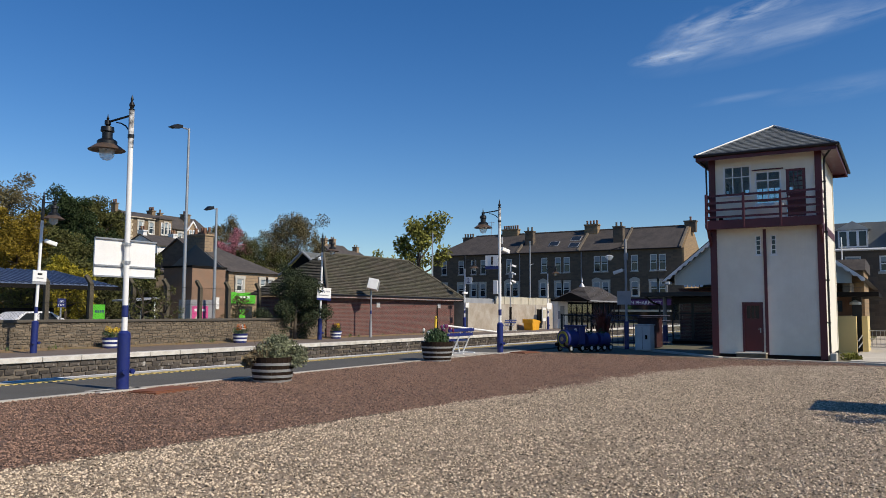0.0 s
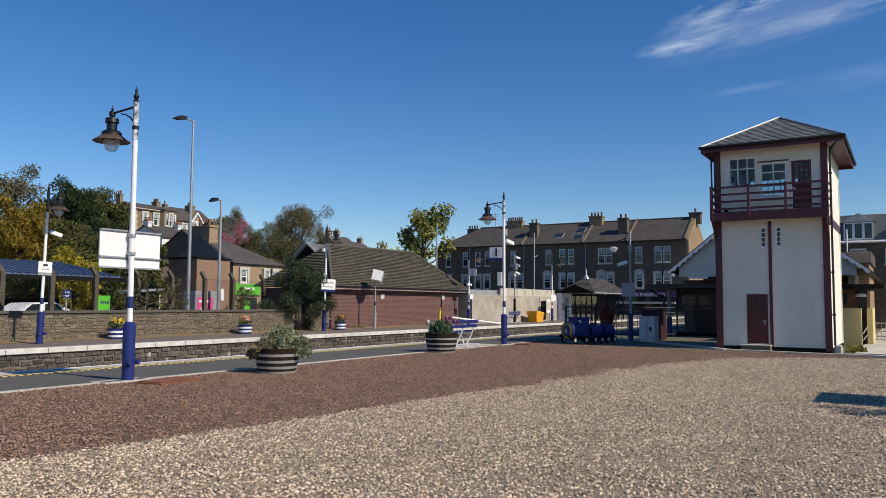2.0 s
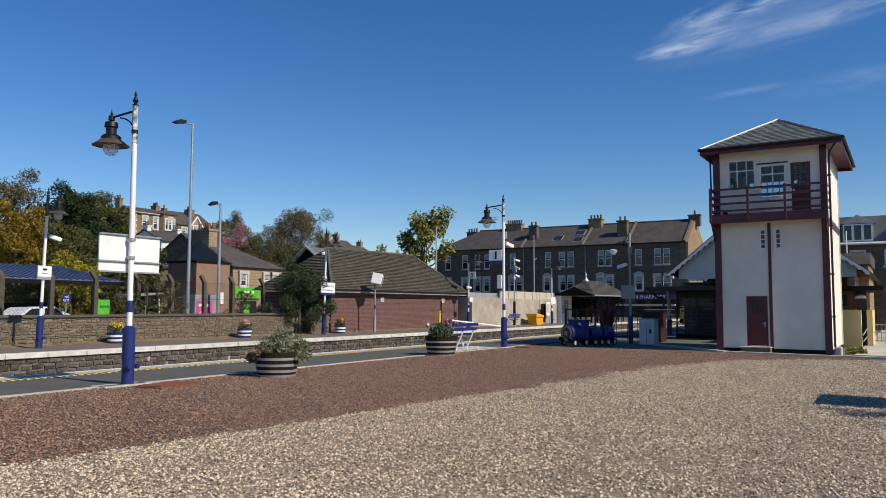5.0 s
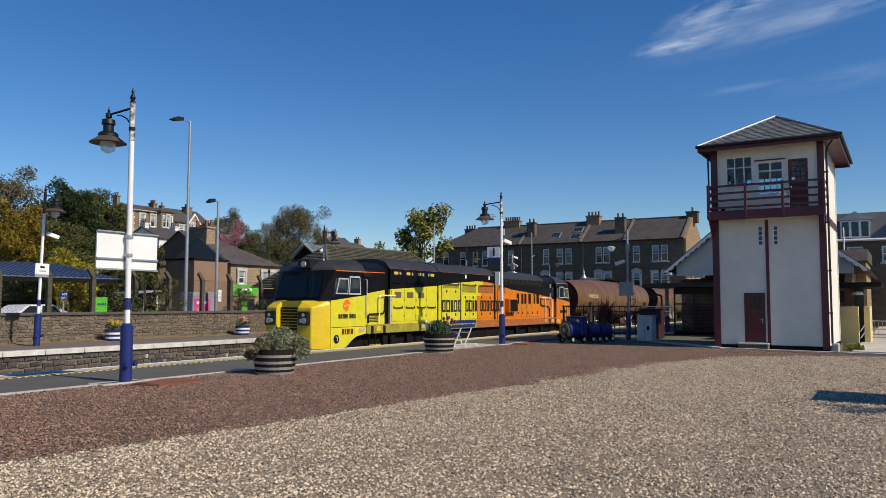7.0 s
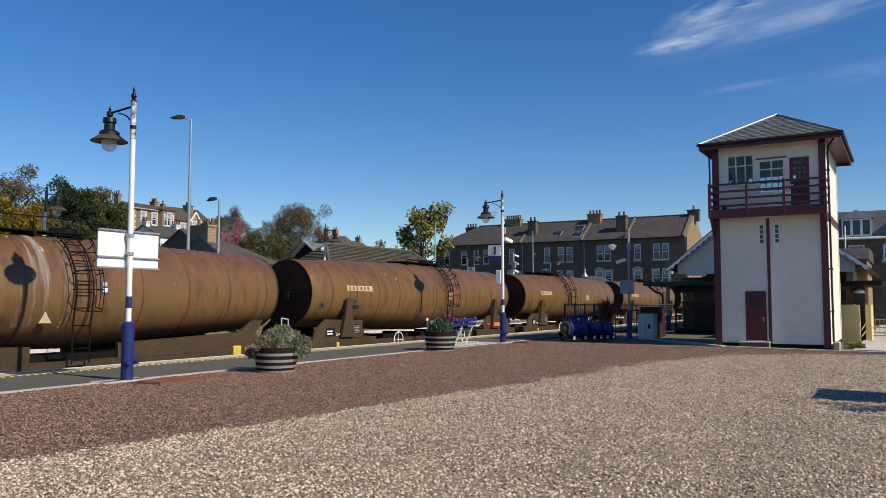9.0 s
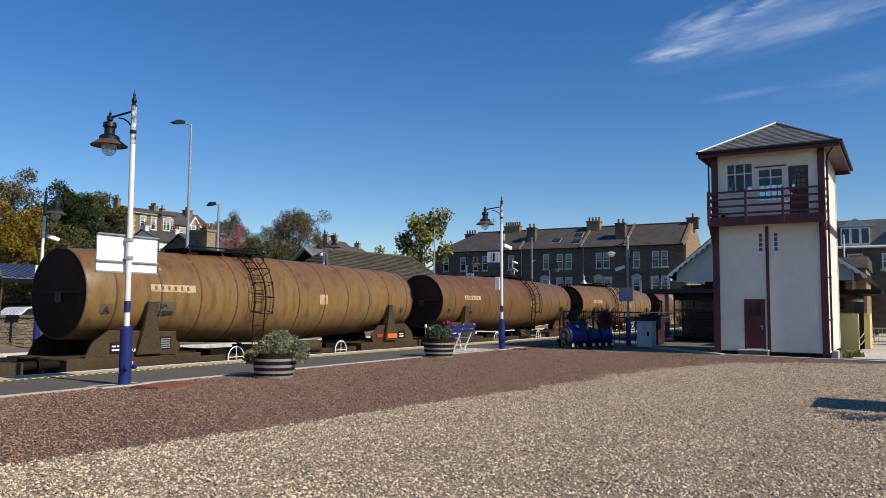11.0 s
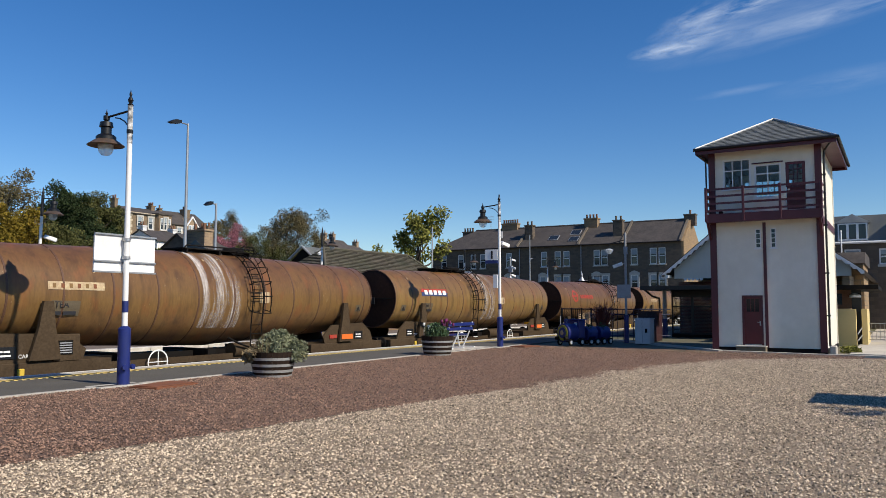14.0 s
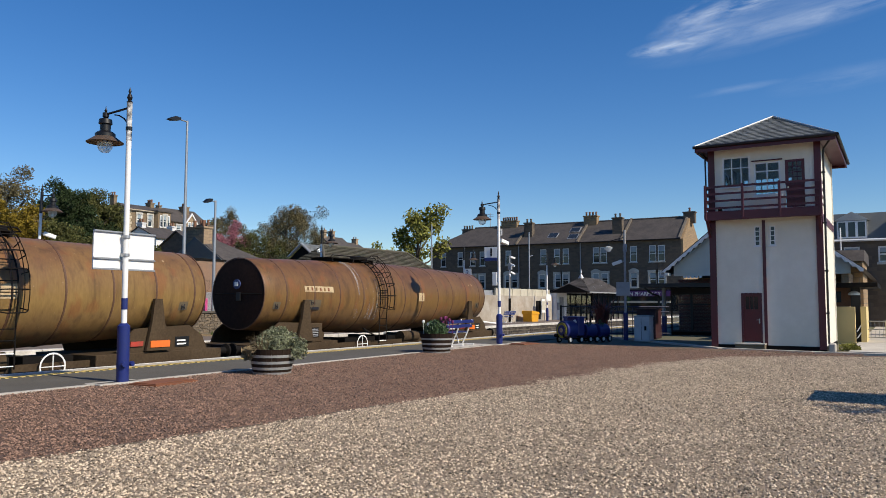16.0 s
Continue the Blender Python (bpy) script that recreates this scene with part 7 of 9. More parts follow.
# dry verge at the foot of the wall
M_VERGE = mat("dry_leaf_litter", (0.26, 0.165, 0.085), 0.95, var=0.4, fine=24, coarse=1.4, tint=(0.14, 0.12, 0.06), amount=0.8, bump=0.7, dist=0.03)
vg = B()
for i in range(150):
    x0_, x1_ = -8 + i * 0.38, -8 + (i + 1) * 0.38
    w0, w1 = (0.55 + 0.3 * math.sin(k * 0.9) * math.sin(k * 0.37 + 1) for k in (i, i + 1))
    quad(vg, (x0_, 27.74, 0.06), (x0_, 27.6 - w0, 0.006), (x1_, 27.6 - w1, 0.006), (x1_, 27.74, 0.06))
tagged(part("verge", vg, M_VERGE), "strip of dry leaf litter along the wall foot", "verge", kind="structure")
wd = thing("verge_weeds", "dry grass and weeds at the wall foot", "weeds", kind="stuff")
for i, m in enumerate((M_DRY, M_L_WEED)):
    rw = random.Random(30 + i)
    for k in range(26):
        blades("grass_tuft", 12, 0.16, 0.24, 0.008, m, wd, 0.02, 300 + 40 * i + k, 1.2, (12 + rw.random() * 36, 27.3 + rw.random() * 0.3))

# ---- trees and bushes ----
M_BARK = mat("bark", (0.07, 0.055, 0.04), 0.95, var=0.4, fine=20, coarse=3, bump=0.6, dist=0.03, stretch=(2, 2, 0.5))
def leafm(name, c, v=0.5):
    return island(mat(name, c, 0.75, var=0.15, bump=0, spec=0.2), v)
M_L_DARK = leafm("dark_evergreen_needles", (0.03, 0.048, 0.016))
M_L_OLIVE = leafm("olive_leaves", (0.085, 0.088, 0.026))
M_L_GOLD = leafm("golden_green_leaves", (0.19, 0.135, 0.014))
M_L_YELLOW = leafm("bright_yellow_green_leaves", (0.26, 0.22, 0.02))
M_L_BUFF = leafm("budding_buff_twigs", (0.125, 0.105, 0.05))
M_L_FRESH = leafm("fresh_spring_leaves", (0.19, 0.19, 0.04))
M_L_PINK = leafm("pink_cherry_blossom", (0.34, 0.13, 0.16))
M_L_BUSH = leafm("dull_green_bush_leaves", (0.05, 0.065, 0.032))


def tree(loc, h, w, leaf, n, size, seed, label, trunk_h=0.25, name="tree", sparse=False, flat=1.0, limbs=9, twig=2):
    T = thing(name, label, "tree" if name == "tree" else "shrub", loc)
    rng = random.Random(seed)
    b = B()
    r0 = 0.022 * h + 0.05
    top = Vector((rng.uniform(-0.03, 0.03) * h, rng.uniform(-0.03, 0.03) * h, h * 0.8))
    th = h * trunk_h
    cyl(b, (0, 0, -0.3), (top.x * 0.3, top.y * 0.3, th), r0, r0 * 0.75, 8)
    cyl(b, (top.x * 0.3, top.y * 0.3, th), top, r0 * 0.75, r0 * 0.15, 7)
    clumps = []
    for i in range(limbs):
        f = trunk_h + (0.92 - trunk_h) * (i + rng.random() * 0.6) / limbs
        p = Vector((top.x * f, top.y * f, h * f * 0.85))
        a = i * 2.4 + rng.random() * 0.8
        reach = w * (1 - 0.75 * max(0, f - 0.45) / 0.55) * rng.uniform(0.65, 1.0)
        e = p + Vector((math.cos(a) * reach, math.sin(a) * reach, h * rng.uniform(0.1, 0.25)))
        m = p.lerp(e, 0.5) + Vector((0, 0, -0.03 * h))
        cyl(b, p, m, r0 * 0.38, r0 * 0.25, 5)
        cyl(b, m, e, r0 * 0.25, r0 * 0.06, 5)
        for k in range(twig):
            q = m.lerp(e, rng.uniform(0.2, 1.0))
            d = Vector((rng.uniform(-1, 1), rng.uniform(-1, 1), rng.uniform(0.1, 1))) * reach * 0.45
            cyl(b, q, q + d, r0 * 0.12, r0 * 0.03, 4)
            clumps.append((*(q + d), w * rng.uniform(0.12, 0.24)))
        clumps.append((*e, w * rng.uniform(0.16, 0.3)))
        if not sparse:
            clumps.append((*m, w * rng.uniform(0.2, 0.36)))
    clumps.append((top.x, top.y, h * 0.86, w * 0.28))
    part("trunk", b, M_BARK, T)
    o = leaves("crown", clumps, n, size, leaf, T, seed, 0.0, flat)
    return T


tree((50.9, 33.0, 0), 9.2, 3.3, M_L_FRESH, 3300, 0.16, 41, "young sycamore with fresh sparse spring leaves", 0.45, sparse=True, limbs=10)
tree((30.5, 27.5, 0), 3.9, 1.75, M_L_BUSH, 20000, 0.05, 42, "dense dull green bush against the stone wall", 0.05, name="bush", limbs=12)
tree((32.6, 28.7, 0), 3.4, 1.3, M_L_BUSH, 6000, 0.055, 52, "dense dull green bush against the stone wall", 0.05, name="bush", limbs=10)
tree((22.0, 28.6, 0.2), 2.9, 0.9, M_L_OLIVE, 700, 0.06, 43, "straggly half-bare bush above the wall", 0.1, name="bush", sparse=True, limbs=12, twig=5)
tree((23.2, 28.7, 0.2), 2.4, 0.8, M_L_OLIVE, 450, 0.06, 44, "straggly half-bare bush above the wall", 0.1, name="bush", sparse=True, limbs=12, twig=5)
tree((28.8, 29.9, 0.2), 2.2, 0.9, M_L_BUFF, 900, 0.06, 45, "dry brown bush behind the fence", 0.1, name="bush", limbs=9)
for i, (x, y, h, w, lf, n, lab) in enumerate((
        (31.0, 62, 10.0, 3.8, M_L_BUFF, 3600, "tall budding ash with bare twigs"), (37.0, 67, 10.4, 3.8, M_L_BUFF, 2600, "tall budding ash with bare twigs"),
        (30.5, 54, 8.2, 3.2, M_L_GOLD, 6000, "golden green conifer on the hillside"), (33.5, 56, 6.6, 2.6, M_L_GOLD, 5000, "golden green conifer on the hillside"), (32.0, 50, 7.0, 2.6, M_L_OLIVE, 4200, "olive green broadleaf tree"),
        (39.6, 62, 10.0, 3.2, M_L_DARK, 7000, "dark evergreen pine on the hillside"), (42.2, 63, 9.8, 3.6, M_L_OLIVE, 6000, "olive green broadleaf tree"), (45.2, 64, 8.8, 2.8, M_L_OLIVE, 6000, "olive green broadleaf tree"),
        (40.6, 58, 7.2, 3.2, M_L_DARK, 6000, "dark evergreen pine on the hillside"), (43.4, 57, 5.2, 2.4, M_L_OLIVE, 4500, "olive green broadleaf tree"), (37.0, 57, 6.4, 2.6, M_L_DARK, 4500, "dark evergreen pine on the hillside"),
        (45.5, 70, 6.0, 2.2, M_L_OLIVE, 4500, "olive green broadleaf tree"), (35.8, 51, 4.6, 2.4, M_L_OLIVE, 3200, "olive green broadleaf tree"))):
    tree((x, y, hill(x, y) - 0.3), h, w, lf, int(n * 3.2), 0.11, 60 + i, lab, 0.12, limbs=15)
tree((29.5, 46, 0), 4.7, 2.1, M_L_YELLOW, 9000, 0.1, 80, "bright yellow-green rounded shrub", 0.05, name="bush", limbs=12)
tree((27.0, 46.8, 0), 4.0, 1.7, M_L_FRESH, 5000, 0.1, 81, "bright yellow-green rounded shrub", 0.05, name="bush", limbs=10)
for i, (x, y, h, w, lf, n, lab) in enumerate((
        (80.0, 74, 15.0, 5.6, M_L_BUFF, 7000, "large bare-twigged tree coming into leaf"), (84.5, 76, 14.0, 5.2, M_L_BUFF, 6500, "large bare-twigged tree coming into leaf"),
        (77.0, 72, 9.5, 3.6, M_L_OLIVE, 3600, "olive green broadleaf tree"), (88.5, 78, 9.0, 4.0, M_L_OLIVE, 3600, "olive green broadleaf tree"),
        (76.5, 81, 9.0, 3.4, M_L_PINK, 3600, "cherry tree in pink blossom"), (79.5, 88, 9.0, 3.2, M_L_BUFF, 2400, "bare-twigged tree on the hill"), (77.0, 86, 7.0, 3.2, M_L_BUFF, 3000, "bare-twigged tree on the hill"),
        (73.0, 70, 5.5, 2.6, M_L_FRESH, 2400, "fresh green garden tree"), (68.0, 66, 6.0, 2.8, M_L_OLIVE, 2600, "olive green broadleaf tree"), (93.0, 84, 8.0, 3.6, M_L_OLIVE, 2600, "olive green broadleaf tree"),
        (73.5, 74, 9.0, 3.6, M_L_OLIVE, 4000, "olive green broadleaf tree"), (64.0, 98, 5.0, 3.0, M_L_BUFF, 3600, "bare-twigged tree on the hill"), (87.0, 92, 10.0, 4.0, M_L_BUFF, 3600, "bare-twigged tree on the hill"), (70.0, 68, 5.6, 2.6, M_L_BUFF, 3000, "bare-twigged tree on the hill"))):
    tree((x, y, hill(x, y) - 0.3), h, w, lf, int(n * 2.4), 0.115, 90 + i, lab, 0.15, limbs=14, sparse=lf is M_L_BUFF, twig=4)
tree((30.5, 66, hill(30, 66) - 0.3), 10.5, 4.6, M_L_BUFF, 3000, 0.2, 120, "bare-twigged tree on the hill", 0.2, limbs=14, sparse=True, twig=4)
tree((52.0, 118, hill(52, 118) - 0.3), 9.0, 4.5, M_L_BUFF, 2600, 0.2, 121, "bare-twigged tree on the hill", 0.2, limbs=14, sparse=True, twig=4)

# ---- the tenement row across the road ----
M_TEN = masonry("dark_weathered_stone", (0.125, 0.096, 0.068), (0.08, 0.063, 0.047), (0.1, 0.08, 0.06), 0.55, 0.27, 0.012)
M_OCHRE = masonry("ochre_sandstone", (0.3, 0.2, 0.1), (0.22, 0.15, 0.085), (0.18, 0.14, 0.1), 0.5, 0.26, 0.02)
M_BUFFST = masonry("buff_sandstone", (0.32, 0.23, 0.14), (0.27, 0.19, 0.12), (0.16, 0.12, 0.09), 0.55, 0.28, 0.014)
M_SROOF = mat("weathered_slate_roof", (0.075, 0.063, 0.055), 0.75, var=0.4, fine=5, coarse=0.9, tint=(0.04, 0.036, 0.034), amount=0.8, bump=0.5, dist=0.02)
M_SURR = mat("painted_stone_surround", (0.5, 0.48, 0.43), 0.7, var=0.1)
M_PURPLE = mat("purple_shop_fascia", (0.09, 0.025, 0.14), 0.5, var=0.06)
M_POTS = mat("clay_chimney_pots", (0.2, 0.1, 0.06), 0.85, var=0.3)
M_BLIND = mat("window_blind", (0.28, 0.33, 0.36), 0.5, var=0.1, coarse=0.6)


def sash(parent, axis, at, u0, u1, z0, z1, sill=True, frame_m=None, surround=False, arch=False):
    fm = frame_m or M_WHITE
    w = new("window")
    w.parent = parent
    b = B()
    f = 0.1
    for q in ((u0, u1, z0, z0 + f), (u0, u1, z1 - f, z1), (u0, u0 + f, z0 + f, z1 - f), (u1 - f, u1, z0 + f, z1 - f), (u0 + f, u1 - f, (z0 + z1) / 2 - 0.04, (z0 + z1) / 2 + 0.04)):
        slab(b, axis, at + 0.06, 0.1, *q)
    part("frame", b, fm, w)
    part("pane", slab2(axis, at + 0.1, 0.02, u0 + 0.05, u1 - 0.05, z0 + 0.05, z1 - 0.05), M_GLASS, w)
    part("blind", slab2(axis, at + 0.085, 0.01, u0 + f, u1 - f, z0 + (z1 - z0) * 0.62, z1 - f), M_BLIND, w)
    if sill:
        part("sill", slab2(axis, at - 0.1, 0.25, u0 - 0.1, u1 + 0.1, z0 - 0.16, z0), M_SURR, w)
    if surround:
        s = B()
        for q in ((u0 - 0.22, u0, z0 - 0.1, z1), (u1, u1 + 0.22, z0 - 0.1, z1), (u0 - 0.25, u1 + 0.25, z1, z1 + 0.28)):
            slab(s, axis, at - 0.05, 0.12, *q)
        part("surround", s, M_SURR, w)
        if arch:
            m = (u0 + u1) / 2
            poly = [(u0 - 0.3, z1 + 0.28), (u1 + 0.3, z1 + 0.28), (m + 0.3, z1 + 0.55), (m, z1 + 0.62), (m - 0.3, z1 + 0.55)]
            part("pediment", prism(B(), poly, axis, at - 0.07, at + 0.02), M_SURR, w)
    return w


def chimney(parent, x, y, z, w, d, h, pots, m=None, pots_m=None):
    c = part("chimney", box(B(), x - w / 2, x + w / 2, y - d / 2, y + d / 2, z, z + h), m or M_TEN, parent)
    part("chimney_cope", box(B(), x - w / 2 - 0.1, x + w / 2 + 0.1, y - d / 2 - 0.1, y + d / 2 + 0.1, z + h, z + h + 0.18), m or M_TEN, c)
    for i in range(pots):
        yy = y - d / 2 + d * (i + 0.5) / pots
        part("chimney_pot", lathe(B(), [(0.16, z + h + 0.18), (0.13, z + h + 0.6), (0.17, z + h + 0.7), (0.15, z + h + 0.8)], (x, yy, 0), 10), pots_m or M_POTS, c, smooth=True)


def tenement(y0, y1, upper, lower, arched, label, chims, end_gable=False, hip=False):
    X, EAVE, RIDGE, D = 108.0, 10.6, 14.2, 10.0
    H_ = thing("tenement_house", label, "house", group="tenement row")
    part("wall", holed(B(), "x", X, 0.4, y0, y1, 0, EAVE, [(y - 0.5, y + 0.5, 7.5, 9.8) for y in upper] + [(y - 0.5, y + 0.5, 3.85, 6.0) for y in lower] + [(y0 + 0.5, y1 - 0.5, 0.5, 2.7)]), M_TEN, H_)
    part("inner_core", box(B(), X + 0.4, X + D, y0 + 0.02, y1 - 0.02, 0, EAVE), M_DARK, H_)
    if end_gable:
        part("end_wall", prism(B(), [(X, 0), (X + D, 0), (X + D, EAVE), (X + D / 2, RIDGE + 0.15), (X, EAVE)], "y", y0 - 0.3, y0), M_OCHRE, H_)
    part("shop_front", box(B(), X + 0.15, X + 0.2, y0 + 0.5, y1 - 0.5, 0.5, 2.7), M_GLASS, H_)
    part("shop_cornice", box(B(), X - 0.15, X + 0.05, y0, y1, 2.72, 3.5), M_DARK, H_)
    if hip:
        b = B()
        q = [b.verts.new(p) for p in ((X - 0.3, y0, EAVE), (X - 0.3, y1 + 0.3, EAVE), (X + D + 0.3, y1 + 0.3, EAVE), (X + D + 0.3, y0, EAVE), (X + D / 2, y0, RIDGE), (X + D / 2, y1 - 5.8, RIDGE))]
        for f in ((0, 1, 5, 4), (1, 2, 5), (2, 3, 4, 5), (3, 0, 4), (3, 2, 1, 0)):
            b.faces.new([q[i] for i in f])
        part("roof", b, M_SROOF, H_)
    else:
        part("roof", prism(B(), [(X - 0.3, EAVE - 0.02), (X + D + 0.3, EAVE - 0.02), (X + D / 2, RIDGE)], "y", y0, y1), M_SROOF, H_)
    part("skew", prism(B(), [(X - 0.35, EAVE - 0.05), (X - 0.35, EAVE + 0.22), (X + D / 2, RIDGE + 0.25), (X + D / 2, RIDGE - 0.05)], "y", y0 - 0.02, y0 + 0.3), M_MORTAR, H_)
    part("ridge_tiles", cyl(B(), (X + D / 2, y0, RIDGE + 0.02), (X + D / 2, y1 - (5.8 if hip else 0), RIDGE + 0.02), 0.13, n=6), M_SROOF, H_)
    nrm = Vector((-(RIDGE - EAVE), 0, D / 2 + 0.3)).normalized()
    part("gutter", cyl(B(), (X - 0.35, y0, EAVE), (X - 0.35, y1, EAVE), 0.09, n=6), M_BLACK, H_)
    for y in upper:
        sash(H_, "x", X, y - 0.5, y + 0.5, 7.5, 9.8)
    for y in lower:
        sash(H_, "x", X, y - 0.5, y + 0.5, 3.85, 6.0, surround=True, arch=y in arched)
    for x, y, z, w, d, h, p, pm in chims:
        chimney(H_, X + x, y, z, w, d, h, p, M_OCHRE if pm == 2 else M_TEN, M_POTS if pm else M_TEN)
    part("downpipe", cyl(B(), (X - 0.12, y1 - 0.3, 0.2), (X - 0.12, y1 - 0.3, EAVE), 0.07, n=6), M_GREYP, H_)
    return H_, nrm


# bays of the row
T_A, nrm = tenement(26.08, 34.41, [32.82, 30.05, 28.8], [32.8, 30.05, 28.85], [32.8], "dark stone three-storey tenement with pharmacy below", [
    (5.0, 25.93, 13.2, 1.0, 1.6, 1.5, 1, 1)], True)
T_B, _ = tenement(34.41, 41.13, [38.42, 37.28], [38.5, 37.15], [38.5], "dark stone three-storey tenement house with slate roof", [
    (2.0, 35.68, 11.0, 1.0, 1.45, 3.1, 2, 0), (4.6, 40.75, 12.8, 1.2, 2.1, 2.1, 4, 2)])
T_C, _ = tenement(41.13, 51.26, [46.87, 44.62, 43.2], [47.08, 44.5, 43.3], [47.08], "dark stone three-storey tenement house with slate roof", [
    (2.2, 50.2, 11.0, 1.0, 1.35, 3.1, 2, 0)])
T_D, _ = tenement(51.26, 67.2, [64.8, 61.56, 59.24, 57.48, 52.84], [64.78, 61.55, 59.24, 57.58, 52.95, 51.8], [52.95], "dark stone corner tenement with hipped slate roof", [
    (5.0, 54.9, 13.0, 1.0, 2.8, 1.9, 7, 2), (5.0, 62.8, 12.6, 0.8, 2.0, 1.3, 4, 0)], hip=True)
for ob, y, d in ((T_C, 45.94, 0.4), (T_C, 42.74, 0.62), (T_C, 42.47, 0.3)):
    b = box(B(), -0.6, 0.6, -0.7, 0.7, 0.0, 0.1)
    s = part("skylight", b, M_GLASS, ob)
    s.matrix_local = Matrix.Translation((108 - 0.3 + 5.3 * d, y, 10.6 + 3.6 * d)) @ pose(0, 0, 0, 0, -34, 0)
    part("skylight_frame", box(B(), -0.7, 0.7, -0.8, 0.8, -0.04, 0.06), M_GREYP, s)
fs = part("shop_fascia", box(B(), 107.75, 107.85, 27.63, 33.6, 2.55, 3.35), M_PURPLE, T_A, "purple shop fascia with white lettering")
lettering("shop_name", "N PHARMACY", 0.72, 107.73, 33.4, 2.66, M_WHITE, fs, "x", 0.98)
part("awning", box(B(), 107.5, 107.9, 27.63, 36.10, 1.6, 1.9), M_CREAMP, T_A)
dr = thing("tv_aerial", "thin rooftop television aerial mast", "aerial", (113, 58.59, 14))
part("mast", cyl(B(), (0, 0, 0), (0, 0, 2.6), 0.04, n=5), M_STEEL, dr)
for z in (2.0, 2.4):
    part("element", cyl(B(), (0, -0.6, z), (0, 0.6, z), 0.03, n=4), M_STEEL, dr)

# ---- station building behind the signal box ----
M_CLAD2 = boarding(mat("white_weatherboards", (0.68, 0.65, 0.55), 0.6, var=0.05, coarse=1.0, tint=(0.55, 0.53, 0.47)), "Z", 0.2)


def station_house():
    S = thing("station_building", "station building with white boarded gable and scalloped bargeboard", "station building")
    X, ya, yb, am = 40.0, 1.65, 10.35, 6.2
    ez, rz = 3.25, 6.7
    part("gable", prism(B(), [(ya + 0.3, 2.95), (yb - 0.3, 2.95), (yb - 0.3, ez + 0.2), (am, rz - 0.1), (ya + 0.3, ez + 0.2)], "x", X, X + 0.15), M_CLAD2, S)
    part("roof", prism(B(), [(ya - 0.3, ez - 0.1), (am, rz + 0.12), (yb + 0.3, ez - 0.1), (yb + 0.1, ez - 0.15), (am, rz - 0.05), (ya - 0.1, ez - 0.15)], "x", X - 0.35, X + 20), M_SROOF, S)
    for s, y_ in ((1, yb), (-1, ya)):
        p0, p1 = Vector((y_ + s * 0.25, ez - 0.1)), Vector((am, rz + 0.02))
        n = 16
        for i in range(n):
            a, c = p0.lerp(p1, i / n), p0.lerp(p1, (i + 1) / n)
            m = a.lerp(c, 0.5)
            part("bargeboard_scallop", prism(B(), [(a.x, a.y), (c.x, c.y), (c.x, c.y - 0.13), (m.x, m.y - 0.24), (a.x, a.y - 0.13)][::s], "x", X - 0.4, X - 0.34), M_WHITE, S)
    part("eave_return", box(B(), X - 0.4, X + 0.2, yb - 0.1, yb + 0.28, 2.98, 3.12), M_WHITE, S)
    for i in range(5):
        y = yb - 0.75 - i * 0.2
        part("scallop", prism(B(), [(y, 2.95), (y - 0.19, 2.95), (y - 0.15, 2.84), (y - 0.04, 2.84)], "x", X, X + 0.04), M_WHITE, S)
    part("back_wall", box(B(), X + 5, X + 5.2, ya + 0.4, yb - 0.4, -0.3, 3.0), M_BUFFST, S)
    part("side_wall", box(B(), X + 0.3, X + 19, ya + 0.4, ya + 0.7, -0.3, 3.0), M_BUFFST, S)
    # flat canopy with glazed screen
    part("canopy", box(B(), 36.9, X + 0.3, 4.6, 10.95, 2.3, 2.5, 0.01), M_BLACK, S)
    part("screen_base", box(B(), 38.9, 39.05, 3.8, 9.95, -0.1, 0.12), M_DARK, S)
    part("screen_head", box(B(), 38.9, 39.05, 3.8, 9.95, 2.06, 2.3), M_BLACK, S)
    for i in range(6):
        y = 3.83 + i * 1.02
        w = new("screen_window")
        w.parent = S
        b = B()
        for q in ((y, y + 0.06, 0.12, 2.06), (y + 0.96, y + 1.02, 0.12, 2.06), (y + 0.06, y + 0.96, 0.12, 0.2), (y + 0.06, y + 0.96, 1.47, 1.53), (y + 0.06, y + 0.96, 1.98, 2.06)):
            box(b, 38.92, 39.0, q[0], q[1], q[2], q[3])
        part("frame", b, M_BLACK, w)
        part("pane", box(B(), 38.95, 38.965, y + 0.06, y + 0.96, 0.2, 1.98), M_CLEAR, w).visible_shadow = False
    part("inner_wall", box(B(), 44.0, 44.2, 4.8, 10.8, -0.1, 2.9), M_BRICK, S)
    part("column", cyl(B(), (38.0, 10.05, 0), (38.0, 10.05, 2.3), 0.1, n=12), M_GREYP, S, smooth=True)
    part("column_foot", cyl(B(), (38.0, 10.05, 0), (38.0, 10.05, 0.9), 0.13, n=12), M_BLUE, S, smooth=True)
    part("downpipe", tube(B(), [(36.9, 10.7, 2.3), (37.3, 10.45, 2.0), (37.6, 10.2, 1.9), (37.6, 10.2, 0)], 0.05, 6), M_BLACK, S)
    # annex seen past the signal box: flat roof, timber band, yellow render
    A = thing("station_annex", "low annex with flat roof and pale yellow rendered wall", "annex")
    M_YR = mat("pale_yellow_render", (0.62, 0.49, 0.22), 0.85, var=0.06, coarse=1.0, tint=(0.55, 0.42, 0.2))
    M_OAKB = mat("stained_timber_band", (0.2, 0.09, 0.04), 0.6, var=0.2)
    part("flat_roof", box(B(), 34.2, 39.9, 0.75, 4.8, 2.2, 2.38, 0.01), M_DARK, A)
    part("timber_band", box(B(), 35.5, 39.5, 1.75, 4.6, 1.45, 2.2), M_OAKB, A)
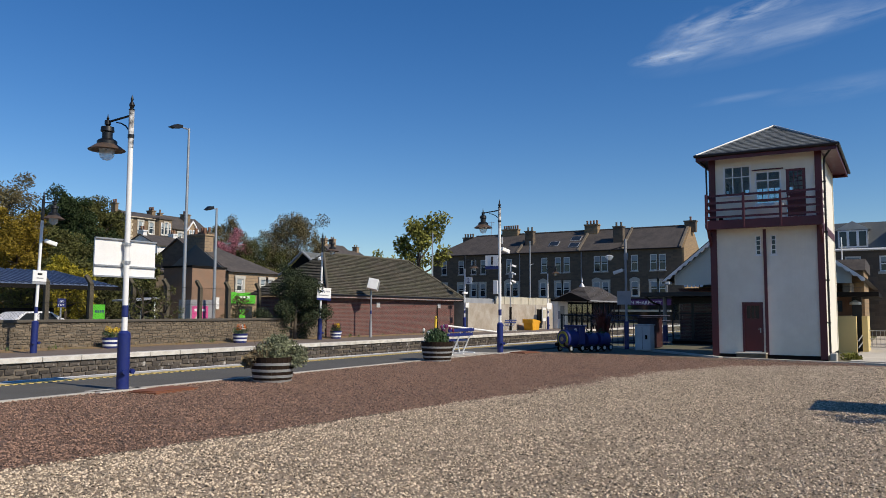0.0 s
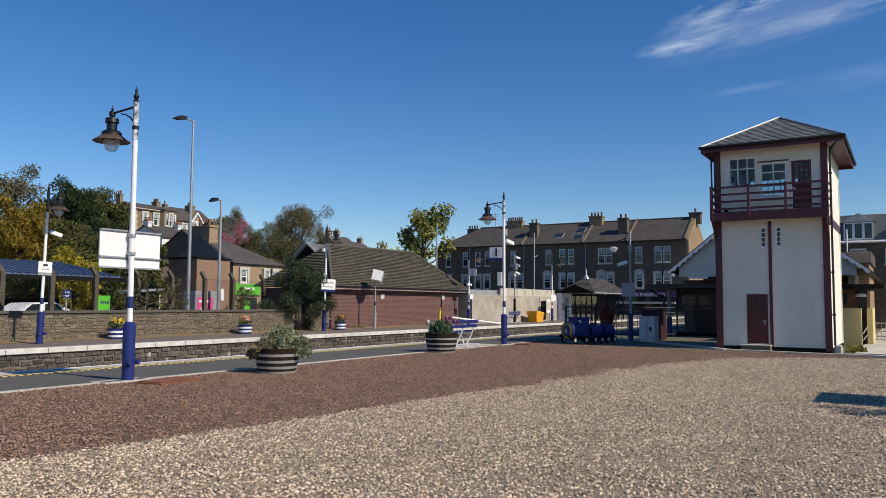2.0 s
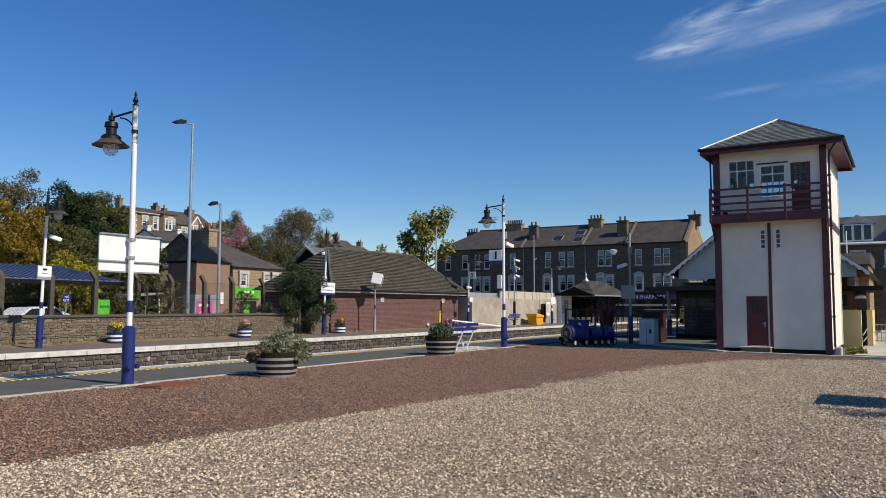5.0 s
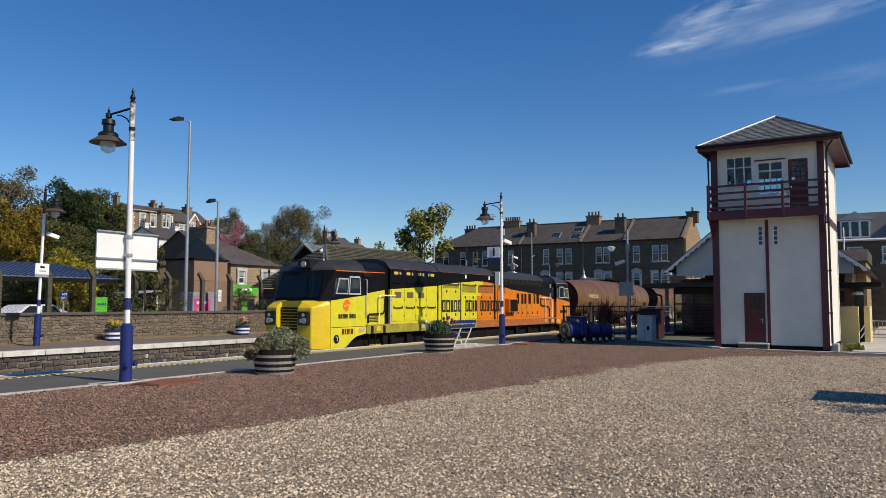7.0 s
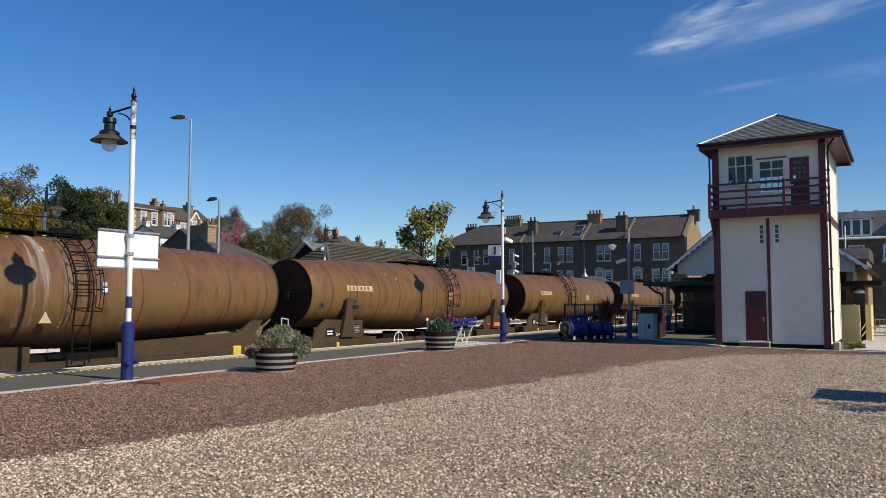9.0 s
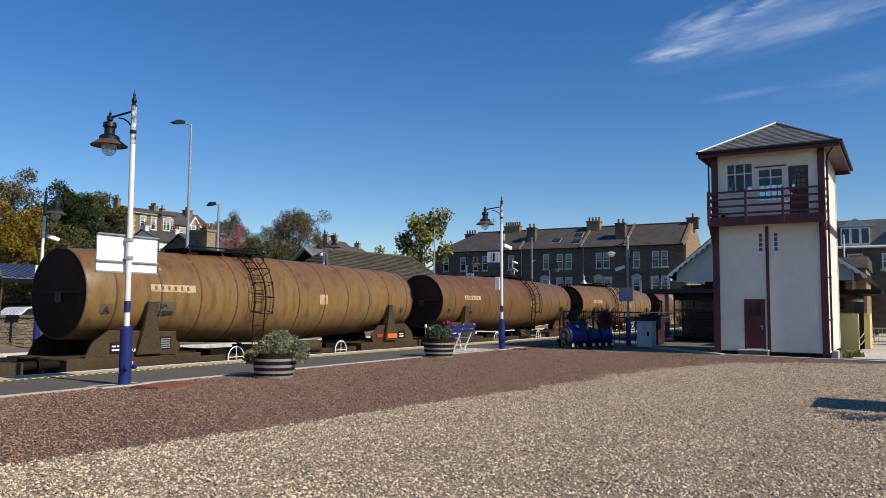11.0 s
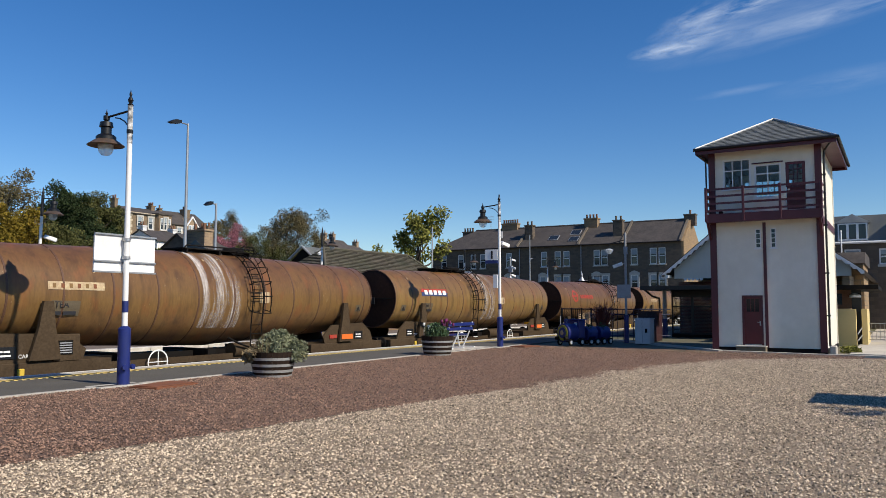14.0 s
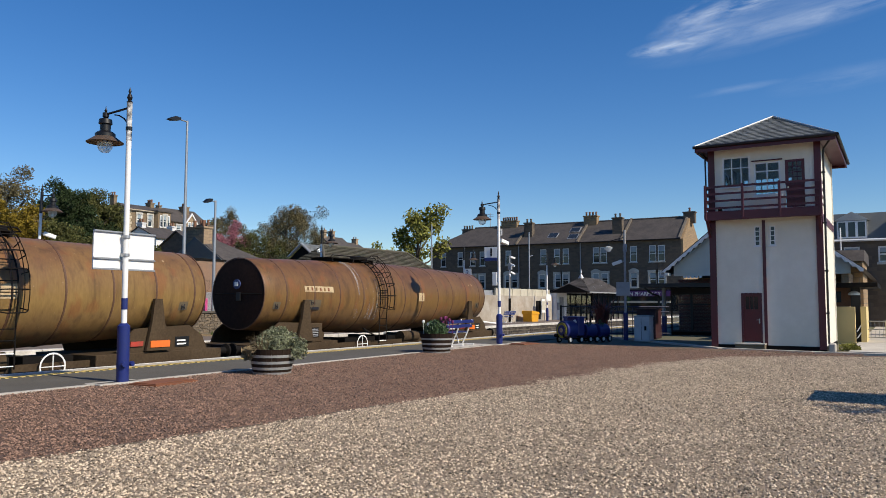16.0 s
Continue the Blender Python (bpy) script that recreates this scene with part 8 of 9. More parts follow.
    part("yellow_wall", box(B(), 34.6, 35.0, 1.58, 4.0, -0.2, 1.42), M_YR, A)
    part("yellow_wall_return", box(B(), 35.0, 37.6, 1.2, 1.4, -0.2, 1.42), M_YR, A)
    part("dark_window", box(B(), 34.56, 34.6, 2.3, 2.75, 0.1, 1.4), M_GLASS, A)
    part("small_window", box(B(), 35.44, 35.5, 2.1, 2.5, 1.6, 2.05), M_GLASS, A)
    part("wall_lamp", lathe(B(), [(0.1, 0), (0.22, -0.06), (0.2, 0.04), (0.05, 0.12)], (35.3, 1.62, 1.95), 12), M_WHITE, A)
    part("recess", box(B(), 35.4, 35.5, 1.4, 1.75, 0.0, 2.2), M_BLACK, A)
    H2 = thing("stone_lodge", "small ochre stone lodge with slate roof", "house")
    part("wall", box(B(), 44.0, 50.0, 1.6, 3.4, -0.3, 3.72), M_OCHRE, H2)
    part("roof", prism(B(), [(43.6, 3.7), (50.4, 3.7), (50.0, 4.3), (44.2, 4.3)], "y", 1.5, 3.6), M_SROOF, H2)
    G = thing("entrance_gate", "steel mesh entrance gate with ramp handrails", "gate")
    for y in (1.25, 0.55, -0.15):
        part("post", cyl(B(), (36.5, y, -0.05), (36.5, y, 0.85), 0.03, n=8), M_STEEL, G)
    for z in (0.15, 0.48, 0.82):
        part("rail", cyl(B(), (36.5, 1.3, z), (36.5, -0.9, z), 0.022, n=6), M_STEEL, G)
    for i in range(14):
        part("bar", cyl(B(), (36.5, 1.25 - i * 0.15, 0.15), (36.5, 1.25 - i * 0.15, 0.82), 0.008, n=4), M_STEEL, G)
    part("handrail", tube(B(), [(33.9, 1.5, 0.45), (36.4, 1.3, 0.9)], 0.025, 6), M_STEEL, G)
    part("handrail", tube(B(), [(33.9, 1.5, 0.2), (36.4, 1.3, 0.55)], 0.025, 6), M_STEEL, G)
    tagged(part("path", box(B(), 28.0, 60, -4.0, 1.5, -0.06, 0.0), M_CONC), "pale concrete path to the entrance", "path", kind="structure")
    W = thing("weeds", "fresh green weeds at the wall foot", "plant", (28.9, 1.6, 0), kind="stuff")
    leaves("weed_leaves", [(0, 0, 0.08, 0.25), (0.4, -0.15, 0.08, 0.22), (0.1, -0.25, 0.06, 0.2)], 500, 0.05, M_L_FRESH, W, 7, 0.4, 0.6)
    tree((44.0, -1.0, -0.1), 2.6, 1.2, M_L_BUSH, 2600, 0.08, 140, "dark hedge beside the gate", 0.05, name="bush", limbs=9)


station_house()


def far_terrace():
    """A taller block with a mansard and dormers, past the station."""
    X = 60.0
    H_ = thing("mansard_block", "dark three-storey block with slate mansard and dormers", "building")
    wins = [(2.3, 3.3), (0.2, 1.2), (-2.2, -1.2)]
    part("wall", holed(B(), "x", X, 0.3, -8, 5.2, 0, 5.9, [(a, b, 4.4, 5.5) for a, b in wins]), M_TEN, H_)
    part("core", box(B(), X + 0.3, X + 8, -8, 5.2, 0, 5.9), M_DARK, H_)
    part("mansard", prism(B(), [(X - 0.1, 5.9), (X + 8, 5.9), (X + 7, 7.9), (X + 0.6, 7.9)], "y", -8, 5.2), M_SLATE, H_)
    for a, b in wins:
        sash(H_, "x", X, a, b, 4.4, 5.5)
    for y in (2.75, -0.6):
        d = part("dormer", box(B(), X - 0.1, X + 1.2, y - 0.95, y + 0.95, 6.0, 7.35), M_GREYP, H_)
        part("dormer_gable", prism(B(), [(y - 1.1, 7.35), (y + 1.1, 7.35), (y, 7.95)], "x", X - 0.2, X + 1.6), M_SURR, d)
        for k in (-0.6, 0, 0.6):
            part("dormer_pane", box(B(), X - 0.13, X - 0.1, y + k - 0.26, y + k + 0.26, 6.15, 7.25), M_GLASS, d)
            part("dormer_frame", holed(B(), "x", X - 0.17, 0.05, y + k - 0.3, y + k + 0.3, 6.1, 7.3, [(y + k - 0.22, y + k + 0.22, 6.2, 7.22)]), M_WHITE, d)
    part("gutter", cyl(B(), (X - 0.15, -8, 5.95), (X - 0.15, 5.2, 5.95), 0.1, n=6), M_WHITE, H_)
    part("flagpole", cyl(B(), (X - 3, 3.3, 2.5), (X - 3, 3.3, 6.6), 0.05, n=6), M_WHITE, H_)


far_terrace()


def shelter():
    S = thing("waiting_shelter", "glazed platform shelter with a grey hipped roof", "shelter", (66.5, 24.6, 0))
    part("roof_deck", prism(B(), [(-0.6, 2.5), (9.6, 2.5), (9.6, 2.6), (-0.6, 2.6)], "y", -0.5, 3.2), M_GREYP, S)
    e = [(-0.6, -0.5, 2.6), (9.6, -0.5, 2.6), (9.6, 3.2, 2.6), (-0.6, 3.2, 2.6)]
    r = [(2.2, 1.35, 4.0), (7.0, 1.35, 4.0)]
    slates(S, e[0], e[1], r[0], r[1], 12, M_SROOF, 0.03, "roof_covering")
    slates(S, e[3], e[0], r[0], r[0], 12, M_SROOF, 0.03, "roof_covering")
    part("finial", lathe(B(), [(0.3, 3.9), (0.06, 4.3), (0.1, 4.4), (0.02, 4.8)], (2.2, 1.35, 0), 10), M_STEEL, S)
    for x in (0, 1.5, 3, 4.5, 6, 7.5, 9):
        for y in (0, 2.8):
            part("post", box(B(), x - 0.05, x + 0.05, y - 0.05, y + 0.05, 0, 2.5), M_DARK, S)
    for x in (0, 1.5, 3, 4.5, 6, 7.5):
        part("pane", box(B(), x + 0.06, x + 1.44, 2.78, 2.8, 0.5, 2.3), M_CLEAR, S)
    part("porch_gable", prism(B(), [(-0.6, 2.5), (3.3, 2.5), (1.35, 3.3)], "x", -0.9, -0.6), M_DARK, S)


shelter()


# ---- beyond the wall: car park, shops, hillside houses ----
M_BROOF = mat("blue_panel_roof", (0.11, 0.15, 0.24), 0.45, var=0.15, fine=5, coarse=1.0, tint=(0.08, 0.1, 0.16))
CPT = thing("carport", "open carport with ribbed blue roof", "carport", (0, 0, 0))
part("roof", prism(B(), [(39.0, 2.75), (45.0, 3.75), (45.0, 3.87), (39.0, 2.87)], "x", 4.0, 28.2), M_BROOF, CPT)
for i in range(60):
    part("roof_rib", prism(B(), [(39.0, 2.87), (45.0, 3.87), (45.0, 3.94), (39.0, 2.94)], "x", 4.2 + i * 0.4, 4.25 + i * 0.4), M_BROOF, CPT)
part("fascia", box(B(), 4.0, 28.3, 38.9, 39.0, 2.62, 2.84), M_DARK, CPT)
for x in (8, 14, 20.5, 26.5):
    part("post", box(B(), x, x + 0.14, 39.3, 39.44, 0, 2.7), M_DARK, CPT)
    part("post", box(B(), x, x + 0.14, 44.5, 44.64, 0, 3.4), M_DARK, CPT)
part("back_panel", box(B(), 4, 28, 44.9, 45.0, 0, 1.6), M_DARK, CPT)


def car(loc, rz, paint, label):
    C = thing("parked_car", label, "car", loc)
    prof = [(-2.1, 0.35), (-2.1, 0.75), (-1.95, 0.9), (-1.0, 0.98), (-0.45, 1.42), (0.9, 1.45), (1.6, 1.02), (2.05, 0.95), (2.12, 0.4)]
    b = prism(B(), prof, "y", -0.85, 0.85)
    bmesh.ops.bevel(b, geom=b.edges[:], offset=0.06, segments=2, affect="EDGES")
    part("body", b, paint, C, smooth=True)
    part("side_glass", prism(B(), [(-0.85, 1.0), (-0.4, 1.36), (0.85, 1.38), (1.3, 1.04)], "y", -0.87, 0.87), M_GLASS, C)
    part("pillar", prism(B(), [(0.15, 0.98), (0.25, 0.98), (0.25, 1.4), (0.15, 1.4)], "y", -0.875, 0.875), paint, C)
    for x in (-1.3, 1.35):
        for s in (-1, 1):
            w = part("wheel", cyl(B(), (x, s * 0.7, 0.32), (x, s * 0.88, 0.32), 0.32, n=18), M_BLACK, C, smooth=True)
            part("rim", cyl(B(), (x, s * 0.8, 0.32), (x, s * 0.89, 0.32), 0.2, n=12), M_STEEL, w)
    C.rotation_euler = (0, 0, radians(rz))
    return C


car((21.2, 36.5, -0.03), 4, mat("white_car_paint", (0.75, 0.76, 0.78), 0.3, var=0.02, bump=0), "white hatchback parked behind the wall")
M_GREEN = mat("bright_green_sign", (0.1, 0.5, 0.03), 0.5, var=0.05)
M_PINK = mat("pink_poster", (0.6, 0.08, 0.25), 0.5, var=0.1)
nx = thing("exit_sign", "small blue NO EXIT sign on a post", "sign", (22.3, 35.2, 0))
part("post", cyl(B(), (0, 0, 0), (0, 0, 1.9), 0.04, n=8), M_STEEL, nx)
np_ = part("panel", box(B(), -0.22, 0.2, -0.07, -0.04, 1.62, 2.05), M_BLUE, nx)
lettering("sign_words", "NO", 0.15, -0.12, -0.075, 1.86, M_WHITE, np_)
lettering("sign_words", "EXIT", 0.15, -0.19, -0.075, 1.68, M_WHITE, np_)
gs = thing("shop_banner", "bright green shop banner on posts", "banner", (26.2, 38.0, 0))
part("panel", box(B(), -0.5, 0.45, -0.04, 0.0, 0.85, 1.8), M_GREEN, gs)
for z, ws in ((1.35, (0.1, -0.05, 0.1, 0.08, 0.1, 0.1)),):
    blocks("banner_bar", -0.4, z, 0.14, ws, 0.05, M_NAVY, gs, -0.05)
for x in (-0.55, 0.45):
    part("post", box(B(), x, x + 0.06, 0, 0.06, 0, 2.1), M_DARK, gs)
gp = thing("glass_bus_shelter", "glazed bus shelter with blue-grey frame", "bus shelter", (25.3, 34.0, 0))
for x in (0, 0.7, 1.5):
    part("post", box(B(), x, x + 0.06, 0, 0.06, 0, 1.95), M_WHITE, gp)
part("roof", prism(B(), [(-0.2, 1.95), (1.7, 2.1), (1.7, 2.18), (-0.2, 2.03)], "y", -0.3, 1.2), M_GREYP, gp)
part("pane", box(B(), 0, 1.5, 0.02, 0.04, 0.3, 1.9), M_CLEAR, gp)
ad = thing("poster_kiosk", "grey kiosk with a pink poster", "kiosk", (29.3, 34.0, 0))
part("body", box(B(), -0.1, 1.6, 0, 1.0, 0, 2.1, 0.02), M_GREYP, ad)
part("poster", box(B(), 0.0, 1.15, -0.02, 0.0, 0.6, 1.75), M_PINK, ad)
part("poster_shape", prism(B(), [(0.1, 0.6), (0.7, 0.6), (0.75, 1.0), (0.6, 1.25), (0.3, 1.2), (0.15, 0.95)], "y", -0.03, -0.02), M_CREAMP, ad)
blocks("poster_bar", 0.15, 1.45, 0.14, (0.3, 0.4), 0.08, M_WHITE, ad, -0.03)
for x, y, h, px in ((27.85, 33.0, 11.4, -1.3), (30.15, 33.2, 7.3, -0.8)):
    p = thing("street_lamp", "tall galvanised street lamp with slim dark head", "street lamp", (x, y, 0))
    part("column", cyl(B(), (0, 0, 0), (0, 0, h), 0.11, 0.06, 12), M_STEEL, p, smooth=True)
    part("arm", tube(B(), [(0, 0, h - 0.06), (px * 0.5, 0, h - 0.03)], 0.035, 6), M_STEEL, p)
    part("head", prism(B(), [(px * 0.42, h - 0.1), (px * 0.42, h + 0.06), (px * 0.7, h + 0.05), (px, h - 0.16), (px * 0.8, h - 0.2)], "y", -0.16, 0.16), M_BLACK, p)


def house(loc, w, d, h, rise, wall_m, label, roof_m=None, wins=(), hip=0, chims=(), side_wins=(), white_bays=()):
    """Walls, pitched roof (ridge along x), chimneys; windows on the face towards -y and on the gable towards -x."""
    x, y, z = loc
    H_ = thing("house", label, "house", (x, y, z))
    part("wall", box(B(), 0, w, 0, d, -3.0, h), wall_m, H_)
    part("gable_wall", prism(B(), [(0, h), (d, h), (d / 2, h + rise - 0.05)], "x", 0, hip or w), wall_m, H_)
    rm = roof_m or M_SROOF
    if hip:
        b = B()
        A_, B_, C_, D_ = (b.verts.new((u, v, h - 0.1)) for u, v in ((-0.2, -0.3), (w + 0.2, -0.3), (w + 0.2, d + 0.3), (-0.2, d + 0.3)))
        R_, Q_ = (b.verts.new((u, d / 2, h + rise)) for u in (-0.2, hip))
        for f_ in ((A_, B_, Q_, R_), (C_, D_, R_, Q_), (B_, C_, Q_), (D_, A_, R_), (D_, C_, B_, A_)):
            b.faces.new(f_)
        part("hipped_roof", b, rm, H_)
    for a, b_ in () if hip else (((-0.3, h - 0.12), (d / 2, h + rise + 0.06)), ((d + 0.3, h - 0.12), (d / 2, h + rise + 0.06))):
        part("roof_slope", prism(B(), [a, b_, (b_[0], b_[1] - 0.14), (a[0], a[1] - 0.14)], "x", -0.2, w + 0.2), rm, H_)
    for u, zz, ww, hh in wins:
        sash(H_, "y", -0.13, u, u + ww, zz, zz + hh, surround=True)
    for u, zz, ww, hh in side_wins:
        sash(H_, "x", -0.13, u, u + ww, zz, zz + hh, surround=True)
    for cx, cy, cw, cd, ch, n in chims:
        chimney(H_, cx, cy, h + rise * 0.5, cw, cd, ch, n, wall_m)
    return H_


# the shop on the corner
SH = house((48.85, 52.0, 0.0), 6.4, 8.2, 5.1, 2.55, M_BUFFST, "buff stone corner house with slate roof and green shop sign", chims=((0.2, 4.1, 1.0, 2.4, 2.0, 2),), hip=1.6,
           wins=((0.9, 3.25, 0.75, 1.15), (3.9, 3.3, 0.7, 1.1), (4.8, 3.3, 0.7, 1.1)))
sf = part("shop_fascia", box(B(), -0.15, 3.2, -0.2, -0.1, 2.15, 3.15), M_GREEN, SH, "bright green shop fascia")
blocks("fascia_bar", 1.2, 2.6, 0.22, (0.14, 0.12, 0.3, 0.16, 0.12, 0.16), 0.05, M_WHITE, sf, -0.215)
part("shop_window", box(B(), 0.9, 2.9, -0.12, -0.02, 0.4, 1.9), M_GLASS, SH)
part("shop_poster", box(B(), 1.3, 2.0, -0.15, -0.12, 0.5, 1.6), M_GREEN, SH)
EX = thing("brick_extension", "flat-roofed pale brown brick extension of the shop", "building")
part("wall", box(B(), 43.0, 46.6, 50.0, 53.5, -0.2, 5.05), masonry("pale_brown_brick", (0.27, 0.16, 0.1), (0.24, 0.14, 0.09), (0.2, 0.15, 0.11), 0.24, 0.08, 0.01), EX)
part("roof_edge", box(B(), 42.9, 46.7, 49.9, 53.6, 5.05, 5.2), M_DARK, EX)
part("sign_plate", box(B(), 45.6, 45.95, 49.95, 50.0, 1.6, 2.6), M_WHITE, EX)
part("slate_hung_gable", prism(B(), [(0.0, 5.1), (8.2, 5.1), (4.1, 7.6)], "x", -0.32, -0.22), M_SLATE, SH)
house((45.5, 60.0, 0.3), 5.6, 5.0, 5.0, 0.3, M_TEN, "dark stone rear block of the shop row", side_wins=((0.6, 2.4, 0.8, 1.4), (2.6, 2.4, 0.8, 1.4), (0.6, 0.2, 0.8, 1.2)))
house((75.0, 95.0, 8.1), 6.4, 8.0, 3.2, 1.7, mat("white_harling", (0.72, 0.72, 0.72), 0.8, var=0.05), "white rendered hillside house with slate roof", chims=((0.4, 4, 0.7, 1.2, 1.3, 2), (6.0, 4, 0.7, 1.2, 1.2, 2)))
M_QUOIN = mat("pale_dressed_quoins", (0.55, 0.47, 0.34), 0.8, var=0.12)
M_VILLA = masonry("brown_sandstone", (0.21, 0.15, 0.09), (0.17, 0.125, 0.08), (0.13, 0.1, 0.07), 0.5, 0.27, 0.014)
V1 = house((82.8, 112.0, 13.0), 8.2, 8.0, 4.4, 1.3, M_VILLA, "buff sandstone villa on the hill with pale quoins", wins=((1.5, 1.7, 0.9, 2.0), (3.7, 1.7, 0.9, 2.0)), chims=((-0.3, 4, 0.6, 1.2, 1.7, 2), (7.2, 4, 0.8, 1.4, 1.2, 3)))
part("bay", prism(B(), [(5.2, -0.9), (7.9, -0.9), (8.2, 0), (4.9, 0)], "z", -2, 4.4), M_VILLA, V1)
part("bay_roof", prism(B(), [(5.0, -1.1), (8.1, -1.1), (8.4, 0.4), (4.7, 0.4)], "z", 4.4, 4.65), M_SROOF, V1)
for u in (5.5, 6.25, 7.0):
    sash(V1, "y", -1.03, u, u + 0.62, 1.7, 3.8, surround=u == 6.25)
for u in (0.0, 4.75, 8.0):
    for k in range(8):
        part("quoin", box(B(), u - 0.02, u + (0.5 if k % 2 else 0.3), -0.04, 0.02, 0.3 + k * 0.5, 0.72 + k * 0.5), M_QUOIN, V1)
part("cornice", box(B(), -0.2, 8.4, -0.25, 0.0, 4.2, 4.4), M_QUOIN, V1)
V2 = house((92.3, 113.0, 12.6), 8.4, 8.0, 3.8, 2.6, M_VILLA, "sandstone villa with a white gabled dormer and tall chimneys", wins=((1.2, 1.5, 1.0, 1.5), (6.0, 1.5, 1.0, 1.5)), chims=((0.4, 4, 0.6, 0.8, 1.5, 1), (5.4, 3.0, 1.4, 1.2, 1.7, 4)))
dm = part("dormer", prism(B(), [(2.8, 2.2), (5.2, 2.2), (5.2, 3.6), (4.0, 5.2), (2.8, 3.6)], "y", -0.7, 2.5), M_BUFFST, V2)
for p_ in ([(2.5, 3.4), (4.0, 5.4), (4.0, 5.05), (2.75, 3.4)], [(5.5, 3.4), (4.0, 5.4), (4.0, 5.05), (5.25, 3.4)]):
    part("bargeboard", prism(B(), p_, "y", -0.95, -0.7), M_WHITE, dm)
for u in (3.2, 4.05):
    sash(V2, "y", -0.83, u, u + 0.7, 2.3, 3.7)
house((157.0, 128.0, 14.0), 9.0, 9.0, 2.2, 3.2, M_BUFFST, "distant sandstone villa on the skyline", wins=((1.5, 0.6, 1.2, 1.4), (5.5, 0.6, 1.2, 1.4)), chims=((1.0, 4.5, 1.0, 1.6, 3.0, 2), (4.5, 4.5, 1.0, 1.6, 3.0, 2)))
house((168.5, 130.0, 14.0), 7.0, 9.0, 2.0, 2.6, M_BUFFST, "distant sandstone villa on the skyline", wins=((1.5, 0.4, 1.2, 1.4),), chims=((6.0, 4.5, 1.0, 1.6, 2.4, 2),))
house((58.0, 66.0, 3.0), 4.6, 8.0, 4.2, 2.4, M_TEN, "grey stone house with slate roof behind the shops", chims=((4.0, 4, 0.9, 1.8, 2.0, 3),))
house((42.5, 70.0, 5.5), 4.0, 6.0, 2.6, 2.4, M_CREAMP, "cream cottage gable half hidden by trees")
mst = thing("thin_mast", "thin tall mast above the trees", "mast", (54.0, 34.5, 0))
part("mast", cyl(B(), (0, 0, 0), (0, 0, 9.3), 0.05, 0.03, 6), M_DARK, mst)


# ---- thin high cloud ----
def wisp(name, lo, hi, strength, shift, grain=(0.006, 0.034)):
    """Streaked vapour that fades towards the edge of its sheet."""
    m = bpy.data.materials.new(name)
    m.use_nodes = True
    N, L = m.node_tree.nodes, m.node_tree.links
    N.remove(N["Principled BSDF"])
    tc, mp, n1, gr, mul, rp, em, tr, mx, m2, sm = (N.new("ShaderNode" + k) for k in ("TexCoord", "Mapping", "TexNoise", "TexGradient", "Math", "ValToRGB", "Emission", "BsdfTransparent", "MixShader", "Mapping", "Math"))
    mp.inputs["Scale"].default_value = (*grain, 1)
    mp.inputs["Location"].default_value = (shift, shift * 0.7, 0)
    n1.inputs["Scale"].default_value, n1.inputs["Detail"].default_value, n1.inputs["Roughness"].default_value, n1.inputs["Distortion"].default_value = 1.0, 9, 0.6, 0.5
    L.new(tc.outputs["Object"], mp.inputs["Vector"])
    L.new(mp.outputs[0], n1.inputs["Vector"])
    m2.inputs["Location"].default_value, m2.inputs["Scale"].default_value = (-1.0, -1.0, 0), (2, 2, 0)
    L.new(tc.outputs["Generated"], m2.inputs["Vector"])
    gr.gradient_type = "SPHERICAL"
    L.new(m2.outputs[0], gr.inputs["Vector"])
    sm.operation = "MULTIPLY"
    sm.inputs[1].default_value = strength
    L.new(gr.outputs["Fac"], sm.inputs[0])
    mul.operation, mul.use_clamp = "MULTIPLY", True
    rp.color_ramp.elements[0].position, rp.color_ramp.elements[1].position = lo, hi
    L.new(n1.outputs["Fac"], rp.inputs["Fac"])
    L.new(rp.outputs["Color"], mul.inputs[0])
    L.new(sm.outputs[0], mul.inputs[1])
    em.inputs["Color"].default_value, em.inputs["Strength"].default_value = (0.85, 0.92, 1.0, 1), 0.9
    L.new(mul.outputs[0], mx.inputs["Fac"])
    L.new(tr.outputs[0], mx.inputs[1])
    L.new(em.outputs[0], mx.inputs[2])
    L.new(mx.outputs[0], N["Material Output"].inputs["Surface"])
    return m


def cloud(az, el, half_w, half_h, tilt, material, dist=2400):
    c = tagged(new("cloud", None), "thin white wisp of high cloud", "cloud", kind="structure")
    d = Vector((math.cos(radians(el)) * math.cos(radians(az)), math.cos(radians(el)) * math.sin(radians(az)), math.sin(radians(el)))) * dist
    b = B()
    quad(b, (-half_w, -half_h, 0), (half_w, -half_h, 0), (half_w, half_h, 0), (-half_w, half_h, 0))
    o = part("wisp", b, material, c)
    o.visible_shadow = False
    c.matrix_basis = look(d, (0, 0, 0), tilt)


cloud(14.1, 18.25, 125, 26, -5, wisp("bright_cirrus_knot", 0.3, 0.8, 0.72, 3.0, (0.014, 0.05)), 2350)
cloud(9.3, 20.5, 270, 36, -13, wisp("cirrus_streak", 0.38, 0.85, 0.7, 7.3, (0.008, 0.04)), 2380)
cloud(12.6, 20.0, 110, 48, -20, wisp("cirrus_hook", 0.4, 0.9, 0.45, 41.0, (0.014, 0.04)), 2390)
cloud(11.4, 19.0, 170, 28, -6, wisp("cirrus_tail", 0.32, 0.8, 0.5, 11.0), 2400)
cloud(3.4, 19.2, 300, 30, -8, wisp("cirrus_band", 0.32, 0.85, 0.42, 17.0), 2420)
cloud(7.4, 19.2, 420, 80, -9, wisp("cirrus_veil", 0.25, 0.95, 0.3, 23.0), 2450)
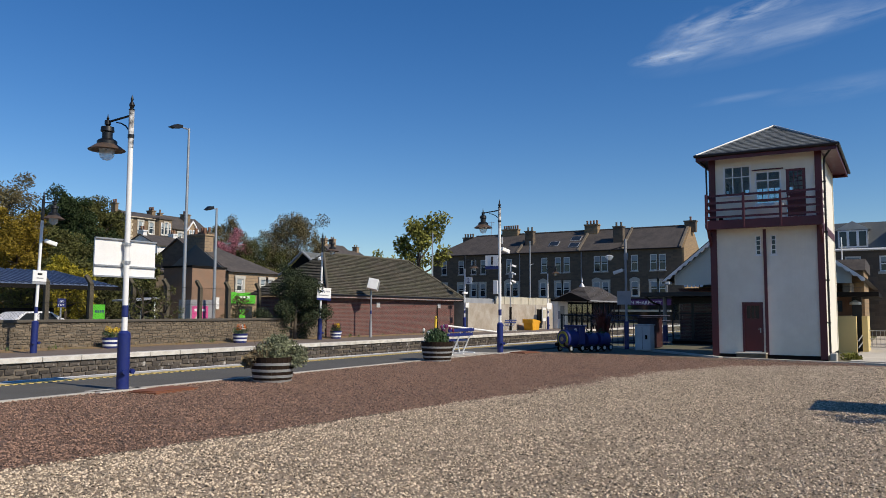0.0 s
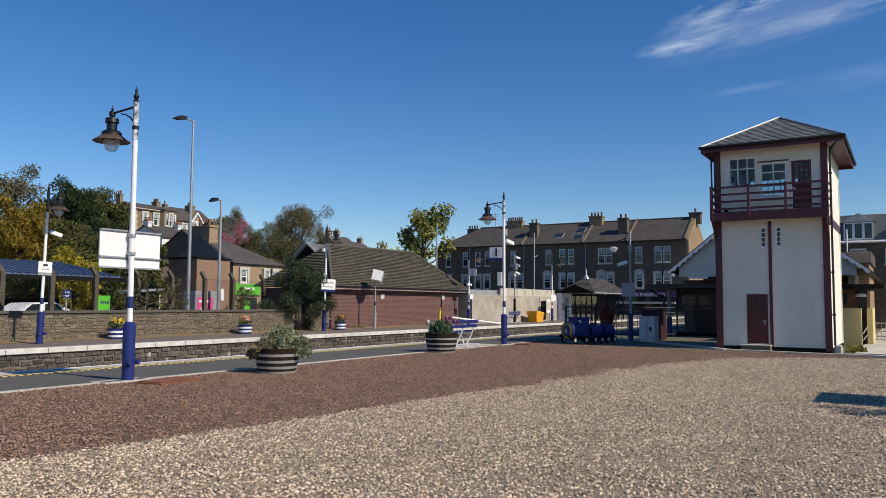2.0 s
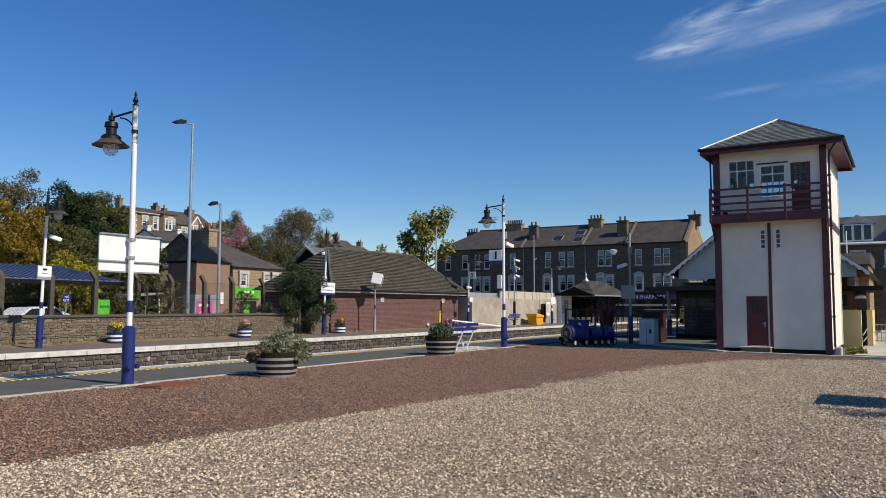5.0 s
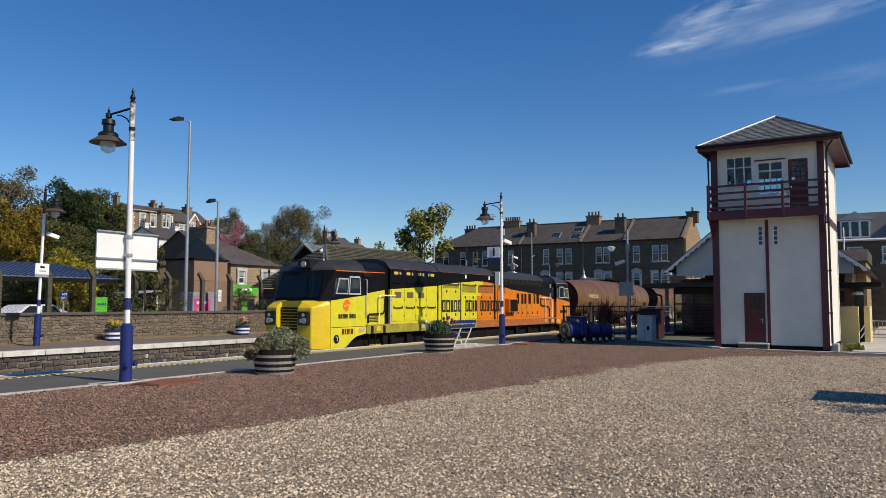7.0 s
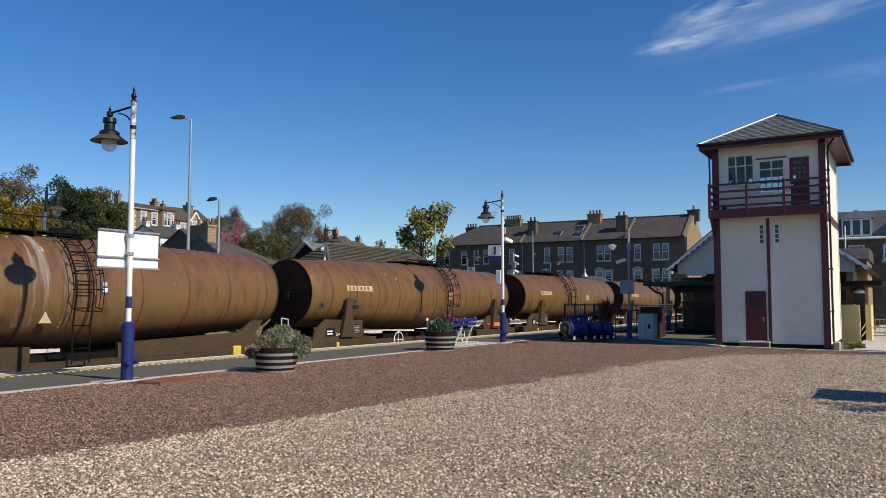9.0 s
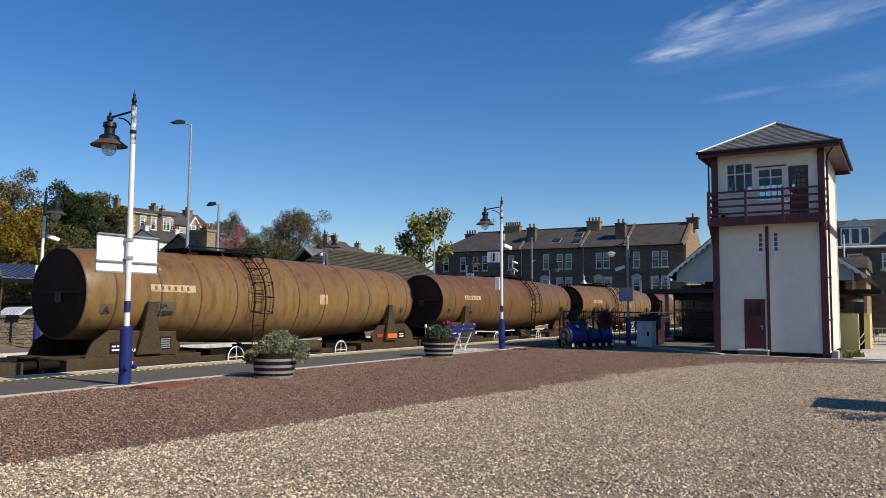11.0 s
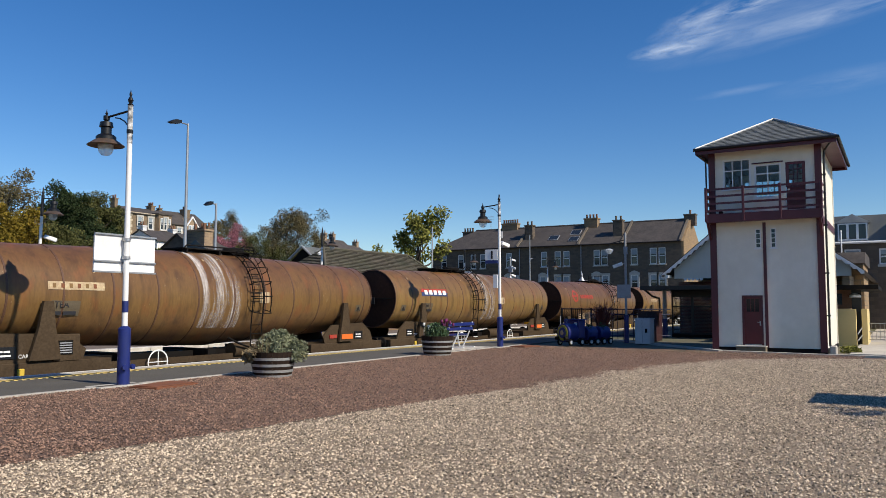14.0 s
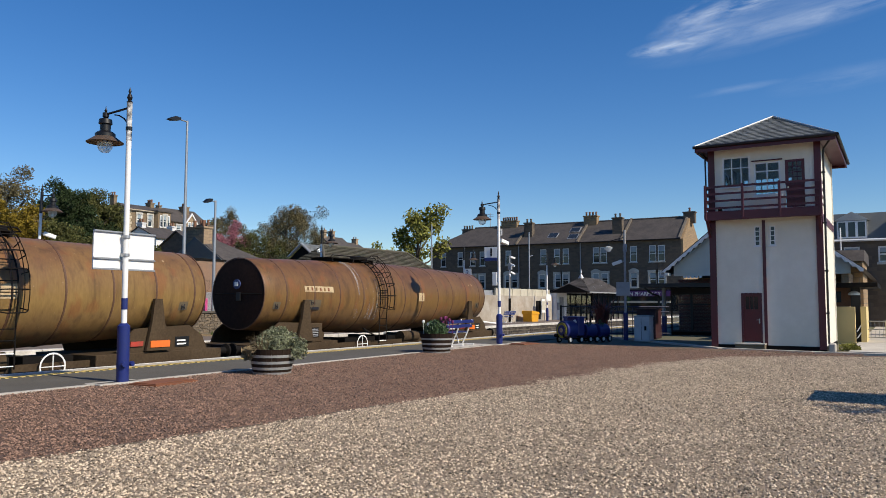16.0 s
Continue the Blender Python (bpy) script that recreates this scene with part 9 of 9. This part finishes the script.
cloud(9.5, 15.0, 150, 14, -5, wisp("faint_cirrus", 0.35, 0.9, 0.22, 31.0), 2460)
cloud(2.6, 15.0, 230, 40, -5, wisp("faint_cirrus_veil", 0.3, 0.95, 0.18, 37.0), 2470)


# ---- notice board and young tree that stand just beside the camera's view and throw their shadow on the gravel ----
NB = thing("notice_board", "dark wooden notice board on two posts", "notice board", (14.1, -1.45, 0))
part("panel", box(B(), -0.74, 0.74, -0.03, 0.03, 0.95, 2.3, 0.01), M_TIMBER, NB)
for x in (-0.8, 0.73):
    part("post", box(B(), x, x + 0.07, -0.04, 0.04, 0, 2.32), M_TIMBER, NB)
tree((12.5, -2.1, 0), 2.6, 1.0, M_L_BUFF, 500, 0.06, 150, "young bare-twigged tree beside the gravel", 0.3, sparse=True, limbs=10, twig=4)

# ---- stones of the two rubble walls ----
def stone_shapes(name, w, h, d, n, seed, stone):
    rng = random.Random(seed)
    out = []
    for i in range(n):
        b = B()
        ww, hh = w * rng.uniform(0.35, 1.6), h * rng.uniform(0.8, 1.0)
        v = [(rng.uniform(0, 0.025), -d * rng.uniform(0.5, 0.95), rng.uniform(0, 0.018)), (ww - rng.uniform(0, 0.025), -d * rng.uniform(0.5, 0.95), rng.uniform(0, 0.018)),
             (ww - rng.uniform(0, 0.03), -d * rng.uniform(0.5, 0.95), hh - rng.uniform(0, 0.02)), (rng.uniform(0, 0.03), -d * rng.uniform(0.5, 0.95), hh - rng.uniform(0, 0.02))]
        f = [b.verts.new(p) for p in v]
        k = [b.verts.new((p[0] + (0.012 if p[0] < ww / 2 else -0.012) * -1, 0.02, p[2])) for p in v]
        m = b.verts.new((ww * rng.uniform(0.35, 0.65), -d * rng.uniform(0.75, 1.15), hh * rng.uniform(0.35, 0.65)))
        for q in range(4):
            r = (q + 1) % 4
            b.faces.new((f[q], f[r], m))
            b.faces.new((k[q], k[r], f[r], f[q]))
        bmesh.ops.recalc_face_normals(b, faces=b.faces)
        me = bpy.data.meshes.new(name)
        b.to_mesh(me)
        b.free()
        me.materials.append(stone)
        out.append((me, ww))
    return out


def lay_stones(parent, y, x0, x1, z0, z1, w, h, d, near0, near1, seed, stone, far_stone):
    rng = random.Random(seed)
    shapes = stone_shapes("stone", w, h, d, 14, seed, stone)
    rest = B()
    z, count = z0, 0
    while z < z1 - h * 0.4:
        k = min(rng.uniform(0.55, 1.5), (z1 - z) / h)
        x = x0 - rng.random() * w
        while x < x1:
            me, ww = rng.choice(shapes)
            if near0 < x < near1 and count < 300:
                o = new("stone", me)
                o.parent, o.location, o.scale = parent, (x, y, z + rng.uniform(-0.02, 0.02)), (1, 1, k * rng.uniform(0.72, 1.12))
                o.rotation_euler = (0, radians(rng.uniform(-5, 5)), 0)
                count += 1
            else:
                lean, kk, dz = rng.uniform(-0.08, 0.08), k * rng.uniform(0.72, 1.12), rng.uniform(-0.02, 0.02)
                vs = [rest.verts.new((p.co.x + x, p.co.y + y, p.co.z * kk + z + dz + p.co.x * lean)) for p in me.vertices]
                for f in me.polygons:
                    rest.faces.new([vs[i] for i in f.vertices])
            x += ww + 0.012
        z += h * k
    r = part("stonework", rest, far_stone, parent, fix=False)
    r["kind"] = "stuff"


lay_stones(PLAT2, FAR + 0.1, -6, 75, -1.08, -0.16, 0.42, 0.13, 0.05, 11.5, 29.5, 5, M_STONE_T, M_STONE_TI)
lay_stones(RW, 27.75, -8, 33.2, -0.02, 1.02, 0.25, 0.1, 0.035, 19.0, 28.0, 6, M_STONE, M_STONE_I)

motions()
